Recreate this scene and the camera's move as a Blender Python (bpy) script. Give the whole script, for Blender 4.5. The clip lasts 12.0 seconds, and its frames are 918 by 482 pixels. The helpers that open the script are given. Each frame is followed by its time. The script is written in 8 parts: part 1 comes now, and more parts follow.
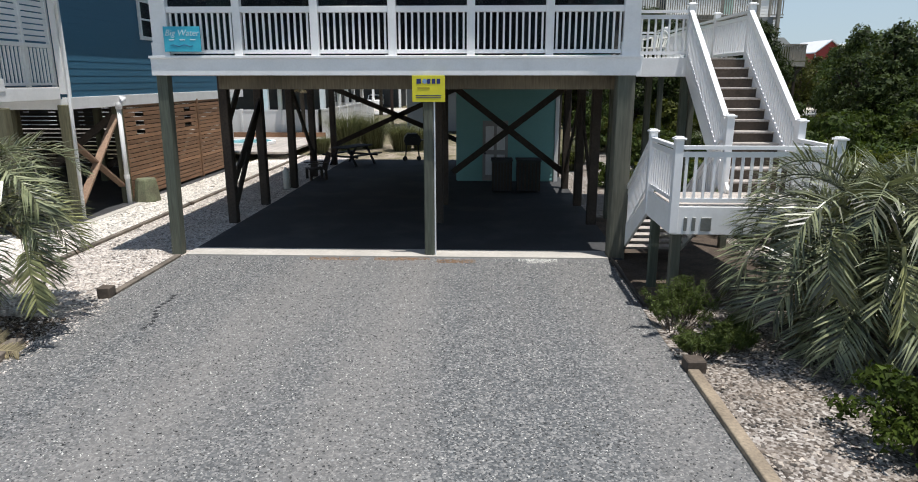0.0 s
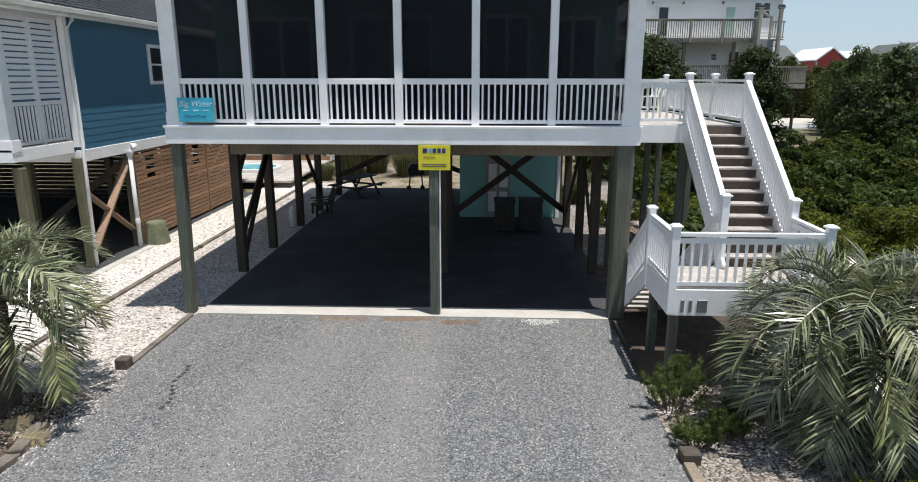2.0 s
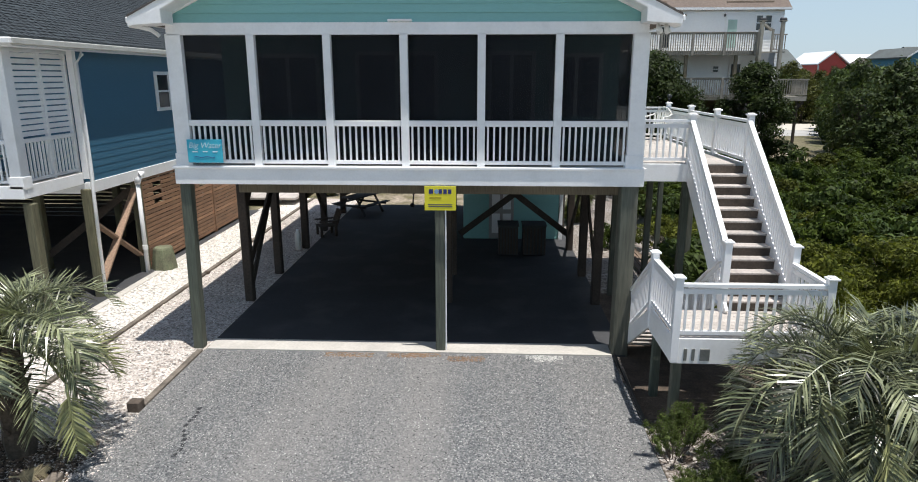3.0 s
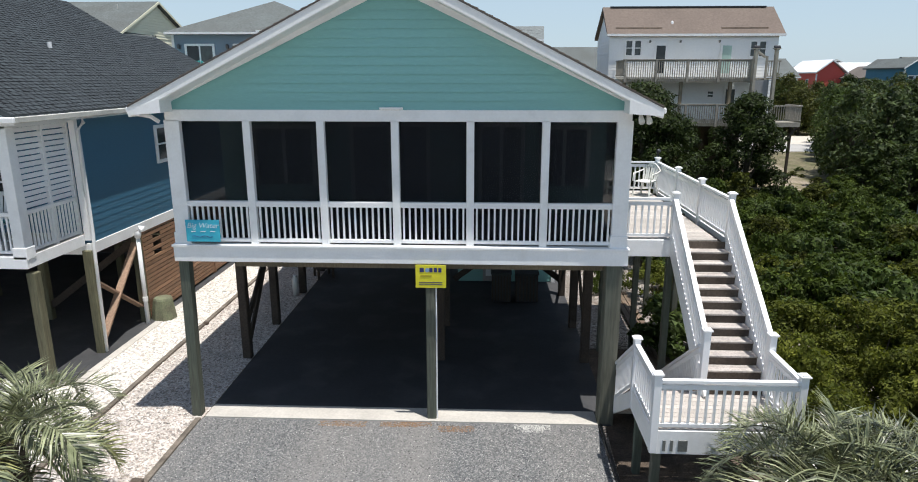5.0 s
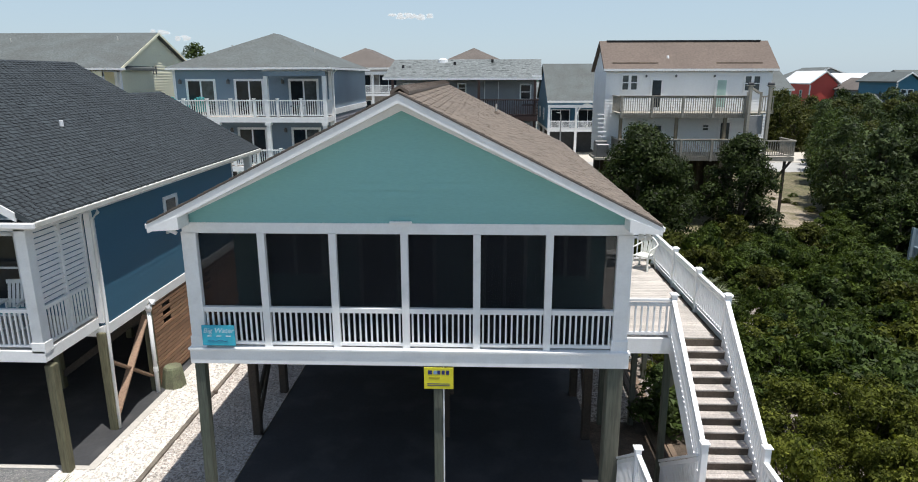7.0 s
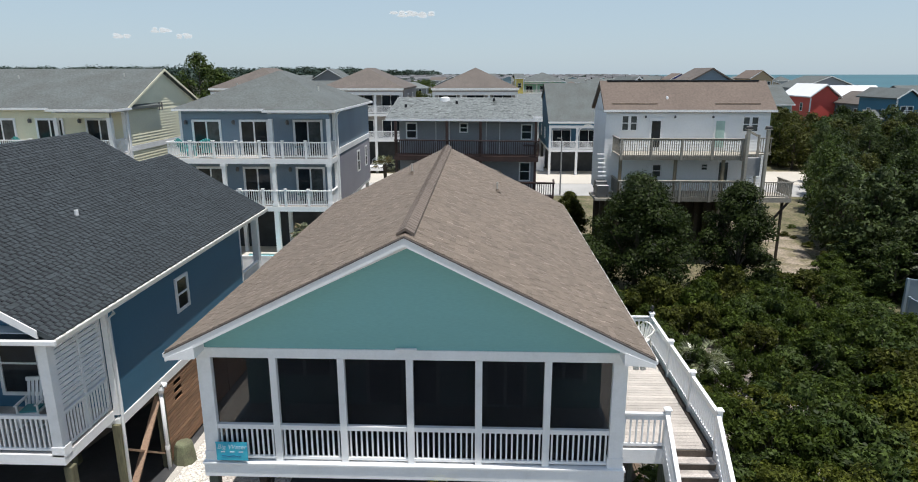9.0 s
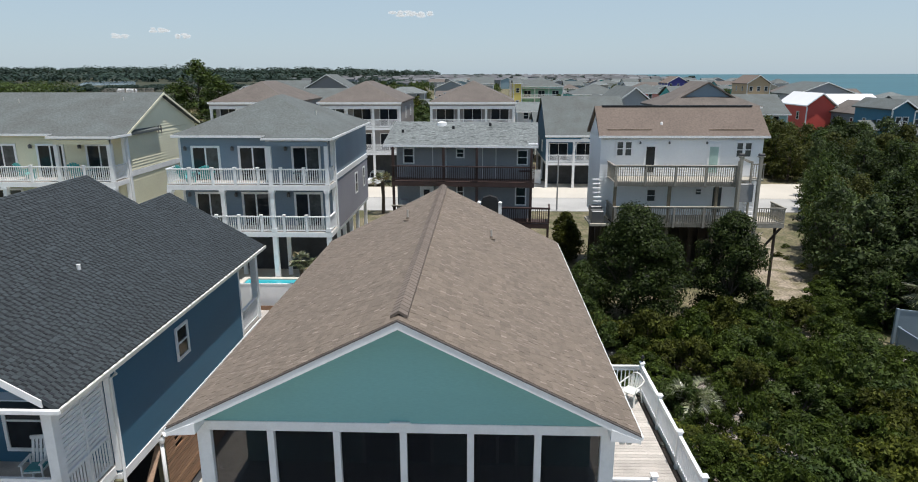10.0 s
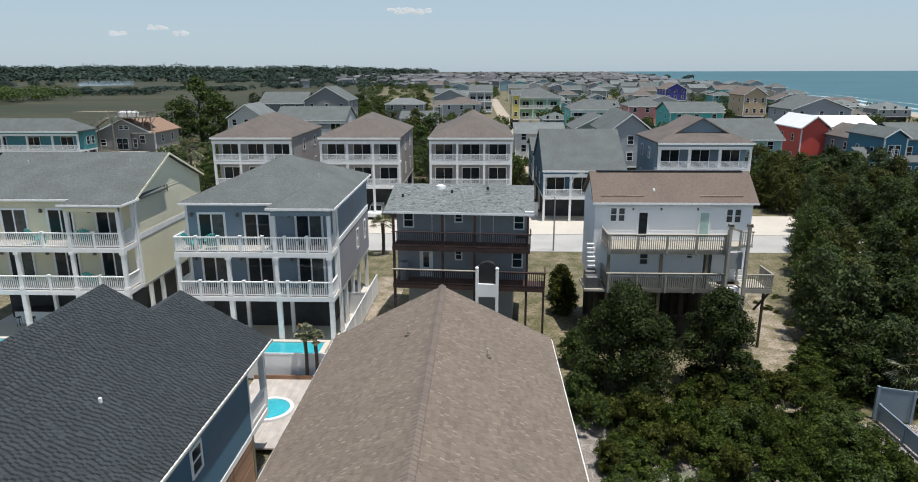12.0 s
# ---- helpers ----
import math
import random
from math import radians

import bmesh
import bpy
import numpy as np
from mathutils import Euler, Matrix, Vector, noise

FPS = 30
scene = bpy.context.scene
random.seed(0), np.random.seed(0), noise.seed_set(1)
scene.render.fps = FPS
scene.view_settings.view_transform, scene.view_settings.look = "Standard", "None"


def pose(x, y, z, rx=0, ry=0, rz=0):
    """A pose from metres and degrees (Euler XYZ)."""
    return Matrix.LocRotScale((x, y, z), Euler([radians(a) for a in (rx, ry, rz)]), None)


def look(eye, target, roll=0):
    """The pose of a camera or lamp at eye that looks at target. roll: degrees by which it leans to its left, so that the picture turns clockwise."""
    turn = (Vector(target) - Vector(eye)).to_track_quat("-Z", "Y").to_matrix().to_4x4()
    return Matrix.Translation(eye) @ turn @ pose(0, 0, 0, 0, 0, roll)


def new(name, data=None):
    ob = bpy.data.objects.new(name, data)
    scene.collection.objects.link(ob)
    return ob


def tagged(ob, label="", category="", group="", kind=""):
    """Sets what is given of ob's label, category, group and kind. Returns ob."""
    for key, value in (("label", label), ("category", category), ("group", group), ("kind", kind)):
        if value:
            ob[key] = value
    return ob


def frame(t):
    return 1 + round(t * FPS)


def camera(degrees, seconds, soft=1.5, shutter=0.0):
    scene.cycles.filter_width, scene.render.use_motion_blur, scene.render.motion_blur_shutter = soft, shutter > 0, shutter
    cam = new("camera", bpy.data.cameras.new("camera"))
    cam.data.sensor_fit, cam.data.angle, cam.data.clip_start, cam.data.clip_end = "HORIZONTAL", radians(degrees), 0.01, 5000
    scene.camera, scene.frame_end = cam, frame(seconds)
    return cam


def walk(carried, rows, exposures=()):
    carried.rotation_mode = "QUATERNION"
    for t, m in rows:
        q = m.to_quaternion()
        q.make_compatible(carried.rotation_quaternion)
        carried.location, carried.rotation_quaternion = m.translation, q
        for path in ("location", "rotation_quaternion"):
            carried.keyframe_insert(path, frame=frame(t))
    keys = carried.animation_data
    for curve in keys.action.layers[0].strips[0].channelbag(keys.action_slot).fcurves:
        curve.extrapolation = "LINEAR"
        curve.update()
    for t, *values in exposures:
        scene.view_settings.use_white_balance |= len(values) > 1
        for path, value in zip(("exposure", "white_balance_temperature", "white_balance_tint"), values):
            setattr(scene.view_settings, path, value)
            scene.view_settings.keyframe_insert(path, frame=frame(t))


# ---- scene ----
cam = camera(70.6, 12.0, 1.0)
METRES, EYE, TILT, LEAN, TURN = 15.2, 3.46, -14.05, 0.0, 2.1
ROWS = [
    (0.0, 0.0, 0.0, 0.0, 0.0, 0.0, -0.0),
    (0.5, -0.0026, -0.0072, 0.0193, 0.02, -0.04, -0.02),
    (1.0, -0.0045, -0.0133, 0.0392, 0.05, -0.01, -0.03),
    (1.5, -0.0036, -0.0177, 0.0609, 0.13, 0.0, -0.05),
    (2.0, -0.0041, -0.0248, 0.082, 0.13, -0.03, -0.07),
    (2.5, -0.007, -0.0328, 0.1055, 0.18, -0.06, -0.07),
    (3.0, -0.0096, -0.0362, 0.1334, 0.25, -0.09, -0.07),
    (5.0, 0.0043, -0.0627, 0.236, 0.29, -0.15, -0.07),
    (5.5, 0.0037, -0.0721, 0.2697, -0.04, -0.18, 0.03),
    (6.0, -0.0001, -0.0806, 0.3033, -0.11, -0.17, 0.08),
    (6.5, -0.0047, -0.0884, 0.3395, -0.11, -0.22, 0.08),
    (7.0, -0.0107, -0.0949, 0.3793, -0.1, -0.25, 0.11),
    (9.0, -0.0122, -0.134, 0.5552, 0.03, -0.46, 0.07),
    (9.5, -0.0075, -0.148, 0.6078, -0.03, -0.5, 0.11),
    (10.0, -0.0024, -0.1623, 0.6647, -0.07, -0.5, 0.15),
    (10.5, 0.0007, -0.1808, 0.729, -0.11, -0.54, 0.18),
    (11.0, 0.0013, -0.2017, 0.8003, -0.15, -0.61, 0.2),
    (11.5, 0.0006, -0.2246, 0.8812, -0.16, -0.69, 0.2),
    (12.0, 0.0002, -0.2464, 0.9648, -0.17, -0.8, 0.2),
]
walk(cam, [(t, pose(0.13, 0, EYE, TILT, LEAN, TURN) @ pose(METRES * x, METRES * y, METRES * z, 90 + pitch, roll, yaw)) for t, x, y, z, yaw, pitch, roll in ROWS],
     [(0.0, 0.0), (2.5, 0.12), (5.0, 0.16), (7.0, 0.1), (9.0, -0.01), (12.0, -0.07)])

# ---- light: clear midday, sun high over the camera's right shoulder ----
SUN = Vector((0.167, -0.129, 1.0)).normalized()
world = bpy.data.worlds.new("sky")
scene.world = world
world.use_nodes = True
wn = world.node_tree
sky = wn.nodes.new("ShaderNodeTexSky")
sky.sky_type = "NISHITA"
sky.sun_disc = False
sky.sun_elevation = math.asin(SUN.z)
sky.sun_rotation = math.atan2(SUN.x, SUN.y)
sky.air_density, sky.dust_density, sky.ozone_density = 1.0, 0.6, 1.5
cool = wn.nodes.new("ShaderNodeMix")
cool.data_type = "RGBA"  # thin summer haze over the clear sky
at = wn.nodes.new("ShaderNodeTexCoord")
axis = wn.nodes.new("ShaderNodeSeparateXYZ")
haze = wn.nodes.new("ShaderNodeMapRange")  # thick at the horizon, thin overhead
haze.inputs[1].default_value, haze.inputs[2].default_value = 0.1, 0.7
haze.inputs[3].default_value, haze.inputs[4].default_value = 0.72, 0.08
wn.links.new(at.outputs["Generated"], axis.inputs[0])
wn.links.new(axis.outputs[2], haze.inputs[0])
wn.links.new(haze.outputs[0], cool.inputs[0])
cool.inputs[7].default_value = (4.95, 6.35, 7.6, 1)
wn.links.new(sky.outputs[0], cool.inputs[6])
wn.links.new(cool.outputs[2], wn.nodes["Background"].inputs[0])
wn.nodes["Background"].inputs[1].default_value = 0.1
sun = new("sun", bpy.data.lights.new("sun", "SUN"))
sun.data.energy, sun.data.angle, sun.data.color = 5.0, radians(0.53), (1.0, 0.97, 0.935)
sun.matrix_world = look(SUN * 60, (0, 0, 0))

# ---- materials ----
def mat(name, base, rough=0.6, big=(1.5, 0.1), fine=(40.0, 0.12), bump=0.0, tint=None, rand=0.0, metal=0.0, stretch=(1, 1, 1), spec=0.5, dirt=None):
    """A surface whose colour varies at two scales; tint: a second colour that the large patches lean to; rand: spread from piece to piece; dirt: (colour, scale, amount)."""
    m = bpy.data.materials.new(name)
    m.use_nodes = True
    t = m.node_tree
    N, L = t.nodes, t.links
    p = N["Principled BSDF"]
    p.inputs["Roughness"].default_value = rough
    p.inputs["Metallic"].default_value = metal
    p.inputs["Specular IOR Level"].default_value = spec
    co = N.new("ShaderNodeTexCoord")
    mp = N.new("ShaderNodeMapping")
    mp.inputs["Scale"].default_value = stretch
    L.new(co.outputs["Object"], mp.inputs[0])

    def nz(scale, detail=3):
        n = N.new("ShaderNodeTexNoise")
        n.inputs["Scale"].default_value, n.inputs["Detail"].default_value = scale, detail
        L.new(mp.outputs[0], n.inputs["Vector"])
        return n.outputs["Fac"]

    def mix(kind, fac, a, b):
        x = N.new("ShaderNodeMix")
        x.data_type, x.blend_type = "RGBA", kind
        for k, v in ((0, fac), (6, a), (7, b)):
            if hasattr(v, "is_linked"):
                L.new(v, x.inputs[k])
            else:
                x.inputs[k].default_value = v if k == 0 else (*v, 1)
        return x.outputs[2]

    def ramp(v, lo, hi, a=0.0, b=1.0):
        x = N.new("ShaderNodeMapRange")
        for k, w in zip((1, 2, 3, 4), (lo, hi, a, b)):
            x.inputs[k].default_value = w
        L.new(v, x.inputs[0])
        return x.outputs[0]

    other = tint or tuple(c * (1 - 2 * big[1]) for c in base)
    col = mix("MIX", ramp(nz(big[0]), 0.35, 0.68), base, other)
    nf = nz(fine[0], 2)
    val = ramp(nf, 0.25, 0.75, 1 - fine[1], 1 + fine[1])
    if rand:
        oi = N.new("ShaderNodeObjectInfo")
        ge = N.new("ShaderNodeNewGeometry")
        ad = N.new("ShaderNodeMath")
        ad.operation = "ADD"
        L.new(oi.outputs["Random"], ad.inputs[0])
        L.new(ge.outputs["Random Per Island"], ad.inputs[1])
        fr = N.new("ShaderNodeMath")
        fr.operation = "FRACT"
        L.new(ad.outputs[0], fr.inputs[0])
        mu = N.new("ShaderNodeMath")
        mu.operation = "MULTIPLY"
        L.new(val, mu.inputs[0])
        L.new(ramp(fr.outputs[0], 0, 1, 1 - rand, 1 + rand), mu.inputs[1])
        val = mu.outputs[0]
    hv = N.new("ShaderNodeHueSaturation")
    L.new(val, hv.inputs["Value"])
    L.new(col, hv.inputs["Color"])
    out = hv.outputs[0]
    if dirt:
        out = mix("MIX", ramp(nz(dirt[1], 5), 0.5, 0.72, 0.0, dirt[2]), out, dirt[0])
    L.new(out, p.inputs["Base Color"])
    if bump:
        b = N.new("ShaderNodeBump")
        b.inputs["Strength"].default_value, b.inputs["Distance"].default_value = min(1.0, bump * 40), bump
        L.new(nf, b.inputs["Height"])
        L.new(b.outputs[0], p.inputs["Normal"])
    return m


def stones(name, cols, cell, bump=0.01, rough=0.85, patch=None, streak=(1, 1, 1)):
    """Loose stones or shells: cells of mixed colours; patch: (colour, scale, amount) for worn or dusty areas."""
    m = mat(name, cols[0], rough)
    t = m.node_tree
    N, L = t.nodes, t.links
    p = N["Principled BSDF"]
    co = N.new("ShaderNodeTexCoord")
    v = N.new("ShaderNodeTexVoronoi")
    v.inputs["Scale"].default_value = 1 / cell
    L.new(co.outputs["Object"], v.inputs["Vector"])
    r = N.new("ShaderNodeValToRGB")
    r.color_ramp.interpolation = "CONSTANT"
    ramp = r.color_ramp.elements
    ramp.remove(ramp[1])
    for i, c in enumerate(cols):
        e = ramp.new(i / len(cols)) if i else ramp[0]
        e.color = (*c, 1)
    sp = N.new("ShaderNodeSeparateColor")
    L.new(v.outputs["Color"], sp.inputs[0])
    L.new(sp.outputs[0], r.inputs[0])
    out = r.outputs[0]
    n = N.new("ShaderNodeTexNoise")
    n.inputs["Scale"].default_value, n.inputs["Detail"].default_value = (patch or (0, 0.8, 0))[1], 4
    mp = N.new("ShaderNodeMapping")
    mp.inputs["Scale"].default_value = streak
    L.new(co.outputs["Object"], mp.inputs[0])
    L.new(mp.outputs[0], n.inputs["Vector"])
    rg = N.new("ShaderNodeMapRange")
    rg.inputs[1].default_value, rg.inputs[2].default_value, rg.inputs[4].default_value = 0.42, 0.66, (patch or (0, 0, 0.0))[2]
    L.new(n.outputs["Fac"], rg.inputs[0])
    x = N.new("ShaderNodeMix")
    x.data_type = "RGBA"
    L.new(rg.outputs[0], x.inputs[0])
    L.new(out, x.inputs[6])
    x.inputs[7].default_value = (*(patch[0] if patch else cols[0]), 1)
    L.new(x.outputs[2], p.inputs["Base Color"])
    b = N.new("ShaderNodeBump")
    b.inputs["Strength"].default_value, b.inputs["Distance"].default_value = 0.7, bump
    b.invert = True
    L.new(v.outputs["Distance"], b.inputs["Height"])
    L.new(b.outputs[0], p.inputs["Normal"])
    return m


def glass_dark(name, tint=(0.02, 0.025, 0.03)):
    m = mat(name, tint, 0.08, fine=(3, 0.3))
    return m


WHITE = mat("white_paint", (0.89, 0.89, 0.88), 0.45, (2.0, 0.03), (25, 0.03), dirt=((0.5, 0.49, 0.45), 3.0, 0.15))
DRIP = mat("dark_drip_edge", (0.10, 0.085, 0.075), 0.7, (2.0, 0.1), (30, 0.2))
WHITE_VINYL = mat("white_vinyl", (0.86, 0.86, 0.86), 0.35, (1.0, 0.02), (30, 0.02), dirt=((0.55, 0.54, 0.5), 2.0, 0.12))
TEAL = mat("teal_siding", (0.24, 0.50, 0.475), 0.55, (0.8, 0.04), (60, 0.05), 0.001, stretch=(0.15, 0.15, 1), dirt=((0.2, 0.4, 0.38), 2.0, 0.2))
NAVY = mat("slate_blue_siding", (0.047, 0.150, 0.238), 0.55, (0.8, 0.05), (60, 0.05), 0.001, stretch=(0.15, 0.15, 1))
PILE = mat("treated_pile_wood", (0.115, 0.112, 0.085), 0.8, (1.2, 0.2), (30, 0.3), 0.004, tint=(0.070, 0.092, 0.070), stretch=(1, 1, 0.08))
POST = mat("weathered_post_wood", (0.22, 0.18, 0.12), 0.8, (1.2, 0.2), (30, 0.3), 0.003, stretch=(1, 1, 0.1))
POST_OLIVE = mat("olive_weathered_post_wood", (0.155, 0.145, 0.085), 0.8, (1.2, 0.2), (30, 0.3), 0.003, stretch=(1, 1, 0.1))
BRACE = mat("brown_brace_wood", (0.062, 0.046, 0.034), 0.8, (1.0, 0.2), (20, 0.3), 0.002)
NEWWOOD = mat("new_pine", (0.33, 0.215, 0.145), 0.7, (1.0, 0.15), (20, 0.25), 0.002)
CEDAR = mat("stained_cedar", (0.33, 0.185, 0.105), 0.65, (1.5, 0.15), (25, 0.25), 0.002, rand=0.2, stretch=(1, 0.08, 1))
DECK = mat("greyed_deck_board", (0.53, 0.48, 0.43), 0.8, (1.5, 0.12), (30, 0.2), 0.002, rand=0.12)
TREAD = mat("greyed_stair_board", (0.50, 0.45, 0.41), 0.8, (2.5, 0.15), (30, 0.25), 0.002, rand=0.15)
BOARD = mat("brown_walk_board", (0.21, 0.15, 0.105), 0.8, (2.0, 0.2), (25, 0.25), 0.002, rand=0.2)
RISER = mat("brown_stair_riser", (0.11, 0.085, 0.065), 0.8, (2.0, 0.2), (25, 0.25), 0.002, rand=0.2)
# pale concrete darkened to carry the shade under the raised houses
SHADED_SLAB = mat("shaded_concrete", (0.046, 0.047, 0.050), 0.85, (0.6, 0.12), (12, 0.1), 0.001, dirt=((0.10, 0.097, 0.094), 0.9, 0.45))
KERB = mat("pale_concrete", (0.52, 0.49, 0.44), 0.85, (1.5, 0.08), (20, 0.1), 0.001)
TIMBER_OLD = mat("greyed_landscape_timber", (0.20, 0.168, 0.135), 0.9, (2.0, 0.3), (30, 0.3), 0.003)
GUTTER = mat("weathered_white_gutter", (0.62, 0.61, 0.55), 0.5, (2.0, 0.1), (30, 0.1))
TIMBER = mat("landscape_timber", (0.33, 0.265, 0.19), 0.85, (2.0, 0.15), (30, 0.25), 0.003)
GRAVEL = stones("grey_gravel", [(0.115, 0.121, 0.124), (0.165, 0.165, 0.163), (0.071, 0.076, 0.079), (0.131, 0.136, 0.138), (0.231, 0.227, 0.221), (0.087, 0.093, 0.096), (0.145, 0.148, 0.147), (0.077, 0.081, 0.085), (0.191, 0.189, 0.184), (0.101, 0.106, 0.109), (0.291, 0.285, 0.273)], 0.024, 0.012, patch=((0.235, 0.222, 0.207), 0.42, 0.55), streak=(1.7, 0.10, 1))
PLANTBED = stones("shells_and_leaf_litter", [(0.22, 0.192, 0.168), (0.39, 0.355, 0.32), (0.065, 0.052, 0.042), (0.50, 0.465, 0.425), (0.12, 0.099, 0.083), (0.28, 0.247, 0.218)], 0.032, 0.015, patch=((0.15, 0.115, 0.085), 1.1, 0.6))
SHELL = stones("white_shells", [(0.62, 0.57, 0.50), (0.78, 0.74, 0.68), (0.44, 0.38, 0.32), (0.84, 0.82, 0.78), (0.70, 0.65, 0.58)], 0.055, 0.015)
SHELLDIRT = stones("mixed_shell_gravel", [(0.52, 0.46, 0.41), (0.64, 0.59, 0.54), (0.32, 0.27, 0.23), (0.72, 0.68, 0.63), (0.42, 0.36, 0.31), (0.56, 0.51, 0.46)], 0.04, 0.015, patch=((0.30, 0.25, 0.21), 1.3, 0.35))
MULCH = mat("dark_mulch", (0.10, 0.075, 0.055), 0.95, (3, 0.2), (40, 0.5), 0.02)
GRASSY = mat("sandy_grass", (0.085, 0.085, 0.034), 0.95, (0.55, 0.1), (5, 0.55), 0.02, tint=(0.20, 0.165, 0.105))
SAND = mat("pale_sand", (0.42, 0.36, 0.28), 0.95, (0.3, 0.08), (8, 0.15), 0.01)
SANDYTRACK = mat("sandy_track", (0.32, 0.265, 0.205), 0.95, (0.9, 0.1), (7, 0.5), 0.02, tint=(0.13, 0.115, 0.055))
MARSH = mat("marsh_grass", (0.023, 0.031, 0.012), 0.95, (0.012, 0.1), (0.12, 0.4), tint=(0.052, 0.048, 0.022), stretch=(0.5, 1.8, 1), dirt=((0.012, 0.019, 0.009), 0.03, 0.7))
CONCRETE = mat("bright_concrete", (0.56, 0.52, 0.45), 0.9, (0.2, 0.05), (6, 0.06))
ROADGREY = mat("road_grey", (0.33, 0.33, 0.325), 0.9, (0.3, 0.06), (8, 0.08))
PALEROAD = mat("pale_worn_asphalt", (0.43, 0.42, 0.395), 0.9, (0.3, 0.08), (8, 0.1))
SEA = mat("sea_water", (0.035, 0.125, 0.15), 0.5, (0.003, 0.12), (0.05, 0.25), stretch=(0.3, 1, 1))
FOAM = mat("surf_foam", (0.50, 0.56, 0.57), 0.8, (0.05, 0.3), (0.4, 0.3), tint=(0.22, 0.32, 0.34))
SHINGLE_TAN = mat("taupe_shingle", (0.176, 0.140, 0.108), 0.9, (0.7, 0.04), (60, 0.3), 0.002, rand=0.13, tint=(0.160, 0.128, 0.100))
SHINGLE_DARK = mat("charcoal_shingle", (0.038, 0.047, 0.051), 0.7, (0.5, 0.06), (60, 0.3), 0.002, rand=0.2, spec=0.4)
# dark tabs: the shading band of laminated shingles, put in as colour
SHINGLE_SPOT = mat("shade_band_shingle_tab", (0.0125, 0.015, 0.018), 0.75, (0.5, 0.04), (60, 0.3), 0.002, rand=0.4, spec=0.4)
SHINGLE_CAP = mat("taupe_ridge_cap", (0.175, 0.140, 0.114), 0.9, (0.7, 0.04), (60, 0.3), 0.002, rand=0.12)
SHINGLE_FLECK = mat("light_tan_shingle_tab", (0.243, 0.196, 0.158), 0.9, (0.7, 0.04), (60, 0.25), 0.002, rand=0.2)
ROOF_GREY = mat("grey_shingle_roof", (0.116, 0.131, 0.127), 0.9, (0.6, 0.1), (9, 0.32), tint=(0.098, 0.106, 0.100))
ROOF_TAUPE = mat("taupe_grey_roof", (0.140, 0.119, 0.103), 0.9, (0.6, 0.1), (9, 0.32))
# blue grey base puts the fence's shaded face into its colour
VINYL_SHADE = mat("shaded_vinyl", (0.24, 0.31, 0.355), 0.5, (1.0, 0.05), (20, 0.05))
ROOF_LIGHT = mat("pale_grey_roof", (0.165, 0.182, 0.178), 0.9, (0.5, 0.08), (7, 0.45))
ROOF_STRIP = mat("weathered_roof_strip", (0.36, 0.27, 0.20), 0.9, (2, 0.2), (20, 0.3))
ROOF_FLECK = mat("pale_shingle_tab", (0.205, 0.222, 0.22), 0.9, (0.5, 0.08), (20, 0.2), rand=0.25)
ROOF_BROWN = mat("brown_shingle_roof", (0.165, 0.128, 0.104), 0.9, (0.5, 0.06), (8, 0.2))
ROOF_WHITE = mat("white_metal_roof", (0.8, 0.8, 0.8), 0.5, (0.5, 0.02), (8, 0.03))
ROOF_ORANGE = mat("orange_tan_roof", (0.30, 0.19, 0.13), 0.9, (0.5, 0.06), (8, 0.15))
GLASS = glass_dark("dark_window_glass")
DARK = mat("dark_interior", (0.02, 0.021, 0.023), 0.8)
BLACK = mat("black_metal", (0.02, 0.02, 0.022), 0.45)
POOL = mat("pool_water", (0.05, 0.42, 0.49), 0.08, (0.6, 0.08), (4, 0.1))
PLASTIC = mat("white_plastic", (0.78, 0.77, 0.72), 0.35, (3, 0.03), (20, 0.03))
SIGN_BLUE = mat("aqua_sign", (0.03, 0.38, 0.55), 0.5, (6, 0.08), (30, 0.06), tint=(0.05, 0.47, 0.60))
SIGN_PALE = mat("faded_white_script", (0.52, 0.72, 0.78), 0.5, (4, 0.05), (30, 0.05))
SIGN_YELLOW = mat("yellow_sign", (0.74, 0.66, 0.03), 0.4, (4, 0.04), (30, 0.03))
INK = mat("navy_ink", (0.02, 0.03, 0.16), 0.4)
HOUSE_BLUE = mat("grey_blue_siding", (0.215, 0.285, 0.35), 0.6, (0.5, 0.05), (10, 0.05))
HOUSE_YELLOW = mat("pale_yellow_siding", (0.80, 0.76, 0.56), 0.6, (0.5, 0.03), (10, 0.04))
HOUSE_GREY = mat("grey_siding", (0.28, 0.295, 0.31), 0.6, (0.5, 0.05), (10, 0.05))
HOUSE_WHITE = mat("white_siding", (0.90, 0.90, 0.89), 0.6, (0.5, 0.03), (10, 0.03))
HOUSE_TAUPE = mat("taupe_grey_siding", (0.40, 0.37, 0.35), 0.6, (0.5, 0.05), (10, 0.05))
REDWOOD = mat("dark_red_brown_deck", (0.055, 0.029, 0.024), 0.7, (1, 0.15), (10, 0.2))
DECKWOOD = mat("weathered_rail_wood", (0.36, 0.33, 0.275), 0.8, (1, 0.15), (10, 0.2))
GREYWOOD = mat("grey_weathered_deck", (0.42, 0.385, 0.315), 0.8, (1, 0.1), (10, 0.15))


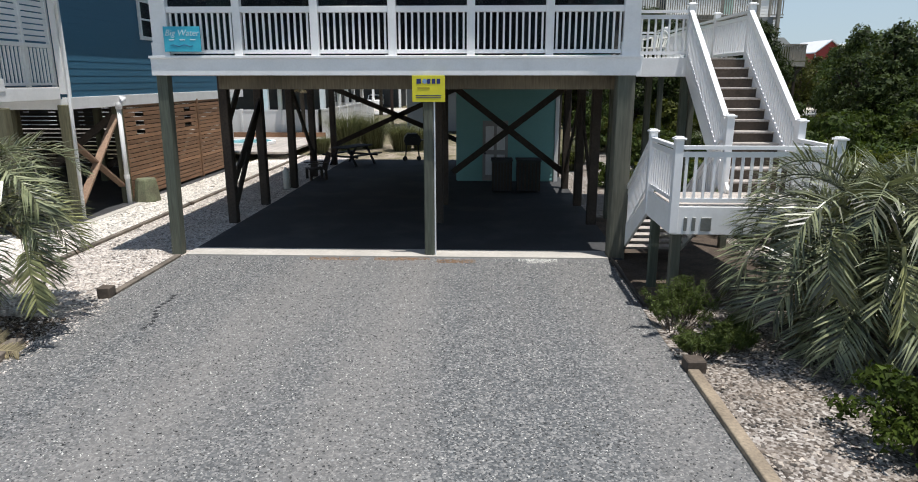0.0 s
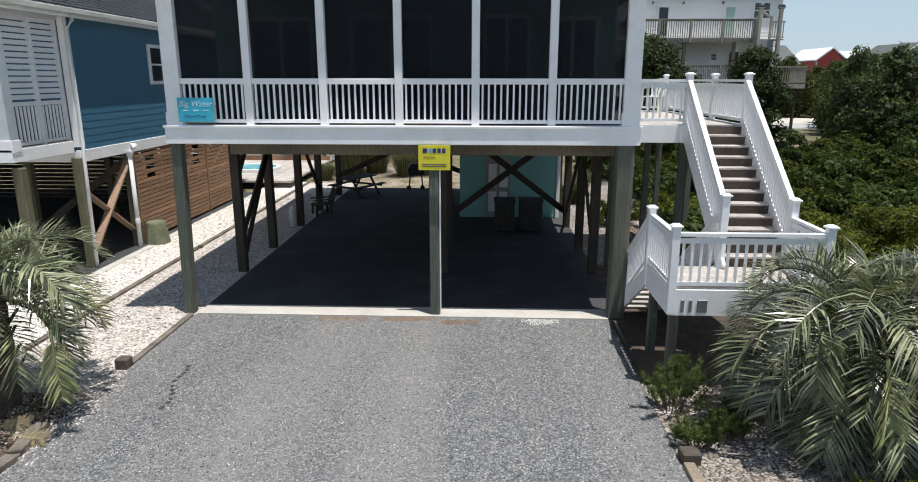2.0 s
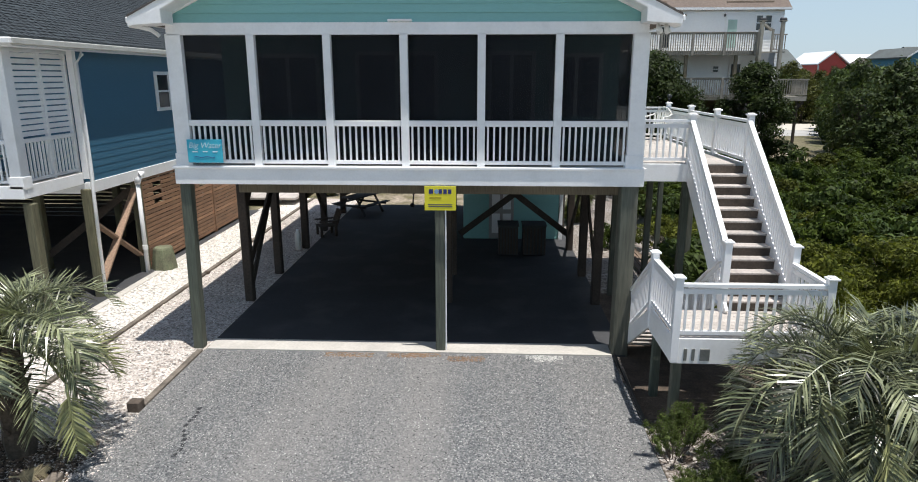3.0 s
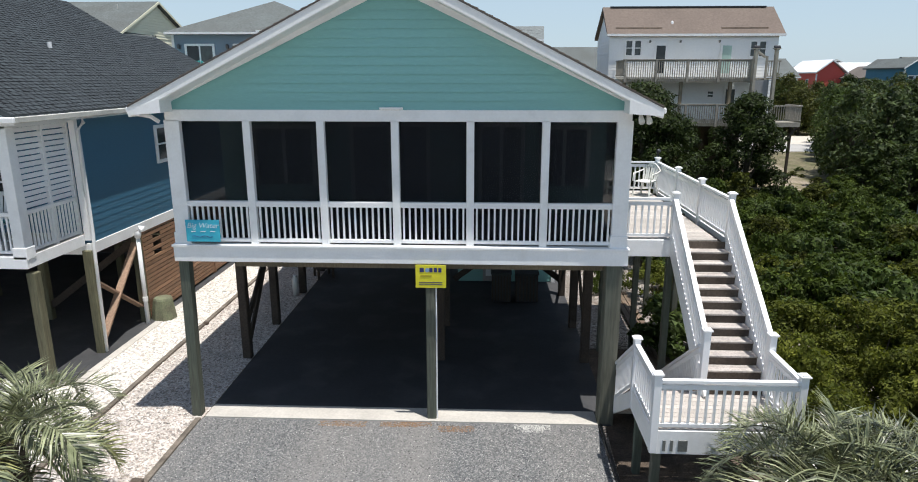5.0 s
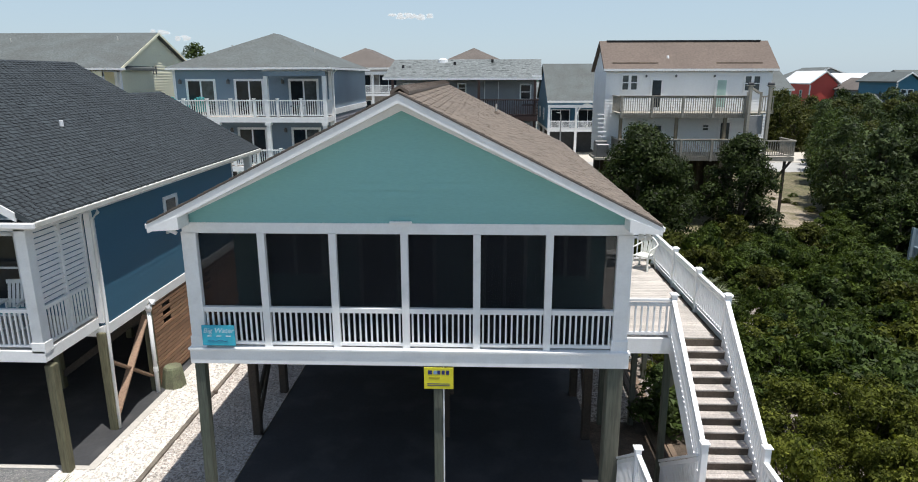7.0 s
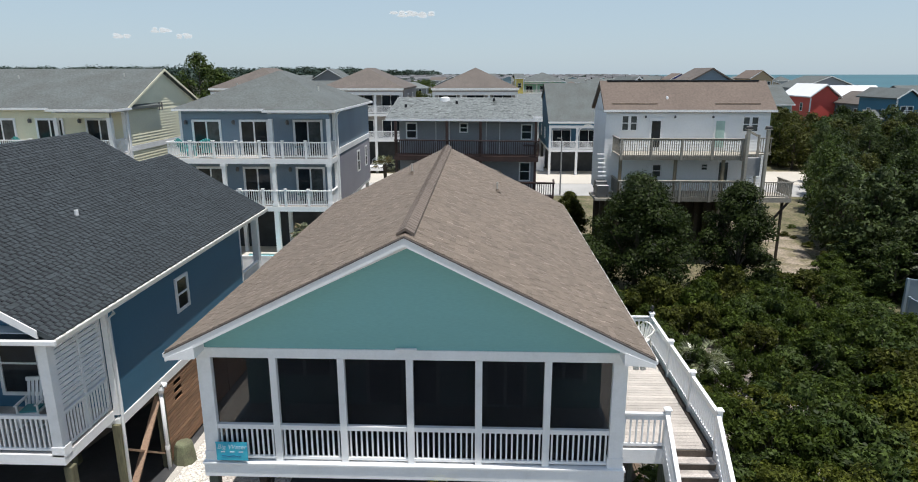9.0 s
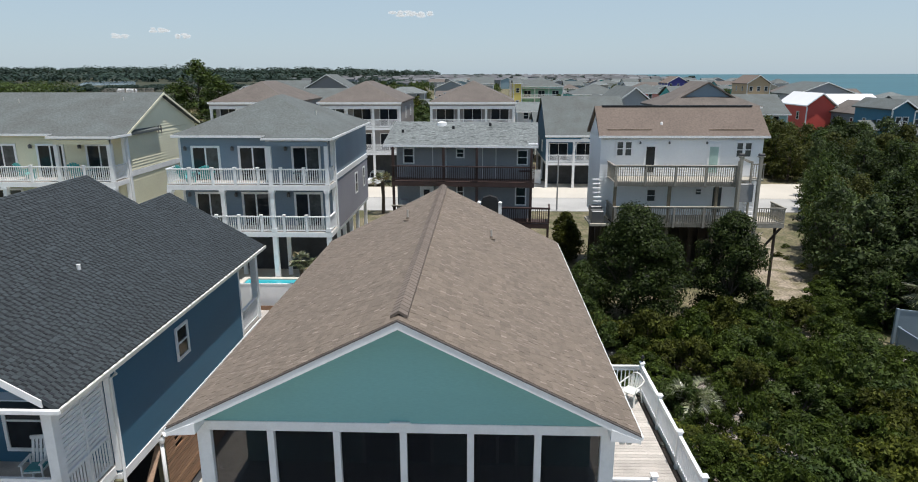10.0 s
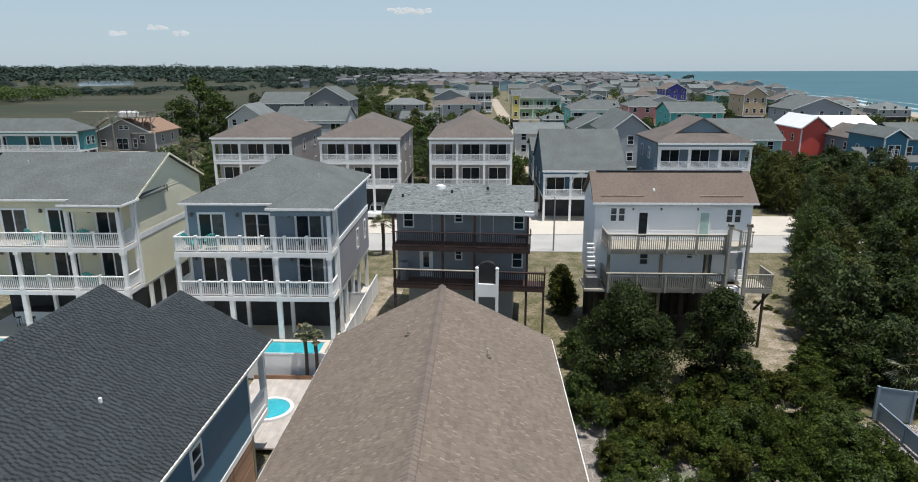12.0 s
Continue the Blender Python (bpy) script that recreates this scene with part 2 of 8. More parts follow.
def leafmat(name, base, tint, rand=0.35, trans=0.25, rough=0.6, spec=0.22, patch=0.8):
    m = mat(name, base, rough, (patch, 0.1), (8, 0.15), tint=tint, rand=rand, spec=spec)
    p = m.node_tree.nodes["Principled BSDF"]
    t = m.node_tree
    tr = t.nodes.new("ShaderNodeBsdfTranslucent")
    tr.inputs[0].default_value = (base[0] * 1.6, base[1] * 1.7, base[2], 1)
    ms = t.nodes.new("ShaderNodeMixShader")
    ms.inputs[0].default_value = trans
    t.links.new(p.outputs[0], ms.inputs[1])
    t.links.new(tr.outputs[0], ms.inputs[2])
    t.links.new(ms.outputs[0], t.nodes["Material Output"].inputs[0])
    return m


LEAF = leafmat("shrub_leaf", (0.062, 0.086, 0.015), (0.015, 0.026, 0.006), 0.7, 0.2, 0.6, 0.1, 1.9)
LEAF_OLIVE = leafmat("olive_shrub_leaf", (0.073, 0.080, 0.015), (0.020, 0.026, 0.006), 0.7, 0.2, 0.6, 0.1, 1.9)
LEAF_YOUNG = leafmat("young_bush_leaf", (0.080, 0.105, 0.026), (0.045, 0.065, 0.017), 0.6, 0.25)
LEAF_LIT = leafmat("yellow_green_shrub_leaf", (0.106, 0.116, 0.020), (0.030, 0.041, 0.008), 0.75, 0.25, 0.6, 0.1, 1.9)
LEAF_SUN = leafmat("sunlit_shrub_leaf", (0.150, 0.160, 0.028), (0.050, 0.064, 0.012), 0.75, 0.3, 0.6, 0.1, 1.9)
LEAF_DARK = leafmat("dark_tree_leaf", (0.062, 0.087, 0.021), (0.022, 0.038, 0.010), 0.65, 0.2, 0.55, 0.14, 1.5)
LEAF_TREE = leafmat("round_tree_leaf", (0.033, 0.048, 0.010), (0.011, 0.019, 0.004), 0.65, 0.15, 0.55, 0.14, 1.5)
LEAF_CEDAR = leafmat("grey_green_leaf", (0.066, 0.088, 0.032), (0.026, 0.040, 0.015), 0.65, 0.2, 0.55, 0.14, 1.5)
LEAF_BROWN = leafmat("dark_olive_leaf", (0.078, 0.083, 0.019), (0.030, 0.036, 0.009), 0.65, 0.2, 0.55, 0.14, 1.5)
LEAF_PALM = leafmat("palm_leaflet", (0.235, 0.250, 0.140), (0.050, 0.061, 0.028), 0.85, 0.06, 0.3, 0.6, 4.0)
LEAF_PALM_OLD = leafmat("yellowing_palm_leaflet", (0.28, 0.28, 0.12), (0.16, 0.17, 0.075), 0.6, 0.12, 0.45, 0.45)
LEAF_DRY = leafmat("dry_palm_leaflet", (0.27, 0.23, 0.14), (0.17, 0.135, 0.08), 0.4, 0.1)
# bluish base carries the distance haze over the far woods
LEAF_FAR = leafmat("hazed_far_wood_leaf", (0.030, 0.051, 0.038), (0.021, 0.038, 0.030), 0.4, 0.1)
BARK = mat("grey_brown_bark", (0.10, 0.08, 0.06), 0.95, (3, 0.2), (20, 0.4), 0.01)


# ---- building helpers ----
class Geo:
    """Collects vertices and faces for one mesh."""

    def __init__(self):
        self.v, self.f = [], []

    def add(self, verts, faces):
        n = len(self.v)
        self.v += [tuple(p) for p in verts]
        self.f += [tuple(i + n for i in q) for q in faces]
        return self

    def box(self, x0, x1, y0, y1, z0, z1, c=0.0):
        if c <= 0:
            v = [(x, y, z) for z in (z0, z1) for y in (y0, y1) for x in (x0, x1)]
            return self.add(v, [(0, 2, 3, 1), (4, 5, 7, 6), (0, 1, 5, 4), (1, 3, 7, 5), (3, 2, 6, 7), (2, 0, 4, 6)])
        bm = bmesh.new()
        bmesh.ops.create_cube(bm, size=1)
        for p in bm.verts:
            p.co = ((x0, x1)[p.co.x > 0], (y0, y1)[p.co.y > 0], (z0, z1)[p.co.z > 0])
        bmesh.ops.bevel(bm, geom=bm.edges[:], offset=c, segments=1, affect="EDGES")
        bm.verts.index_update()
        self.add([p.co for p in bm.verts], [[p.index for p in q.verts] for q in bm.faces])
        bm.free()
        return self

    def beam(self, p, q, w, h, up=(0, 0, 1)):
        """A square timber from p to q; w across, h along up."""
        p, q, up = Vector(p), Vector(q), Vector(up)
        d = (q - p).normalized()
        s = d.cross(up).normalized() * (w / 2)
        u = s.cross(d).normalized() * (h / 2)
        v = [a + i * s + j * u for a in (p, q) for i, j in ((-1, -1), (1, -1), (1, 1), (-1, 1))]
        return self.add(v, [(0, 1, 2, 3), (7, 6, 5, 4), (0, 4, 5, 1), (1, 5, 6, 2), (2, 6, 7, 3), (3, 7, 4, 0)])

    def prism(self, poly, axis, a, b):
        """Extrude a 2D outline along an axis; the outline's coordinates are the other two axes in order."""
        n, v = len(poly), []
        for w in (a, b):
            for s, t in poly:
                c = [s, t]
                c.insert("xyz".index(axis), w)
                v.append(c)
        return self.add(v, [tuple(range(n))[::-1], tuple(range(n, 2 * n))] + [(i, (i + 1) % n, n + (i + 1) % n, n + i) for i in range(n)])

    def tube(self, pts, radii, n=8, cap=True):
        rings = []
        for i, p in enumerate(pts):
            p = Vector(p)
            d = (Vector(pts[min(i + 1, len(pts) - 1)]) - Vector(pts[max(i - 1, 0)])).normalized()
            a = d.cross((0, 0, 1) if abs(d.z) < 0.9 else (1, 0, 0)).normalized()
            b = d.cross(a)
            r = radii[i] if hasattr(radii, "__len__") else radii
            rings.append([p + r * (math.cos(6.2832 * k / n) * a + math.sin(6.2832 * k / n) * b) for k in range(n)])
        v = [p for ring in rings for p in ring]
        f = [(i * n + k, i * n + (k + 1) % n, (i + 1) * n + (k + 1) % n, (i + 1) * n + k) for i in range(len(pts) - 1) for k in range(n)]
        if cap:
            f += [tuple(range(n))[::-1], tuple(range(len(v) - n, len(v)))]
        return self.add(v, f)

    def mesh(self, name, material, smooth=False):
        me = bpy.data.meshes.new(name)
        me.from_pydata(self.v, [], self.f)
        me.materials.append(material)
        bm = bmesh.new()
        bm.from_mesh(me)
        if len(bm.faces) < 20000:
            bmesh.ops.recalc_face_normals(bm, faces=bm.faces[:])
        bm.to_mesh(me)
        bm.free()
        if smooth:
            me.shade_smooth()
        return me


def back(parent):
    return parent.matrix_basis.inverted() if parent.parent is None else Matrix()


def part(name, geo, material, parent, label="", smooth=False):
    """One mesh object under a thing or part; its geometry is given in the world."""
    ob = new(name, geo.mesh(name, material, smooth))
    ob.parent = parent
    ob.matrix_parent_inverse = back(parent)
    return tagged(ob, label)


def piece(name, me, parent, m, label=""):
    """A part that shares its mesh with others."""
    ob = new(name, me)
    ob.parent = parent
    ob.matrix_parent_inverse = back(parent)
    ob.matrix_basis = m
    return tagged(ob, label)


def thing(name, label, category, at=(0, 0, 0), group="", kind=""):
    ob = new(name)
    ob.empty_display_size = 0.3
    ob.matrix_basis = Matrix.Translation(at)
    return tagged(ob, label, category, group, kind)


def solid(name, geo, material, label="", category="", group="", kind="", smooth=False):
    return tagged(new(name, geo.mesh(name, material, smooth)), label, category, group, kind)


def structure(name, geo, material, label):
    return tagged(new(name, geo.mesh(name, material)), label, name.replace("_", " "), kind="structure")

# ---- ground, drive, beds, road, sea ----
def sheet(name, outline, z, material, label, drop=0.0):
    g = Geo()
    if drop:
        g.prism(outline, "z", z - drop, z)
    else:
        g.add([(x, y, z) for x, y in outline], [tuple(range(len(outline)))])
    return structure(name, g, material, label)


def coast(y, inland=0.0):
    return 117 + 0.243 * min(y, 420) + 0.15 * max(0, y - 420) - inland


sheet("ground", [(-4600, -3000), (coast(-3000, 11), -3000), (coast(420, 11), 420), (coast(4700, 11), 4700), (-4600, 4700)], -0.05, GRASSY, "sandy ground with patchy dry grass")
g = Geo()
n = 40
for i in range(n):
    y0, y1 = -3000 + 7700 * i / n, -3000 + 7700 * (i + 1) / n
    for a, za, b, zb in ((11, -0.045, 8, 0.5), (8, 0.5, 0, -0.5), (0, -0.5, -10, -1.4)):
        g.add([(coast(y0, a), y0, za), (coast(y0, b), y0, zb), (coast(y1, b), y1, zb), (coast(y1, a), y1, za)], [(0, 1, 2, 3)])
structure("beach", g, SAND, "pale sandy beach along the sea")
sheet("sea", [(-200, -3000), (4700, -3000), (4700, 4750), (-200, 4750)], -0.9, SEA, "blue green ocean reaching the horizon")
sheet("marsh", [(-1500, 128), (-62, 128), (-50, 190), (-62, 330), (-90, 620), (-180, 900), (-330, 1500), (-2200, 1500)], -0.02, MARSH, "flat green brown salt marsh")
sheet("driveway", [(-5.9, -9), (2.62, -9), (2.62, 12.43), (-5.9, 12.43)], 0.0, GRAVEL, "grey crushed stone driveway")
sheet("street", [(-300, -17), (300, -17), (300, -9), (-300, -9)], 0.0, ROADGREY, "grey asphalt street")
sheet("shell_bed", [(-8.15, 9.0), (-6.9, 8.75), (-5.9, 8.9), (-5.9, 30), (-8.2, 30)], -0.015, SHELLDIRT, "bed of mixed shells and grit")
sheet("shell_path", [(-10.6, 7.6), (-8.2, 7.6), (-8.2, 30), (-9.74, 30)], 0.01, SHELL, "white oyster shell path beside the blue house")
sheet("mulch_bed", [(-8.6, 6.6), (-6.3, 6.7), (-5.9, 7.2), (-5.9, 8.5), (-6.6, 8.75), (-7.4, 8.5), (-8.6, 8.8)], -0.008, MULCH, "dark mulch and dead palm litter")
sheet("side_bed", [(-16, -9), (-5.9, -9), (-5.9, 9.9), (-16, 9.9)], -0.02, SHELLDIRT, "bed of shells and mulch under palms")
sheet("planting_bed", [(2.64, -9), (24, -9), (24, 32), (2.64, 32)], -0.02, PLANTBED, "shell and leaf litter bed under palms and shrubs")
# dark sheet over the bed, deepening the stairs' shade by colour
sheet("under_stair_mulch", [(2.7, 9.9), (5.5, 9.7), (5.5, 16.5), (2.9, 16.5)], -0.012, MULCH, "dark sheet for the shade under the stairs")
sheet("back_yard", [(-7.9, 28.5), (3, 28.5), (3, 36), (-7.9, 36)], -0.03, SANDYTRACK, "sandy back yard with dry grass")
sheet("back_street", [(-220, 66), (220, 66), (220, 73.3), (-220, 73.3)], -0.02, PALEROAD, "pale grey back street")
sheet("concrete_drive", [(4.5, 73.4), (14.5, 73.4), (14.5, 85.5), (4.5, 85.5)], -0.015, CONCRETE, "bright concrete driveway")
sheet("parking_pad", [(24, 73.4), (43.5, 73.4), (43.5, 83.5), (24, 83.5)], -0.015, CONCRETE, "bright concrete parking pad")
sheet("side_drive", [(-14.8, 73.4), (-8.8, 73.4), (-8.8, 80.5), (-14.8, 80.5)], -0.016, CONCRETE, "pale concrete driveway between houses")
sheet("sand_path", [(16.2, 33), (19.6, 33), (22.5, 44), (25, 57), (21, 57), (19.8, 45)], -0.03, SANDYTRACK, "worn sandy path between trees")
g = Geo()
for i in range(30):
    y0, y1 = 70 + 40 * i, 110 + 40 * i
    for a, w in ((-2, 5), (-14, 3.5), (-31, 1.6)):
        j0, j1 = noise.noise((i * 0.7, a, 0)) * 7, noise.noise(((i + 1) * 0.7, a, 0)) * 7
        g.add([(coast(y0, a + j0), y0, -0.85), (coast(y0, a - w + j0), y0, -0.85), (coast(y1, a - w + j1), y1, -0.85), (coast(y1, a + j1), y1, -0.85)], [(0, 1, 2, 3)])
structure("surf", g, FOAM, "white breaking surf along the beach")
# edging timbers
for x, y, r in ((-6.0, 7.32, 10), (-5.96, 6.95, -6), (-6.08, 7.75, 4)):
    b = solid("edging_block", Geo().box(-0.09, 0.09, -0.15, 0.15, -0.04, 0.09, 0.012), TIMBER_OLD, "short weathered timber block edging the mulch", "edging timber", "edging blocks")
    b.matrix_basis = pose(x, y, 0, 0, 0, r)
for x0, x1, y0, y1, lab in ((-6.02, -5.9, 9.9, 12.35, "weathered landscape timber edging the drive"), (-8.24, -8.12, 7.4, 30, "weathered landscape timber edging the shell path"), (-6.02, -5.9, 6.6, 7.35, "short weathered landscape timber edging the mulch"), (2.62, 2.76, 1.5, 7.3, "tan landscape timber edging the drive")):
    solid("landscape_timber", Geo().box(x0, x1, y0, y1, -0.05, 0.07 if x0 > 0 else 0.045, 0.01), TIMBER if x0 > 0 else TIMBER_OLD, lab, "edging timber")

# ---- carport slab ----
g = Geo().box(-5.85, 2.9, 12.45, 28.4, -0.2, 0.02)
structure("carport_slab", g, SHADED_SLAB, "worn concrete carport slab, coloured dark for the shade under the house")
# sunlit front of the slab, painted pale up to the house's shadow edge
structure("slab_kerb", Geo().box(-5.85, 2.62, 12.43, 12.98, -0.2, 0.026), KERB, "front strip of the slab in its sunlit concrete colour")


# ---- the teal house on piles ----
HX0, HX1, HY0, HY1 = -6.06, 2.95, 12.5, 27.4
XR, ZE, ZR = -1.56, 6.68, 9.15  # ridge x, eave height, ridge height
house = thing("beach_house", "teal gabled beach house raised on timber piles", "house", (-1.56, 20, 0))


def pile(x, y, r=0.15, top=3.55, mat_=PILE, parent=None, sq=True):
    g = Geo()
    if sq:
        g.box(x - r, x + r, y - r, y + r, -0.15, top, 0.02)
    else:
        g.tube([(x, y, -0.15), (x, y, top)], [r * 1.05, r], 12)
    return part("timber_post", g, mat_, parent or house)


for x in (-6.0, -0.92, 2.78):
    for y in (12.62, 15.6, 18.0, 20.9, 23.5, 26.8):
        if x == -0.92 and y > 19:
            continue
        if x < -5 and y < 13:
            part("timber_post", Geo().beam((-6.06, 12.6, -0.15), (-5.985, 12.6, 3.55), 0.2, 0.2, (0, 1, 0)), PILE, house, "green tinted square timber pile")
            continue
        # posts behind the front row get darker wood, standing for the shade there
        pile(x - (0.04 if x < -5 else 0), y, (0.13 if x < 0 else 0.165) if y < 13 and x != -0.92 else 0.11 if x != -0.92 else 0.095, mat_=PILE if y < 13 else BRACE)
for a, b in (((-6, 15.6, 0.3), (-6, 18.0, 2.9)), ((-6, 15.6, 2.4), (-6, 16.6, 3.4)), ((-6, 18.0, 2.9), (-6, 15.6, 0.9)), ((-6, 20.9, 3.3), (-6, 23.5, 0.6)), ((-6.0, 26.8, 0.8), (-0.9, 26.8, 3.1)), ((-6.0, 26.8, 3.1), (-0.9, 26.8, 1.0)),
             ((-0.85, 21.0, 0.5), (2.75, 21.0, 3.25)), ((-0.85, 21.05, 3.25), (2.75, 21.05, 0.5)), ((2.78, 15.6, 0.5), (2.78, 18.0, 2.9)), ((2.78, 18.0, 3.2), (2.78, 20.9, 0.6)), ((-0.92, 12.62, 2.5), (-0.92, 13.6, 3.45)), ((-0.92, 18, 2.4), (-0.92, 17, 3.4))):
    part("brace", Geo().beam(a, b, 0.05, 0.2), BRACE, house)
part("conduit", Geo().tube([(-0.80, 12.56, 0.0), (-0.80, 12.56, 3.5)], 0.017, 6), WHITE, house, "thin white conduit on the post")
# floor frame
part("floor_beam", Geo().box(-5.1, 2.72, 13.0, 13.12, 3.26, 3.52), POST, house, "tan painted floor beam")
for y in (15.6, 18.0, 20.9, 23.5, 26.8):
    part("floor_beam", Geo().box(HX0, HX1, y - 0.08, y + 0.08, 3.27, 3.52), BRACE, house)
# underside coloured dark to deepen the carport's shade
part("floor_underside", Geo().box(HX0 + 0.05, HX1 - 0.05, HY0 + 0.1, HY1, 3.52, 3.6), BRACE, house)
part("porch_floor", Geo().box(HX0 + 0.05, HX1 - 0.05, HY0, HY1, 3.6, 3.87), DECK, house)
part("band_board", Geo().box(HX0 - 0.08, HX1 + 0.08, HY0 - 0.06, HY0 + 0.1, 3.52, 3.87, 0.008).box(HX0 - 0.1, HX1 + 0.1, HY0 - 0.09, HY0 + 0.1, 3.83, 3.88, 0.006), WHITE, house, "white painted band board")
for x in (HX0, HX1):
    part("band_board", Geo().box(x - 0.06, x + 0.06, HY0 + 0.1, HY1, 3.52, 3.87), WHITE, house)
# porch posts, rails, screens
post_x = [HX0 + 0.12, -4.47, -3.02, -1.57, -0.11, 1.34, HX1 - 0.12]
for i, x in enumerate(post_x):
    w = 0.15 if i in (0, 6) else 0.075
    g = Geo().box(x - w, x + w, HY0, HY0 + 0.16, 3.87, 6.36, 0.006)
    if i in (0, 6):
        g.box(x - w - 0.02, x + w + 0.02, HY0 - 0.02, HY0 + 0.18, 3.87, 4.12, 0.006)
    part("porch_post", g, WHITE, house)
bal = Geo().box(-0.018, 0.018, -0.018, 0.018, 0, 0.68).mesh("baluster", WHITE)
for i in range(6):
    a, b = post_x[i] + (0.15 if i == 0 else 0.075), post_x[i + 1] - (0.15 if i == 5 else 0.075)
    ym = HY0 + 0.07
    part("handrail", Geo().box(a, b, ym - 0.05, ym + 0.05, 4.65, 4.76, 0.006), WHITE, house)
    rail = part("bottom_rail", Geo().box(a, b, ym - 0.03, ym + 0.03, 3.92, 3.99, 0.004), WHITE, house)
    k = 11
    for j in range(k):
        piece("baluster", bal, rail, Matrix.Translation((a + (b - a) * (j + 0.5) / k, ym, 3.985)))
# walls, header, gable
part("header", Geo().box(HX0, HX1, HY0, HY0 + 0.2, 6.34, 6.56, 0.006), WHITE, house, "white header above the screens")
W0 = HY0 + 2.6
g = Geo().box(HX0, HX1, W0, HY1, 3.87, 6.55)
part("wall", g, TEAL, house, "teal lap siding wall")
part("porch_ceiling", Geo().box(HX0, HX1, HY0 + 0.2, W0, 6.45, 6.52), WHITE, house)
slope = (ZR - ZE) / (XR - (HX0 - 0.45))
gy = HY0 + 0.03
nb = 15
for i in range(nb):
    z0, z1 = 6.56 + i * 0.165, 6.56 + (i + 1) * 0.165 + 0.02

    def half(z):
        return max(0.01, (ZR - 0.16 - z) / slope)
    h0, h1 = half(z0), half(min(z1, ZR - 0.17))
    if z0 > ZR - 0.2:
        break
    z1 = min(z1, ZR - 0.17)
    v = [(XR - h0, gy, z0), (XR + h0, gy, z0), (XR + h1, gy + 0.02, z1), (XR - h1, gy + 0.02, z1)]
    v += [(x, gy + 0.06, z) for x, y, z in v]
    part("siding_board", Geo().add(v, [(0, 1, 2, 3), (7, 6, 5, 4), (0, 4, 5, 1), (1, 5, 6, 2), (2, 6, 7, 3), (3, 7, 4, 0)]), TEAL, house)
part("back_gable", Geo().prism([(HX0, 6.5), (HX1, 6.5), (XR, ZR - 0.2)], "y", HY1 - 0.1, HY1), TEAL, house)
# roof
EX0, EX1, EY0, EY1 = HX0 - 0.45, HX1 + 0.45, HY0 - 0.46, HY1 + 0.25
roof = part("roof", Geo().prism([(EX0, ZE - 0.14), (EX0, ZE - 0.02), (XR, ZR - 0.02), (EX1, ZE - 0.02), (EX1, ZE - 0.14), (XR, ZR - 0.16)], "y", EY0 + 0.02, EY1), SHINGLE_TAN, house, "taupe architectural shingle roof")
for sgn, ex in ((-1, EX0), (1, EX1)):
    rk0 = ZE - 0.06  # top of the rake board, under the shingle edge
    part("rake_board", Geo().prism([(ex, rk0 - 0.17), (ex, rk0), (XR, ZR - 0.06), (XR, ZR - 0.23)], "y", EY0 - 0.02, EY0 + 0.02), WHITE, house, "white rake board")
    part("drip_edge", Geo().prism([(ex, ZE - 0.058), (ex, ZE - 0.03), (XR, ZR - 0.03), (XR, ZR - 0.058)], "y", EY0 - 0.035, EY0 + 0.02), DRIP, house, "thin dark drip edge under the shingles")
    part("frieze_board", Geo().prism([(ex - sgn * 0.4, ZE - 0.06), (ex - sgn * 0.4, ZE + 0.02), (XR, ZR - 0.17), (XR, ZR - 0.39)], "y", gy - 0.03, gy + 0.03), WHITE, house)
    part("soffit", Geo().prism([(ex, ZE - 0.24), (ex, ZE - 0.2), (XR, ZR - 0.2), (XR, ZR - 0.24)], "y", EY0 + 0.02, gy), WHITE, house)
    part("gutter", Geo().box(min(ex, ex + sgn * 0.055), max(ex, ex + sgn * 0.055), EY0, EY1, ZE - 0.16, ZE - 0.05, 0.02), WHITE, house, "white eaves gutter")
    inner = ex - sgn * 0.62
    part("eave_return", Geo().prism([(ex, ZE - 0.2), (inner, ZE - 0.16), (inner, ZE + 0.62 * slope - 0.2), (ex, ZE - 0.14)], "y", EY0 - 0.03, gy - 0.035), WHITE, house, "boxed white eave return")
# inner porch wall: door and window trims
for x0, x1, z0, z1 in ((-5.2, -3.9, 4.7, 6.0), (-2.9, -1.2, 3.95, 6.05), (0.1, 1.0, 3.95, 6.05), (1.5, 2.5, 4.7, 6.0)):
    f = part("inner_frame", Geo().box(x0 - 0.09, x0, W0 - 0.05, W0, z0 - 0.06, z1 + 0.09).box(x1, x1 + 0.09, W0 - 0.05, W0, z0 - 0.06, z1 + 0.09).box(x0, x1, W0 - 0.05, W0, z1, z1 + 0.09).box((x0 + x1) / 2 - 0.04, (x0 + x1) / 2 + 0.04, W0 - 0.045, W0, z0, z1), WHITE, house, "white window trim inside the porch")
    part("pane", Geo().box(x0, x1, W0 - 0.02, W0 - 0.002, z0, z1), GLASS, f)
# screens
SCREEN = mat("dark_insect_screen", (0.016, 0.018, 0.021), 0.9, spec=0.12)
t = SCREEN.node_tree
tr = t.nodes.new("ShaderNodeBsdfTransparent")
ms = t.nodes.new("ShaderNodeMixShader")
ms.inputs[0].default_value = 0.24
t.links.new(t.nodes["Principled BSDF"].outputs[0], ms.inputs[1])
t.links.new(tr.outputs[0], ms.inputs[2])
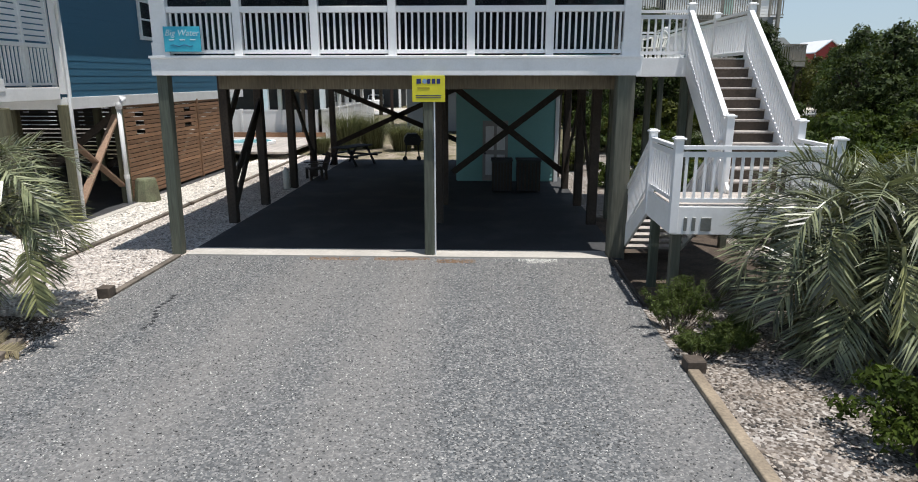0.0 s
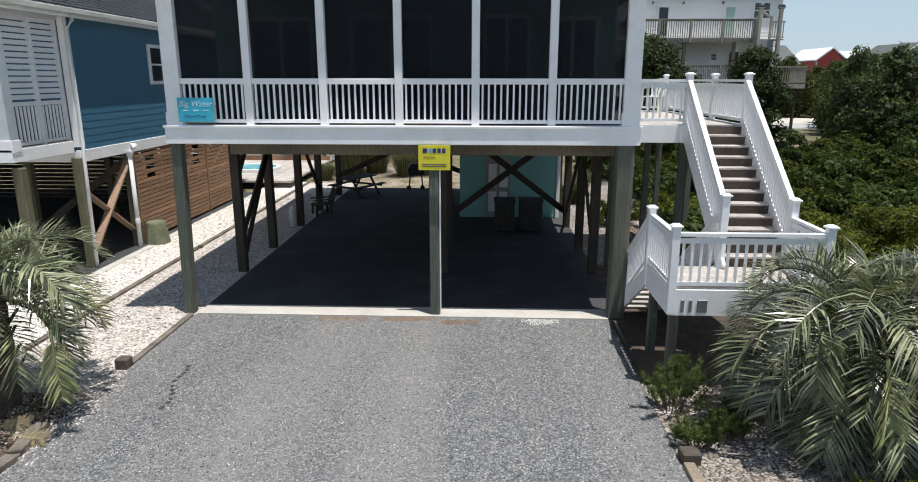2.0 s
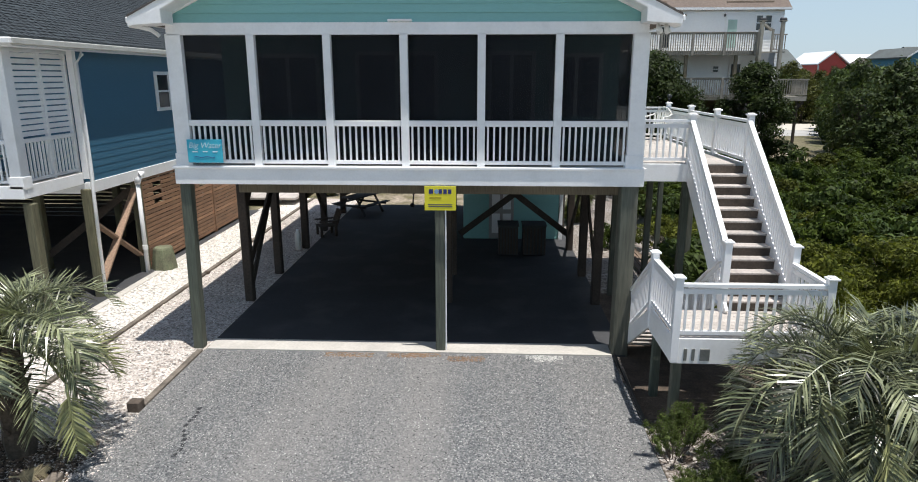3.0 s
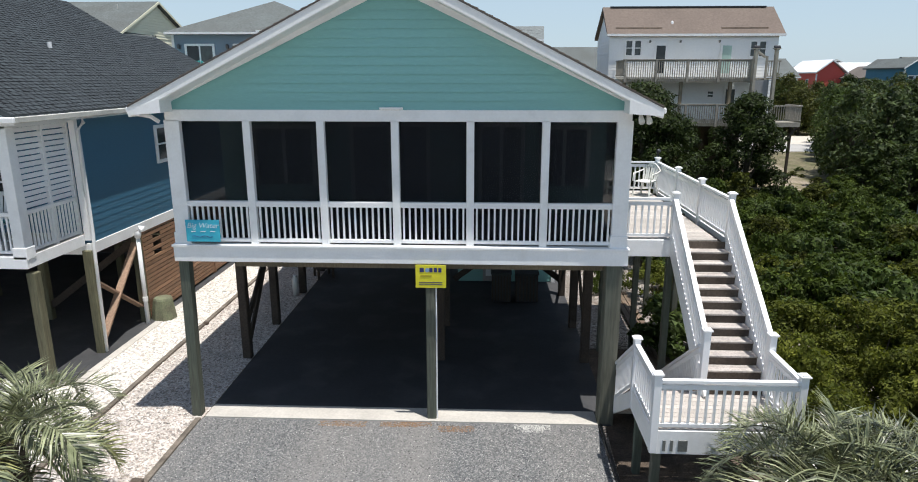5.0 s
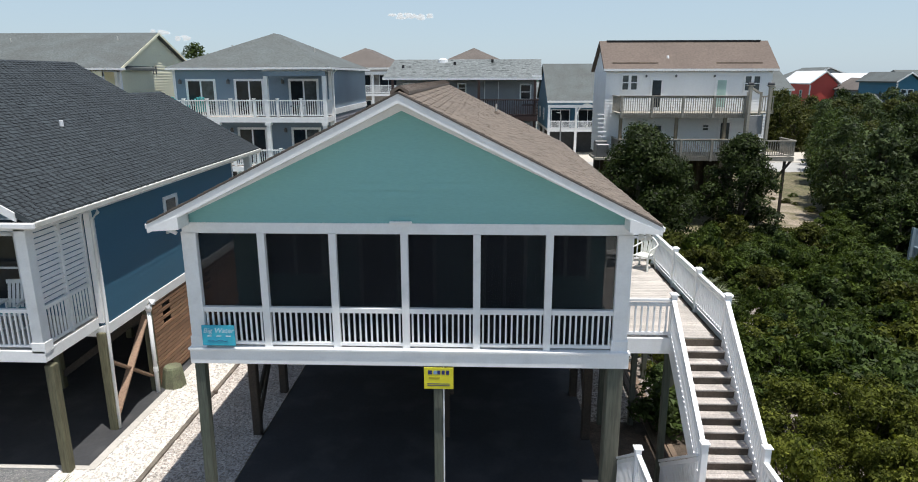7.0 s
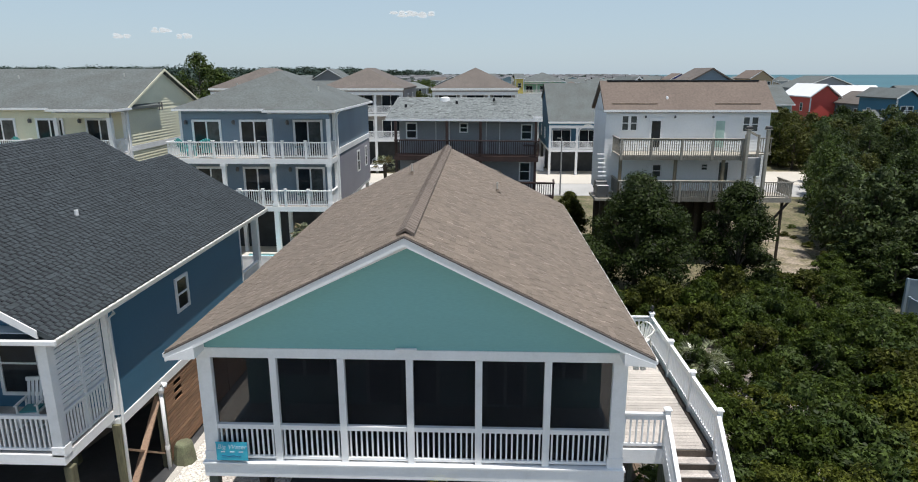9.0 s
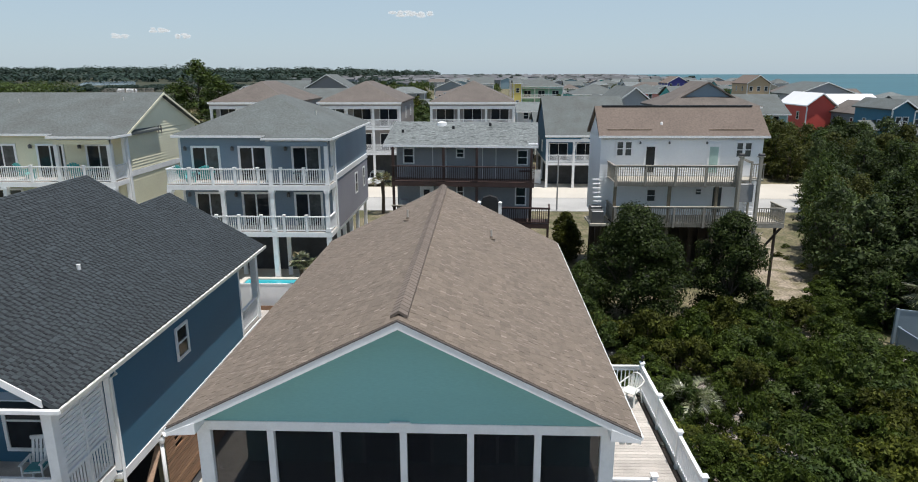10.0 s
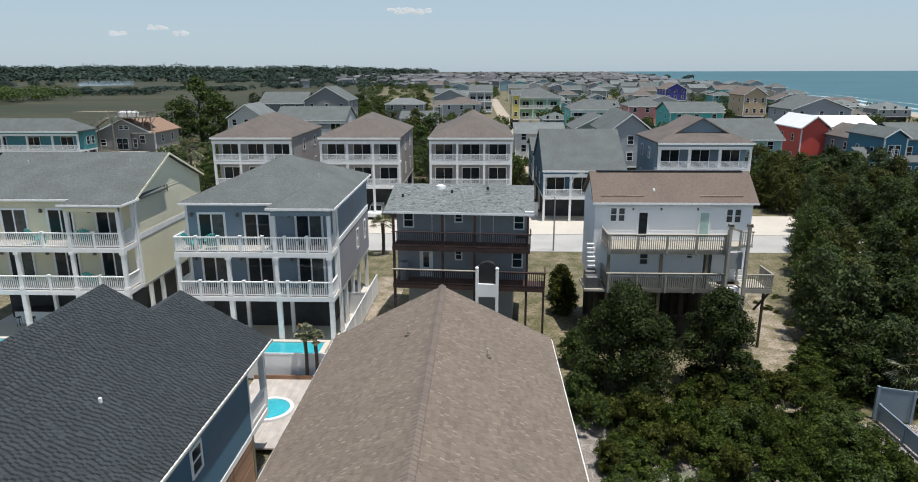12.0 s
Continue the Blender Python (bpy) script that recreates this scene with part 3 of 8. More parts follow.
t.links.new(ms.outputs[0], t.nodes["Material Output"].inputs[0])
for i in range(6):
    a, b = post_x[i] + 0.06, post_x[i + 1] - 0.06
    part("insect_screen", Geo().box(a, b, HY0 + 0.125, HY0 + 0.128, 3.9, 6.38), SCREEN, house, "dark insect screen panel")
# storage room under the house
part("storage_room", Geo().box(-0.75, 2.6, 22.33, 27.2, 0.02, 3.5), TEAL, house, "teal storage room under the house")
for i in range(22):
    z0 = 0.06 + i * 0.156
    part("siding_board", Geo().add([(-0.78, 22.3, z0), (2.62, 22.3, z0), (2.62, 22.318, z0 + 0.16), (-0.78, 22.318, z0 + 0.16), (-0.78, 22.34, z0), (2.62, 22.34, z0), (2.62, 22.34, z0 + 0.16), (-0.78, 22.34, z0 + 0.16)], [(0, 1, 2, 3), (0, 4, 5, 1), (3, 2, 6, 7), (0, 3, 7, 4), (1, 5, 6, 2)]), TEAL, house)
    part("siding_board", Geo().add([(2.66, 22.3, z0), (2.66, 27.2, z0), (2.64, 27.2, z0 + 0.16), (2.64, 22.3, z0 + 0.16), (2.6, 22.3, z0), (2.6, 27.2, z0), (2.6, 27.2, z0 + 0.16), (2.6, 22.3, z0 + 0.16)], [(0, 1, 2, 3), (0, 4, 5, 1), (3, 2, 6, 7), (0, 3, 7, 4), (1, 5, 6, 2)]), TEAL, house)
part("corner_board", Geo().box(2.56, 2.69, 22.26, 22.4, 0.02, 3.5, 0.006), WHITE, house)
# door base greyed to imitate the dim light under the house
dr = part("storage_door", Geo().box(0.12, 0.98, 22.24, 22.3, 0.05, 2.08, 0.006), HOUSE_TAUPE, house, "white panelled storage door, greyed for the shade under the house")
for a, b in ((0.22, 0.5), (0.6, 0.88)):
    for c, d in ((0.25, 0.95), (1.1, 1.9)):
        part("door_panel", Geo().box(a, b, 22.225, 22.24, c, d, 0.008), WHITE, dr)
part("door_knob", Geo().tube([(0.2, 22.24, 1.0), (0.2, 22.17, 1.0)], [0.03, 0.035], 8), BLACK, dr)

# ---- side deck and stairs ----
DZ = 3.86
stair = thing("deck_and_stairs", "white railed side deck with grey wooden stairs", "staircase", (4.2, 13, 0))
for i in range(44):
    y0 = 13.35 + i * 0.14
    part("deck_board", Geo().box(3.03, 5.06, y0, y0 + 0.132, DZ - 0.03, DZ), DECK, stair)
# dark strip set below the boards along the railing
part("edge_joist", Geo().box(5.075, 5.275, 13.35, 19.5, DZ - 0.25, DZ - 0.12), BRACE, stair, "dark recessed strip beside the railing")
part("fascia", Geo().box(3.03, 4.1, 13.28, 13.34, 3.5, DZ, 0.006), WHITE, stair)
part("fascia", Geo().box(5.28, 5.34, 13.3, 19.5, 3.55, DZ, 0.006), WHITE, stair)
pst = Geo().box(-0.06, 0.06, -0.06, 0.06, 0, 1.0, 0.006).mesh("post", WHITE_VINYL)
cap = Geo().box(-0.085, 0.085, -0.085, 0.085, 0.0, 0.03, 0.006).box(-0.06, 0.06, -0.06, 0.06, 0.03, 0.05, 0.01).mesh("post_cap", WHITE_VINYL)
sbal = Geo().box(-0.018, 0.018, -0.018, 0.018, 0, 0.8).mesh("baluster", WHITE_VINYL)


def rpost(x, y, z, h=0.95, parent=None):
    p = piece("post", pst, parent, Matrix.Translation((x, y, z)) @ Matrix.Diagonal((1, 1, h, 1)))
    piece("post_cap", cap, parent, Matrix.Translation((x, y, z + h)))


def rails(p, q, parent, gap=0.13, h=0.86, low=0.09):
    """A white rail between two post feet, with balusters."""
    p, q = Vector(p), Vector(q)
    up = Vector((0, 0, 1))
    part("handrail", Geo().beam(p + h * up, q + h * up, 0.09, 0.05), WHITE_VINYL, parent)
    part("top_rail", Geo().beam(p + (h - 0.1) * up, q + (h - 0.1) * up, 0.045, 0.075), WHITE_VINYL, parent)
    r = part("bottom_rail", Geo().beam(p + low * up, q + low * up, 0.05, 0.06), WHITE_VINYL, parent)
    k = max(1, round((q - p).length / gap) - 1)
    for j in range(k):
        c = p.lerp(q, (j + 1) / (k + 1))
        piece("baluster", sbal, r, Matrix.Translation(c + Vector((0, 0, low))) @ Matrix.Diagonal((1, 1, (h - low - 0.06) / 0.8, 1)))


for y in (13.36, 15.3, 17.25, 19.4):
    rpost(5.28, y, DZ - 0.3 if y < 14 else DZ - 0.3, 1.27, stair)
for a, b in ((13.36, 15.3), (15.3, 17.25), (17.25, 19.4)):
    rails((5.28, a, DZ), (5.28, b, DZ), stair)
rpost(3.1, 19.4, DZ, 0.95, stair)
rails((3.1, 19.4, DZ), (5.28, 19.4, DZ), stair)
rpost(4.13, 13.36, DZ - 0.3, 1.27, stair)
rails((3.06, 13.36, DZ), (4.13, 13.36, DZ), stair)
LZ, LY0, LY1, LX0, LX1 = 1.64, 9.5, 10.75, 2.95, 5.22
nr = 12
rise, run = (DZ - LZ) / nr, (13.32 - LY1) / (nr - 1)
for k in range(nr - 1):
    z, y = LZ + (k + 1) * rise, LY1 + k * run
    part("tread", Geo().box(4.16, 5.22, y - 0.03, y + run * 0.5 - 0.006, z - 0.035, z, 0.004).box(4.16, 5.22, y + run * 0.5, y + run, z - 0.035, z, 0.004), TREAD, stair)
    part("riser", Geo().box(4.16, 5.22, y, y + 0.02, z - rise, z - 0.036), RISER, stair)
part("riser", Geo().box(4.16, 5.22, 13.32, 13.345, DZ - rise, DZ - 0.036), RISER, stair)
for x in (4.12, 5.25):
    part("stringer", Geo().beam((x, LY1 - 0.1, LZ - 0.05), (x, 13.36, DZ - 0.12), 0.05, 0.3), WHITE, stair)
    rails((x, LY1 + 0.02, LZ + rise), (x, 13.34, DZ + 0.02), stair, 0.115)
rpost(4.1, LY1, LZ, 1.22, stair)
rpost(5.24, LY1, LZ, 1.15, stair)
for i in range(9):
    part("deck_board", Geo().box(LX0, LX1, LY0 + i * 0.14, LY0 + i * 0.14 + 0.132, LZ - 0.03, LZ), DECK, stair)
part("fascia", Geo().box(LX0 - 0.03, LX1 + 0.03, LY0 - 0.04, LY0, LZ - 0.42, LZ, 0.006), WHITE, stair)
part("fascia", Geo().box(LX0 - 0.04, LX0, LY0, LY1 + 0.2, LZ - 0.42, LZ, 0.006), WHITE, stair)
part("fascia", Geo().box(LX1, LX1 + 0.04, LY0, LY1 + 0.2, LZ - 0.42, LZ, 0.006), WHITE, stair)
for x, y in ((LX0, LY0), (LX1, LY0), (LX0, LY1 + 0.2)):
    rpost(x, y, LZ - 0.4, 1.37, stair)
rails((LX0, LY0, LZ), (LX1, LY0, LZ), stair)
rails((LX0, LY0, LZ), (LX0, LY1 + 0.2, LZ), stair)
rails((LX1, LY0, LZ), (LX1, LY1, LZ), stair)
# lower flight, running back under the upper one
nl = 9
rl, rn = LZ / nl, 0.25
for k in range(nl - 1):
    z, y = LZ - (k + 1) * rl, LY1 + 0.2 + k * rn
    part("tread", Geo().box(LX0 + 0.03, 4.05, y, y + rn + 0.02, z - 0.035, z), TREAD, stair)
for x in (LX0, 4.08):
    part("stringer", Geo().beam((x, LY1 + 0.1, LZ - 0.15), (x, LY1 + 0.2 + nl * rn, -0.02), 0.05, 0.3), WHITE, stair)
    rails((x, LY1 + 0.2, LZ), (x, LY1 + 0.2 + nl * rn, 0.05), stair, 0.12)
for x, y, z in ((3.05, 9.62, LZ - 0.4), (3.05, 10.8, LZ - 0.4), (5.1, 9.62, LZ - 0.4), (5.1, 10.8, LZ - 0.4), (4.15, 13.5, 3.55), (5.2, 13.5, 3.55), (4.15, 16.4, 3.8), (5.2, 16.4, 3.8), (5.2, 19.3, 3.8), (3.3, 16.4, 3.8)):
    part("support_post", Geo().box(x - 0.07, x + 0.07, y - 0.07, y + 0.07, -0.1, z, 0.008), PILE, stair)


# ---- shingles, ridge caps, roof vents ----
def shingles(parent, p, u, lu, v, lv, materials, near, seed, expo=0.145, thick=0.014, widths=(0.12, 0.15, 0.18, 0.22, 0.27, 0.33), chance=0.2, spot=(0.05, 0.07, 0.09)):
    """Laminated courses on a slope: p the lower corner, u along the eave, v up the slope; short tabs of the second colour sit
    between long ones of the first; tabs with u under near are parts, the rest one joined mesh for each colour."""
    r = random.Random(seed)
    p, u, v = Vector(p), Vector(u).normalized(), Vector(v).normalized()
    nrm = u.cross(v)
    if nrm.z < 0:
        nrm = -nrm
    V, F = ([], []), ([], [])
    unit = {}
    for c in range(int(lv / expo)):
        a = -r.random() * 0.2
        last = 1
        while a < lu:
            last = 1 if last == 0 and r.random() < chance else 0
            w = r.choice(spot if last else widths)
            a0, a1 = max(0, a), min(lu, a + w - 0.006)
            a += w
            if a1 - a0 < 0.02:
                continue
            lift = thick * r.choice((0.7, 1.0, 1.35))
            lo, hi = c * expo, (c + 1) * expo + 0.01
            if a1 < near:
                key = (round(a1 - a0, 2), lift, last)
                if key not in unit:
                    w_ = key[0]
                    g = Geo().add([(0, 0, 0), (w_, 0, 0), (w_, hi - lo, 0), (0, hi - lo, 0), (0, 0, lift), (w_, 0, lift), (w_, hi - lo, 0.002), (0, hi - lo, 0.002)], [(4, 5, 6, 7), (0, 1, 5, 4), (1, 2, 6, 5), (3, 0, 4, 7)])
                    unit[key] = g.mesh("shingle", materials[last])
                o = p + u * a0 + v * lo
                m = Matrix((u.to_4d(), v.to_4d(), nrm.to_4d(), o.to_4d())).transposed()
                for k in range(3):
                    m[3][k] = 0
                m[3][3] = 1
                piece("shingle", unit[key], parent, m)
            else:
                n = len(V[last])
                for s, t, h in ((a0, lo, 0), (a1, lo, 0), (a1, hi, 0), (a0, hi, 0), (a0, lo, lift), (a1, lo, lift), (a1, hi, 0.002), (a0, hi, 0.002)):
                    V[last].append(p + u * s + v * t + nrm * h)
                F[last].extend([(n + 4, n + 5, n + 6, n + 7), (n, n + 1, n + 5, n + 4), (n + 1, n + 2, n + 6, n + 5), (n + 3, n, n + 4, n + 7)])
    for k in (0, 1):
        me = bpy.data.meshes.new("shingles")
        me.from_pydata(V[k], [], F[k])
        me.materials.append(materials[k])
        ob = new("shingles", me)
        ob.parent = parent
        ob.matrix_parent_inverse = back(parent)
        tagged(ob, kind="stuff")


RL = math.hypot(XR - EX0, ZR - ZE)
shingles(roof, (EX1, EY0 + 0.02, ZE - 0.02), (0, 1, 0), EY1 - EY0 - 0.02, (XR - EX1, 0, ZR - ZE), RL, (SHINGLE_TAN, SHINGLE_FLECK), 1.3, 1, chance=0.3)
shingles(roof, (EX0, EY0 + 0.02, ZE - 0.02), (0, 1, 0), EY1 - EY0 - 0.02, (XR - EX0, 0, ZR - ZE), RL, (SHINGLE_TAN, SHINGLE_FLECK), 1.0, 2, chance=0.3)
w_ = 0.175
rc = Geo().add([(-w_, 0, -w_ * slope - 0.05), (0, 0, -0.03), (w_, 0, -w_ * slope - 0.05), (-w_, 0, -w_ * slope + 0.016), (0, 0, 0.033), (w_, 0, -w_ * slope + 0.016), (-w_, 0.24, -w_ * slope + 0.005), (0, 0.24, 0.02), (w_, 0.24, -w_ * slope + 0.005), (-w_, 0.24, -w_ * slope - 0.05), (w_, 0.24, -w_ * slope - 0.05)],
                [(0, 1, 4, 3), (1, 2, 5, 4), (3, 4, 7, 6), (4, 5, 8, 7), (0, 3, 6, 9), (2, 10, 8, 5)]).mesh("ridge_cap", SHINGLE_CAP)
for i in range(75):
    piece("ridge_cap", rc, roof, Matrix.Translation((XR, EY0 + 0.22 + i * 0.205, ZR + 0.055)))
for x, y, h in ((-2.62, 23.3, 0.42), (0.45, 22.4, 0.38)):
    z = ZR - abs(x - XR) * slope - 0.05
    vent = thing("roof_vent_pipe", "thin grey plumbing vent on the taupe roof", "vent pipe", (x, y, z), "roof vents")
    part("pipe", Geo().tube([(x, y, z), (x, y, z + h)], 0.035, 10), KERB, vent)
    part("flashing", Geo().box(x - 0.14, x + 0.14, y - 0.14, y + 0.14, z + 0.05, z + 0.075).tube([(x, y, z + 0.07), (x, y, z + 0.15)], [0.075, 0.045], 10), SHINGLE_TAN, vent)
# downspout elbow and twin floodlight under the eaves
part("downspout", Geo().tube([(EX0 - 0.03, EY0 + 0.25, ZE - 0.12), (EX0, EY0 + 0.32, ZE - 0.2), (EX0 + 0.2, EY0 + 0.42, ZE - 0.25), (EX0 + 0.32, EY0 + 0.5, ZE - 0.36)], 0.04, 8), WHITE, house, smooth=True)
for x in (EX1 - 0.34, EX1 - 0.2):
    part("floodlight", Geo().tube([(x, EY0 + 0.3, ZE - 0.18), (x, EY0 + 0.24, ZE - 0.26), (x, EY0 + 0.16, ZE - 0.32)], [0.03, 0.05, 0.06], 10), PLASTIC, house, "small white floodlight", smooth=True)
# white bar added for the bright glint along the middle of the header
part("light_bar", Geo().box(-1.85, -1.4, HY0 - 0.05, HY0 + 0.02, 6.565, 6.61, 0.01), WHITE, house, "slim white bar for the bright glint on the header")


# ---- signs ----
def text(name, body, size, x, y, z, material, parent, depth=0.004, shear=0.0, squeeze=1.0):
    cu = bpy.data.curves.new(name, "FONT")
    cu.body, cu.size, cu.extrude, cu.shear = body, size, depth, shear
    cu.align_x = "CENTER"
    tmp = bpy.data.objects.new(name, cu)
    scene.collection.objects.link(tmp)
    bpy.context.view_layer.update()
    me = bpy.data.meshes.new_from_object(tmp.evaluated_get(bpy.context.evaluated_depsgraph_get()))
    bpy.data.objects.remove(tmp)
    me.materials.clear()
    me.materials.append(material)
    ob = new(name, me)
    ob.parent = parent
    ob.matrix_parent_inverse = back(parent)
    ob.matrix_basis = pose(x, y, z, 90) @ Matrix.Diagonal((squeeze, 1, 1, 1))
    return ob


ys = HY0 - 0.075
sg = thing("yellow_yard_sign", "yellow realty sign with navy lettering on the band board", "sign", (-0.89, ys, 3.06))
part("panel", Geo().box(-1.2, -0.585, ys - 0.045, ys - 0.03, 3.04, 3.52, 0.003), SIGN_YELLOW, sg, "yellow sign panel")
part("mark", Geo().box(-1.115, -1.03, ys - 0.05, ys - 0.046, 3.37, 3.46), INK, sg)
part("mark", Geo().tube([(-0.965, ys - 0.046, 3.415), (-0.965, ys - 0.05, 3.415)], 0.045, 14), mat("pale_blue_ink", (0.25, 0.4, 0.6), 0.4), sg)
for x in (-0.885, -0.795, -0.705):
    part("mark", Geo().box(x - 0.035, x + 0.03, ys - 0.05, ys - 0.046, 3.37, 3.46), INK, sg)
part("mark", Geo().box(-1.1, -0.87, ys - 0.05, ys - 0.046, 3.27, 3.31), mat("ochre_ink", (0.5, 0.42, 0.02), 0.5), sg)
for z in (3.11, 3.15):
    part("mark", Geo().box(-1.13, -0.66, ys - 0.05, ys - 0.046, z, z + 0.014), INK, sg)
bs = thing("blue_house_sign", "aqua blue name sign on the porch railing", "sign", (-5.48, ys, 3.96))
part("panel", Geo().box(-5.82, -5.13, ys - 0.03, ys - 0.012, 3.95, 4.40, 0.004), SIGN_BLUE, bs, "aqua sign panel with a wave")
text("lettering", "Big Water", 0.155, -5.47, ys - 0.032, 4.235, SIGN_PALE, bs, shear=0.25)
part("wave", Geo().tube([(-5.7 + 0.03 * i, ys - 0.033, 4.06 + 0.014 * math.sin(i * 0.9)) for i in range(15)], 0.005, 5), INK, bs)
for i in range(3):
    part("wave_line", Geo().box(-5.72 + i * 0.2, -5.62 + i * 0.2, ys - 0.034, ys - 0.03, 4.155, 4.17), WHITE, bs)
# house number as plain bars on the landing
NB = mat("grey_metal_letters", (0.25, 0.26, 0.25), 0.4, metal=0.5)
num = thing("house_number", "grey metal house number bars on the stair landing", "house number", (3.3, LY0 - 0.05, 1.4))
for x, w in ((3.12, 0.05), (3.24, 0.05), (3.42, 0.15)):
    part("bar", Geo().box(x - w / 2, x + w / 2, LY0 - 0.06, LY0 - 0.041, 1.28, 1.48, 0.004), NB, num)


# ---- things under and beside the teal house ----
def picnic_table(x, y, rz, m):
    t = thing("picnic_table", "dark weathered wooden picnic table under the house", "picnic table")
    for i in range(5):
        part("top_plank", Geo().box(-0.9, 0.9, -0.37 + i * 0.15, -0.235 + i * 0.15, 0.72, 0.76, 0.005), m, t)
    for s in (-1, 1):
        for i in range(2):
            part("bench_plank", Geo().box(-0.9, 0.9, s * 0.72 - 0.13 + i * 0.135, s * 0.72 - 0.005 + i * 0.135, 0.42, 0.46, 0.005), m, t)
        for e in (-0.6, 0.6):
            part("leg", Geo().beam((e, s * 0.25, 0.72), (e, s * 0.68, 0.0), 0.045, 0.1, (1, 0, 0)), m, t)
    for e in (-0.65, 0.65):
        part("cross_beam", Geo().box(e - 0.022, e + 0.022, -0.8, 0.8, 0.34, 0.42), m, t)
    t.matrix_basis = pose(x, y, 0.02, 0, 0, rz)
    return t


picnic_table(-5.25, 26.7, 62, mat("blackened_table_wood", (0.036, 0.034, 0.032), 0.8, (1.0, 0.2), (20, 0.3), 0.002))
gr = thing("charcoal_grill", "black charcoal grill on a two wheeled stand", "grill")
part("firebox", Geo().prism([(-0.3, 0.72), (0.3, 0.72), (0.36, 0.9), (0.33, 1.05), (0.2, 1.2), (-0.2, 1.2), (-0.33, 1.05), (-0.36, 0.9)], "y", -0.25, 0.25), BLACK, gr)
for x in (-0.3, 0.3):
    for y in (-0.2, 0.2):
        part("leg", Geo().beam((x * 0.8, y, 0.74), (x, y, 0.06), 0.03, 0.03), BLACK, gr)
    part("wheel", Geo().tube([(x, 0.24, 0.1), (x, 0.28, 0.1)], 0.1, 14), BLACK, gr)
part("shelf", Geo().box(0.36, 0.62, -0.2, 0.2, 0.9, 0.93), BLACK, gr)
part("lid_handle", Geo().box(-0.12, 0.12, -0.31, -0.28, 1.02, 1.05), BLACK, gr)
gr.matrix_basis = pose(-2.88, 27.7, 0.02, 0, 0, 10)
DKW = mat("dark_slatted_wood", (0.05, 0.052, 0.05), 0.7, (2, 0.2), (25, 0.3), 0.002)
for x0, w, lab in ((0.42, 0.62, "dark wooden storage bin"), (1.2, 0.72, "dark wooden storage bin with trellis front")):
    b = thing("storage_bin", lab + " against the storage room", "storage bin", (x0, 20.2, 0), "storage bins")
    part("body", Geo().box(x0, x0 + w, 20.05, 20.7, 0.05, 0.98, 0.01), DKW, b)
    part("lid", Geo().box(x0 - 0.03, x0 + w + 0.03, 20.0, 20.75, 0.985, 1.03, 0.01), DKW, b)
    for i in range(7):
        xx = x0 + 0.03 + (w - 0.06) * i / 6
        part("slat", Geo().box(xx - 0.022, xx + 0.022, 20.02, 20.05, 0.08, 0.94), BRACE, b)
ch = thing("garden_bench", "low dark wooden chair beside the carport post", "garden chair")
for i in range(4):
    part("seat_slat", Geo().box(-0.3, 0.3, -0.3 + i * 0.15, -0.17 + i * 0.15, 0.36, 0.39), BRACE, ch)
for i in range(4):
    part("back_slat", Geo().beam((-0.25 + i * 0.16, 0.3, 0.3), (-0.25 + i * 0.16, 0.52, 0.92), 0.13, 0.02, (0, 1, 0)), BRACE, ch)
for x in (-0.28, 0.28):
    for y in (-0.25, 0.28):
        part("leg", Geo().box(x - 0.04, x + 0.04, y - 0.04, y + 0.04, 0, 0.38), BRACE, ch)
    part("armrest", Geo().box(x - 0.07, x + 0.07, -0.32, 0.36, 0.55, 0.58), BRACE, ch)
ch.matrix_basis = pose(-5.75, 22.6, 0.02, 0, 0, -60)
jug = thing("white_canister", "white plastic canister at the foot of a post", "canister", (-6.15, 20.6, 0))
part("body", Geo().tube([(-6.22, 20.6, 0), (-6.22, 20.6, 0.55), (-6.22, 20.6, 0.62), (-6.22, 20.6, 0.66)], [0.1, 0.1, 0.06, 0.04], 12), PLASTIC, jug, smooth=True)
part("cap", Geo().tube([(-6.22, 20.6, 0.66), (-6.22, 20.6, 0.70)], 0.045, 10), WHITE, jug)
# wooden walkway and downpipe on the right side
wk = thing("board_walk", "weathered board walkway beside the carport", "board walk", (4.75, 18, 0))
for i in range(3):
    part("plank", Geo().box(4.5 + i * 0.17, 4.65 + i * 0.17, 14.4, 21.2, 0.02, 0.08, 0.006), BOARD, wk)


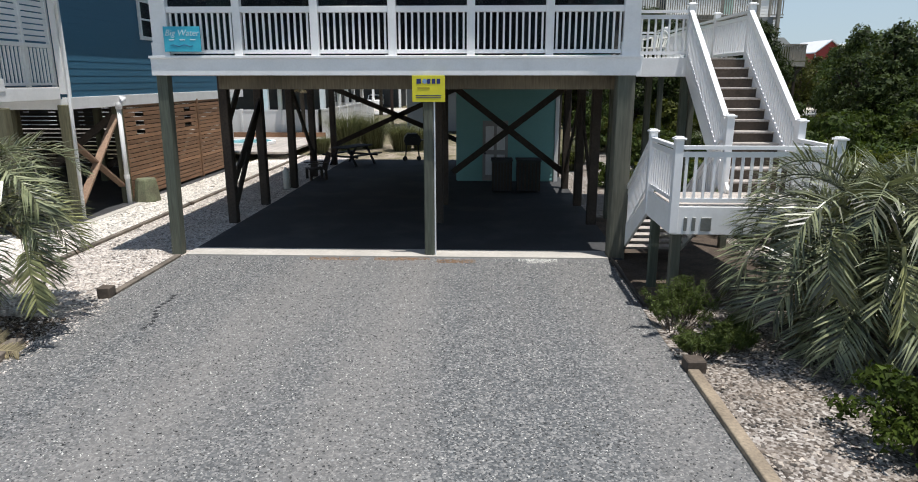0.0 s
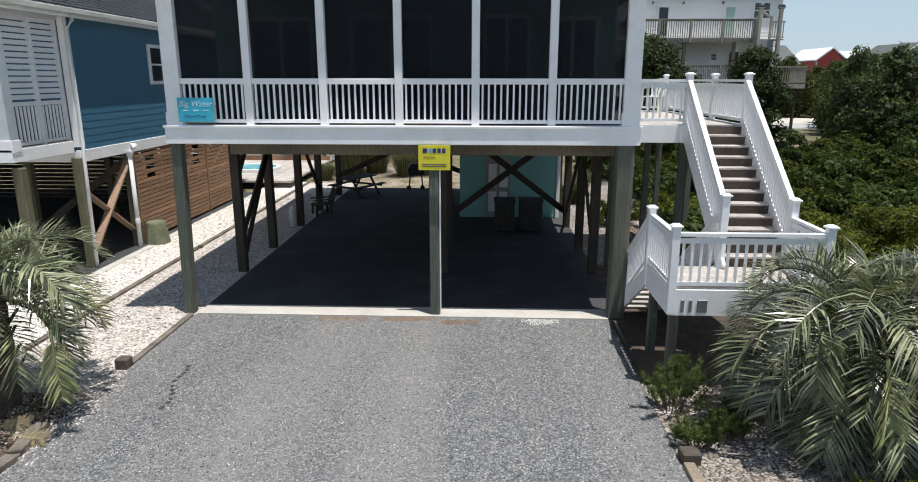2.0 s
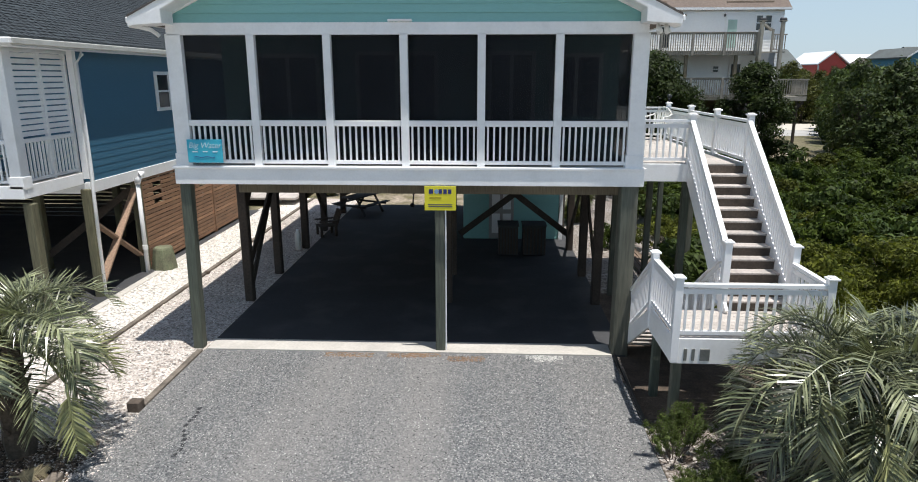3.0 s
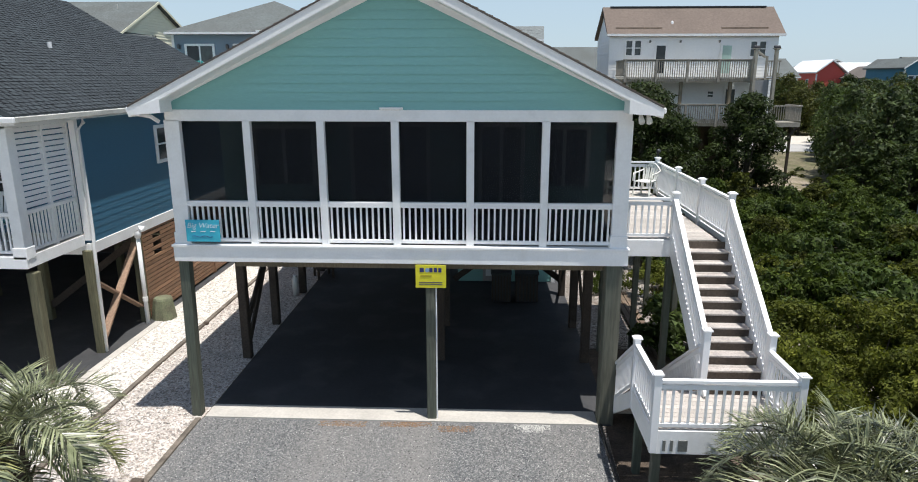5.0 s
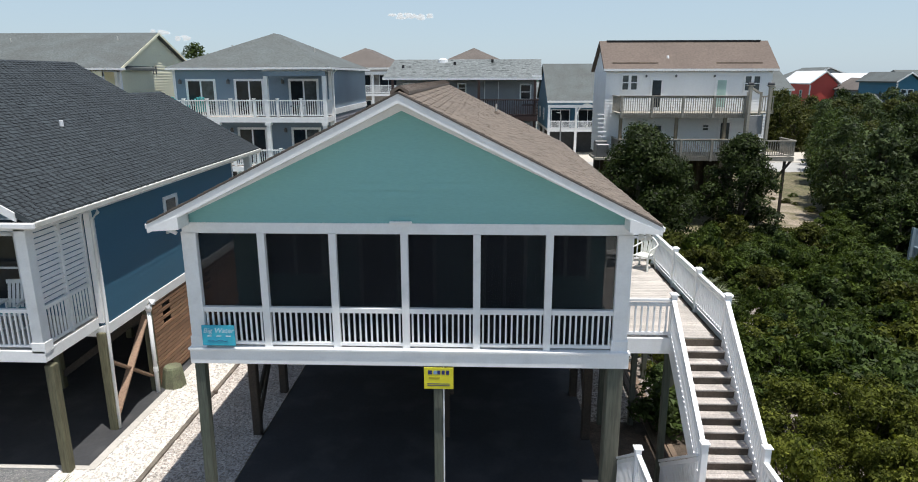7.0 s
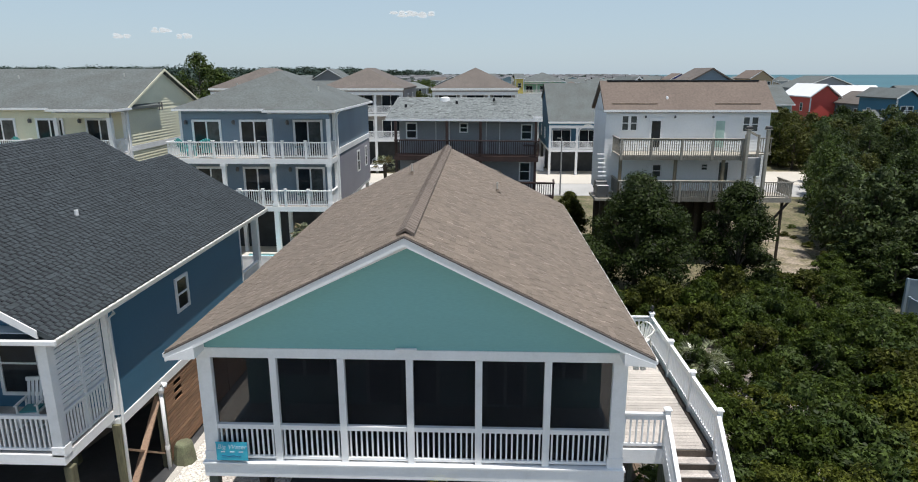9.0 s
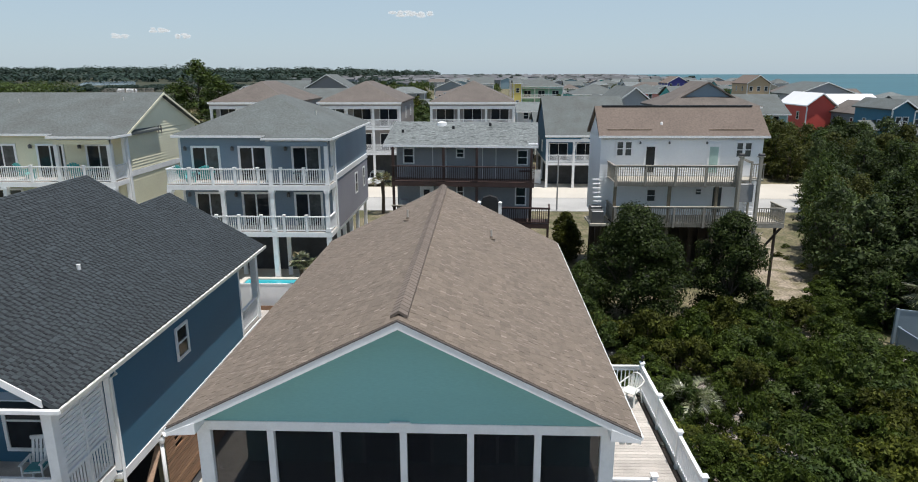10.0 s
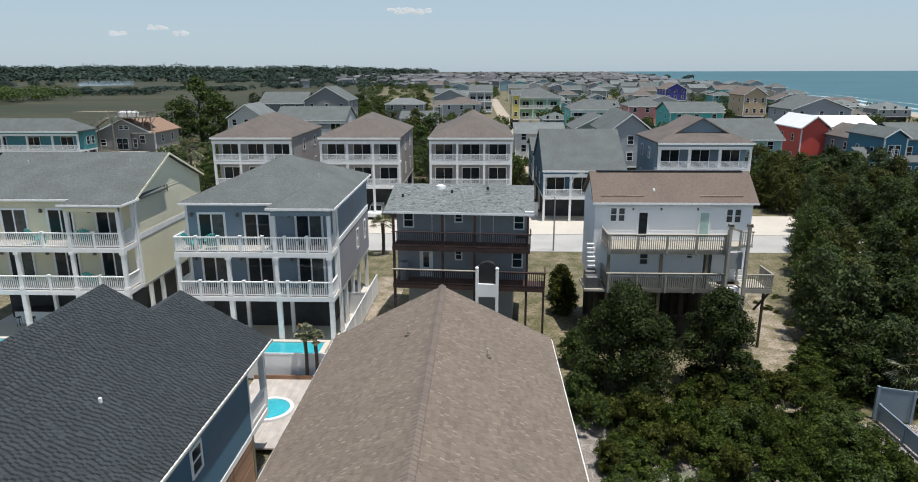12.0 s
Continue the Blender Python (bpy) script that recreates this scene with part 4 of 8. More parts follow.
def plastic_chair(x, y, z, rz):
    c = thing("plastic_chair", "white moulded plastic garden chair on the deck", "chair", group="white plastic chairs")
    part("seat", Geo().box(-0.23, 0.23, -0.23, 0.22, 0.40, 0.435, 0.015), PLASTIC, c)
    g = Geo()
    for i in range(7):
        a = (i - 3) / 3
        g.beam((0.19 * a, 0.21, 0.42), (0.24 * a, 0.32, 0.84 - 0.1 * a * a), 0.045, 0.012, (0, 1, 0))
    for i in range(8):
        a, b = (i - 4) / 4, (i - 3) / 4
        g.beam((0.26 * a, 0.33, 0.9 - 0.22 * a * a), (0.26 * b, 0.33, 0.9 - 0.22 * b * b), 0.03, 0.06, (0, 1, 0))
    part("backrest", g, PLASTIC, c)
    for s in (-1, 1):
        part("armrest", Geo().tube([(s * 0.26, 0.3, 0.7), (s * 0.29, 0.1, 0.66), (s * 0.29, -0.2, 0.64), (s * 0.27, -0.25, 0.42)], 0.022, 8), PLASTIC, c, smooth=True)
        for yy in (-0.2, 0.2):
            part("leg", Geo().beam((s * 0.22, yy, 0.42), (s * 0.27, yy * 1.25, 0.0), 0.05, 0.03), PLASTIC, c)
    c.matrix_basis = pose(x, y, z, 0, 0, rz)
    return c


plastic_chair(4.78, 18.6, DZ, -42)
plastic_chair(3.9, 18.9, DZ, 10)
lm = thing("post_ornament", "small dark ornament on the deck corner post", "ornament", (5.28, 19.4, DZ + 1.02))
part("stem", Geo().tube([(5.28, 19.4, DZ + 1.02), (5.28, 19.4, DZ + 1.12)], 0.03, 8), BLACK, lm)
part("bulb", Geo().tube([(5.28, 19.4, DZ + 1.1), (5.28, 19.4, DZ + 1.17), (5.28, 19.4, DZ + 1.25)], [0.03, 0.07, 0.02], 10), BLACK, lm, smooth=True)
# drive details: tie block, joint timber, loose stone
solid("timber_block", Geo().box(-6.12, -5.9, 9.78, 9.98, -0.03, 0.17, 0.015), RISER, "cut brown timber block at the drive edge", "timber block")
solid("timber_block", Geo().box(2.62, 2.86, 7.33, 7.55, -0.03, 0.15, 0.015), RISER, "cut brown timber block at the drive edge", "timber block")
for i, (x, y, w) in enumerate(((-8.16, 11.6, 0.09), (-8.12, 17.8, 0.08), (3.05, 8.7, 0.07))):
    solid("stone", Geo().box(x - w, x + w, y - w * 0.7, y + w * 0.7, -0.02, w, w * 0.35), MULCH, "small dark stone lying at the bed edge", "stone")
# black strips modelled in place of the shadow cast by the stair railing
rail_shadow = thing("rail_shadow_strip", "black strip standing for the stair railing's shadow along the bed", "netting", (2.75, 10.5, 0))
part("mesh_edge", Geo().box(2.66, 2.69, 9.7, 12.4, 0, 0.06).box(2.66, 3.4, 9.68, 9.71, 0, 0.05), BLACK, rail_shadow)


# ---- the slate blue house beside it ----
blue = thing("blue_house", "slate blue house with charcoal roof and white porch", "house", (-15, 20, 0))
BX, BE = -9.98, -9.66
BRX, BRZ, BEZ = -15.68, 9.94, 6.40
BY0, BYW, BY1 = 13.5, 15.75, 25.3
part("wall", Geo().box(-21, BX, BYW, BY1, 2.9, 6.4), NAVY, blue, "slate blue lap siding wall")


def lap(y0, y1, x, z0, h=0.18):
    return Geo().add([(x + 0.022, y0, z0), (x + 0.022, y1, z0), (x + 0.016, y1, z0 + h), (x + 0.016, y0, z0 + h), (x, y0, z0), (x, y1, z0), (x, y1, z0 + h), (x, y0, z0 + h)], [(0, 1, 2, 3), (0, 4, 5, 1), (3, 2, 6, 7), (0, 3, 7, 4), (1, 5, 6, 2)])


for i in range(19):
    part("siding_board", lap(BYW, BY1, BX, 3.0 + i * 0.178), NAVY, blue)
part("band_board", Geo().box(-21, BX - 0.08, BY0, BY0 + 0.12, 2.98, 3.26, 0.006), WHITE, blue, "white porch band board")
part("band_board", Geo().box(BX - 0.2, BX - 0.08, BY0 + 0.12, BYW - 0.1, 2.98, 3.26, 0.006), WHITE, blue, "white porch band board")
part("band_board", Geo().box(BX - 0.05, BX + 0.05, BYW - 0.1, 27.5, 2.73, 3.02, 0.006), WHITE, blue, "white band board under the siding")
part("cross_beam", Geo().box(-21, BX - 0.05, BYW - 0.1, BYW + 0.05, 2.73, 2.98), WHITE, blue)
part("porch_floor", Geo().box(-21, BX - 0.09, BY0 + 0.05, BYW, 3.2, 3.27), DECK, blue)
part("underside", Geo().box(-21, BX - 0.2, BY0 + 0.12, BYW - 0.1, 3.0, 3.1).box(-21, BX - 0.05, BYW + 0.05, 27.3, 2.78, 2.9), WHITE, blue)
part("corner_board", Geo().box(BX - 0.1, BX + 0.05, BYW - 0.08, BYW + 0.06, 3.1, 6.3, 0.005), WHITE, blue)
# porch corner column, privacy slats, railings
BP = BX - 0.1
for x in (BP - 0.12, -12.9, -15.9, -19):
    part("porch_column", Geo().box(x - 0.13, x + 0.13, BY0 + 0.02, BY0 + 0.28, 3.2, 6.15, 0.008).box(x - 0.16, x + 0.16, BY0, BY0 + 0.31, 3.2, 3.46, 0.008), WHITE, blue)
part("porch_beam", Geo().box(-21, BP + 0.02, BY0 + 0.02, BY0 + 0.24, 6.1, 6.32, 0.006), WHITE, blue)
part("porch_beam", Geo().box(BP - 0.2, BP + 0.02, BY0 + 0.24, BYW, 6.1, 6.32, 0.006), WHITE, blue)
part("porch_ceiling", Geo().box(-21, BP - 0.02, BY0 + 0.1, BYW, 6.32, 6.37), WHITE, blue)
for i in range(14):
    z = 4.30 + i * 0.13
    part("privacy_slat", Geo().box(BP - 0.09, BP - 0.05, BY0 + 0.28, BYW - 0.08, z, z + 0.098, 0.003), WHITE, blue)
for y in (BY0 + 0.3, (BY0 + BYW) / 2 + 0.1, BYW - 0.1):
    part("slat_batten", Geo().box(BP - 0.12, BP - 0.035, y - 0.04, y + 0.04, 3.25, 6.1), WHITE, blue)
bb = Geo().box(-0.018, 0.018, -0.018, 0.018, 0, 0.78).mesh("baluster", WHITE)
part("handrail", Geo().box(BP - 0.12, BP - 0.02, BY0 + 0.28, BYW - 0.08, 4.16, 4.25, 0.005), WHITE, blue)
br = part("bottom_rail", Geo().box(BP - 0.1, BP - 0.04, BY0 + 0.28, BYW - 0.08, 3.31, 3.37), WHITE, blue)
for i in range(15):
    piece("baluster", bb, br, Matrix.Translation((BP - 0.07, BY0 + 0.36 + i * 0.123, 3.37)))
part("handrail", Geo().box(-21, BP - 0.2, BY0 + 0.08, BY0 + 0.18, 4.16, 4.25, 0.005), WHITE, blue)
br = part("bottom_rail", Geo().box(-21, BP - 0.2, BY0 + 0.1, BY0 + 0.16, 3.31, 3.37), WHITE, blue)
for i in range(34):
    piece("baluster", bb, br, Matrix.Translation((BP - 0.38 - i * 0.125, BY0 + 0.13, 3.37)))


def blue_window(x, y, z, w, h, face):
    f, g = Geo(), Geo()
    t = 0.1

    def put(g, a0, a1, z0, z1, d0, d1):
        if face == "y":
            g.box(x + a0, x + a1, y - d1, y - d0, z + z0, z + z1)
        else:
            g.box(x + d0, x + d1, y + a0, y + a1, z + z0, z + z1)
    for a0, a1, z0, z1 in ((-w / 2 - t, -w / 2, -t, h + t), (w / 2, w / 2 + t, -t, h + t), (-w / 2, w / 2, -t, 0), (-w / 2, w / 2, h, h + t), (-w / 2, w / 2, h / 2 - 0.025, h / 2 + 0.025)):
        put(f, a0, a1, z0, z1, 0.0, 0.075)
    fr = part("window", f, WHITE, blue, "white framed sash window")
    put(g, -w / 2, w / 2, 0, h, 0.0, 0.04)
    part("pane", g, GLASS, fr)


blue_window(BX, 20.0, 4.68, 0.70, 0.96, "x")
blue_window(-12.5, BYW, 3.75, 1.0, 1.7, "y")
blue_window(-14.6, BYW, 3.2, 1.6, 2.4, "y")
# roof
sl = (BRZ - BEZ) / (BE - BRX)
broof = part("roof", Geo().prism([(BE, BEZ - 0.14), (BE, BEZ), (BRX, BRZ), (2 * BRX - BE, BEZ), (2 * BRX - BE, BEZ - 0.14), (BRX, BRZ - 0.16)], "y", 13.25, 25.25), SHINGLE_DARK, blue, "charcoal shingle roof")
rx = -13.7
rz = BEZ + sl * (BE - rx)
part("back_roof", Geo().prism([(BE, BEZ - 0.14), (BE, BEZ), (rx, rz), (2 * rx - BE, BEZ), (2 * rx - BE, BEZ - 0.14), (rx, rz - 0.16)], "y", 25.26, 27.85), SHINGLE_DARK, blue)
vl = (BE - BRX) / math.cos(math.atan(sl))
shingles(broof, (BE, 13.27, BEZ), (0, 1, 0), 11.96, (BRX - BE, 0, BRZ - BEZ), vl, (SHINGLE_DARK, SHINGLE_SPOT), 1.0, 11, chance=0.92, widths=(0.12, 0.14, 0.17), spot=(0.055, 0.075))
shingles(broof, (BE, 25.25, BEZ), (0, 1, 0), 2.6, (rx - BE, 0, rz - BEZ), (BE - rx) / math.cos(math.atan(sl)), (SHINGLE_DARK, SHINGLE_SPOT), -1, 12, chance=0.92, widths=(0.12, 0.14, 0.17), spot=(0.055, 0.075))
# front gable with a shaded recess and a short pent eave
part("front_gable", Geo().prism([(2 * BRX - BE + 0.3, 6.4), (BE - 0.45, 6.4), (BRX, BRZ - 0.25)], "y", 13.95, 14.05), NAVY, blue)
part("rake_board", Geo().prism([(BE - 0.35, BEZ - 0.02), (BE - 0.35, BEZ + 0.18), (BRX, BRZ), (BRX, BRZ - 0.2)], "y", 13.22, 13.27), WHITE, blue)
part("pent_eave", Geo().box(2 * BRX - BE, BE, 13.25, 13.95, BEZ - 0.16, BEZ - 0.06), SHINGLE_DARK, blue)
part("gutter", Geo().box(2 * BRX - BE, BE + 0.07, 13.16, 13.25, BEZ - 0.17, BEZ - 0.04, 0.02), WHITE, blue, "white eaves gutter")
part("gutter", Geo().box(BE, BE + 0.07, 13.251, 27.95, BEZ - 0.17, BEZ - 0.045, 0.012), GUTTER, blue, "weathered white eaves gutter")
hang = Geo().box(0.008, 0.06, 0, 0.2, 0, 0.005).mesh("gutter_hanger", WHITE)
for i in range(41):
    piece("gutter_hanger", hang, blue, Matrix.Translation((BE, 13.32 + i * 0.352, BEZ - 0.046)))
part("soffit", Geo().box(BX, BE, 13.3, 27.8, BEZ - 0.22, BEZ - 0.16), WHITE, blue)
part("downspout", Geo().tube([(BE + 0.02, 15.55, BEZ - 0.15), (BE + 0.02, 15.6, BEZ - 0.3), (BX + 0.1, 15.72, BEZ - 0.5), (BX + 0.1, 15.74, 3.2), (BX + 0.1, 15.7, 2.8), (BX + 0.08, 15.66, 0.05)], 0.045, 8), WHITE, blue, "white downspout down to the shells", smooth=True)
vt = thing("roof_vent_pipe", "short white plumbing vent on the charcoal roof", "vent pipe", (-12.36, 18.86, 7.84), "roof vents")
part("pipe", Geo().tube([(-12.36, 18.86, 7.8), (-12.36, 18.86, 8.15)], 0.06, 12), WHITE, vt)
part("flashing", Geo().tube([(-12.36, 18.86, 7.84), (-12.36, 18.86, 7.98)], [0.13, 0.065], 12), SHINGLE_DARK, vt)
# back porch
for x, y in ((BX - 0.1, 27.5), (-12.5, 27.5)):
    part("porch_column", Geo().box(x - 0.13, x + 0.13, y - 0.13, y + 0.13, 3.1, 6.3), WHITE, blue)
part("corner_board", Geo().box(BX - 0.08, BX + 0.04, BY1, BY1 + 0.1, 3.1, 6.3), WHITE, blue)
part("handrail", Geo().box(BX - 0.1, BX, BY1 + 0.1, 27.4, 4.05, 4.13), WHITE, blue)
br = part("bottom_rail", Geo().box(BX - 0.08, BX - 0.02, BY1 + 0.1, 27.4, 3.2, 3.26), WHITE, blue)
for i in range(15):
    piece("baluster", bb, br, Matrix.Translation((BX - 0.05, BY1 + 0.18 + i * 0.132, 3.26)))
part("porch_floor", Geo().box(-14, BX, BY1, 27.6, 3.03, 3.15), DECK, blue)
# slatted screens added at the back and left to darken the open ground floor
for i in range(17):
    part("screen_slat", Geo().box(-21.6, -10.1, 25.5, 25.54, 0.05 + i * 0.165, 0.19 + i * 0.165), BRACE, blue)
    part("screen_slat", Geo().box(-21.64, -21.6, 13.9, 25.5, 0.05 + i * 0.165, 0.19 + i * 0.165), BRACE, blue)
# timber posts, braces
for x, y in ((-10.12, 13.72), (-10.03, 15.68), (-10.03, 17.98), (-10.03, 21), (-10.03, 25.3), (-12.9, 13.85), (-13, 18), (-16.2, 13.85), (-13, 22), (-16.2, 20)):
    pile(x, y, 0.11, 2.85, POST_OLIVE if x < -10 or y < 14 else POST, blue)
part("brace", Geo().beam((-10.03, 15.78, 0.35), (-10.03, 17.9, 2.5), 0.05, 0.2, (1, 0, 0)), NEWWOOD, blue)
part("brace", Geo().beam((-10.08, 15.78, 2.0), (-10.08, 17.9, 0.5), 0.05, 0.2, (1, 0, 0)), NEWWOOD, blue)
for y in (18, 22):
    part("brace", Geo().beam((-13, y, 0.4), (-10, y, 2.6), 0.05, 0.2), BRACE, blue)
structure("neighbour_slab", Geo().box(-21, -9.72, 13.9, 27, -0.2, 0.025), SHADED_SLAB, "concrete slab coloured dark for the shade under the blue house")
structure("neighbour_slab_edge", Geo().box(-21, -9.5, 13.75, 13.9, -0.2, 0.03).box(-9.72, -9.5, 13.9, 20, -0.2, 0.03), KERB, "pale concrete edge of the neighbour's slab")
sheet("neighbour_drive", [(-21, -9), (-14, -9), (-9.75, 9.9), (-9.75, 13.74), (-21, 13.74)], 0.0, GRAVEL, "grey gravel drive beside the blue house")
# cedar slat screen under the blue house
cf = thing("cedar_slat_screen", "stained cedar slat screen with cut-out openings", "slat screen", (-9.98, 21.7, 0))
for i in range(21):
    z = 0.1 + i * 0.128
    if i in (14, 16, 18):
        for a, b in ((18.15, 18.75), (19.25, 21.9), (22.4, 25.2)):
            part("slat", Geo().box(-9.98, -9.95, a, b, z, z + 0.106, 0.004), CEDAR, cf)
    else:
        part("slat", Geo().box(-9.98, -9.95, 18.15, 25.2, z, z + 0.106, 0.004), CEDAR, cf)
for y in (18.2, 20.6, 22.9, 25.15):
    part("batten", Geo().box(-10.02, -9.98, y - 0.05, y + 0.05, 0.02, 2.8), CEDAR, cf)
for y in (20.65, 22.95):
    part("batten", Geo().box(-9.948, -9.92, y - 0.05, y + 0.05, 0.05, 2.78), CEDAR, cf)
pp = thing("white_drain_pipe", "white plastic drain pipe with a capped elbow", "drain pipe", (-9.88, 17.8, 0))
part("pipe", Geo().tube([(-9.88, 17.8, 0), (-9.88, 17.8, 2.72)], 0.06, 12), WHITE_VINYL, pp, smooth=True)
part("elbow", Geo().tube([(-9.88, 17.8, 2.66), (-9.86, 17.8, 2.8), (-9.8, 17.84, 2.92), (-9.7, 17.88, 2.9)], [0.085, 0.1, 0.1, 0.08], 12), WHITE_VINYL, pp, smooth=True)
part("collar", Geo().tube([(-9.88, 17.8, 0.72), (-9.88, 17.8, 0.84)], 0.075, 12), WHITE_VINYL, pp)
FADED = mat("faded_green_wood", (0.17, 0.185, 0.11), 0.85, (3, 0.2), (25, 0.25), 0.004, tint=(0.12, 0.115, 0.075))
st = thing("wooden_stump", "faded green tapered wooden stump on the shells", "stump", (-9.6, 18.27, 0))
part("body", Geo().tube([(-9.6, 18.27, -0.02), (-9.6, 18.27, 0.3), (-9.6, 18.27, 0.62), (-9.6, 18.27, 0.67)], [0.37, 0.33, 0.28, 0.25], 9), FADED, st)
rk = thing("rocking_chair", "white slatted rocking chair on the blue house porch", "rocking chair")
for i in range(5):
    part("back_slat", Geo().beam((-0.2 + i * 0.1, 0.25, 0.45), (-0.2 + i * 0.1, 0.42, 1.1), 0.07, 0.015, (0, 1, 0)), WHITE, rk)
part("top_rail", Geo().box(-0.27, 0.27, 0.4, 0.45, 1.06, 1.16), WHITE, rk)
part("seat", Geo().box(-0.26, 0.26, -0.25, 0.26, 0.42, 0.45, 0.01), WHITE, rk)
part("cushion", Geo().box(-0.22, 0.22, -0.22, 0.2, 0.452, 0.5, 0.02), mat("aqua_cushion", (0.1, 0.33, 0.35), 0.9), rk, "aqua seat cushion")
for s in (-0.25, 0.25):
    part("rocker", Geo().tube([(s, -0.42, 0.08), (s, -0.1, 0.02), (s, 0.25, 0.03), (s, 0.5, 0.12)], 0.02, 6), WHITE, rk)
    part("armrest", Geo().box(s - 0.04, s + 0.04, -0.28, 0.3, 0.66, 0.69), WHITE, rk)
    for y in (-0.22, 0.22):
        part("leg", Geo().box(s - 0.02, s + 0.02, y - 0.02, y + 0.02, 0.03, 0.66), WHITE, rk)
rk.matrix_basis = pose(-11.7, 14.85, 3.27, 0, 0, 8)


# ---- houses behind ----
def win(parent, x, y, z, w, h, face="y", double=False, frame=None, pane=None):
    """A window in a wall that faces -y (or +x, -x): frame with a pane."""
    f, gq = Geo(), Geo()
    t = 0.09

    def bx(g, a0, a1, z0, z1, d0, d1):
        if face == "y":
            g.box(x + a0, x + a1, y - d1, y - d0, z + z0, z + z1)
        else:
            s = 1 if face == "+x" else -1
            g.box(min(x + s * d0, x + s * d1), max(x + s * d0, x + s * d1), y + a0, y + a1, z + z0, z + z1)
    for a0, a1, z0, z1 in ((-w / 2 - t, -w / 2, -t, h + t), (w / 2, w / 2 + t, -t, h + t), (-w / 2, w / 2, -t, 0), (-w / 2, w / 2, h, h + t)):
        bx(f, a0, a1, z0, z1, 0.0, 0.06)
    if double:
        bx(f, -0.03, 0.03, 0, h, 0.0, 0.05)
    else:
        bx(f, -w / 2, w / 2, h / 2 - 0.025, h / 2 + 0.025, 0.0, 0.05)
    fr = part("window", f, frame or WHITE, parent)
    bx(gq, -w / 2, w / 2, 0, h, 0.002, 0.03)
    part("pane", gq, pane or GLASS, fr)


def roof_solid(x0, x1, y0, y1, ze, zr, kind, t=0.2):
    g = Geo()
    if kind == "gx":
        ym = (y0 + y1) / 2
        return g.prism([(y0, ze - t), (y0, ze), (ym, zr), (y1, ze), (y1, ze - t), (ym, zr - t)], "x", x0, x1)
    if kind == "gy":
        xm = (x0 + x1) / 2
        return g.prism([(x0, ze - t), (x0, ze), (xm, zr), (x1, ze), (x1, ze - t), (xm, zr - t)], "y", y0, y1)
    w, d = x1 - x0, y1 - y0
    if d >= w:
        a, b = ((x0 + x1) / 2, y0 + w / 2, zr), ((x0 + x1) / 2, y1 - w / 2, zr)
        top = [a, b]
        f = [(4, 5, 8), (5, 6, 9, 8), (6, 7, 9), (7, 4, 8, 9)]
    else:
        a, b = (x0 + d / 2, (y0 + y1) / 2, zr), (x1 - d / 2, (y0 + y1) / 2, zr)
        f = [(4, 5, 9, 8), (5, 6, 9), (6, 7, 8, 9), (7, 4, 8)]
        top = [a, b]
    v = [(x, y, z) for z in (ze - t, ze) for x, y in ((x0, y0), (x1, y0), (x1, y1), (x0, y1))] + top
    return g.add(v, [(0, 3, 2, 1), (0, 1, 5, 4), (1, 2, 6, 5), (2, 3, 7, 6), (3, 0, 4, 7)] + f)


def balcony(parent, x0, x1, y, z, mat_, depth=1.8, gap=0.13, solid_side=False, h=1.0):
    b = part("balcony", Geo().box(x0, x1, y, y + depth, z - 0.3, z).box(x0, x1, y, y + 0.08, z + h - 0.1, z + h).box(x0, x1, y + 0.01, y + 0.06, z + 0.06, z + 0.17), mat_, parent)
    g = Geo()
    k = int((x1 - x0) / gap)
    for i in range(k):
        xx = x0 + (x1 - x0) * (i + 0.5) / k
        g.box(xx - 0.03, xx + 0.03, y + 0.015, y + 0.055, z + 0.17, z + h - 0.1)
    tagged(part("railing_infill", g, mat_, b), kind="stuff")
    return b


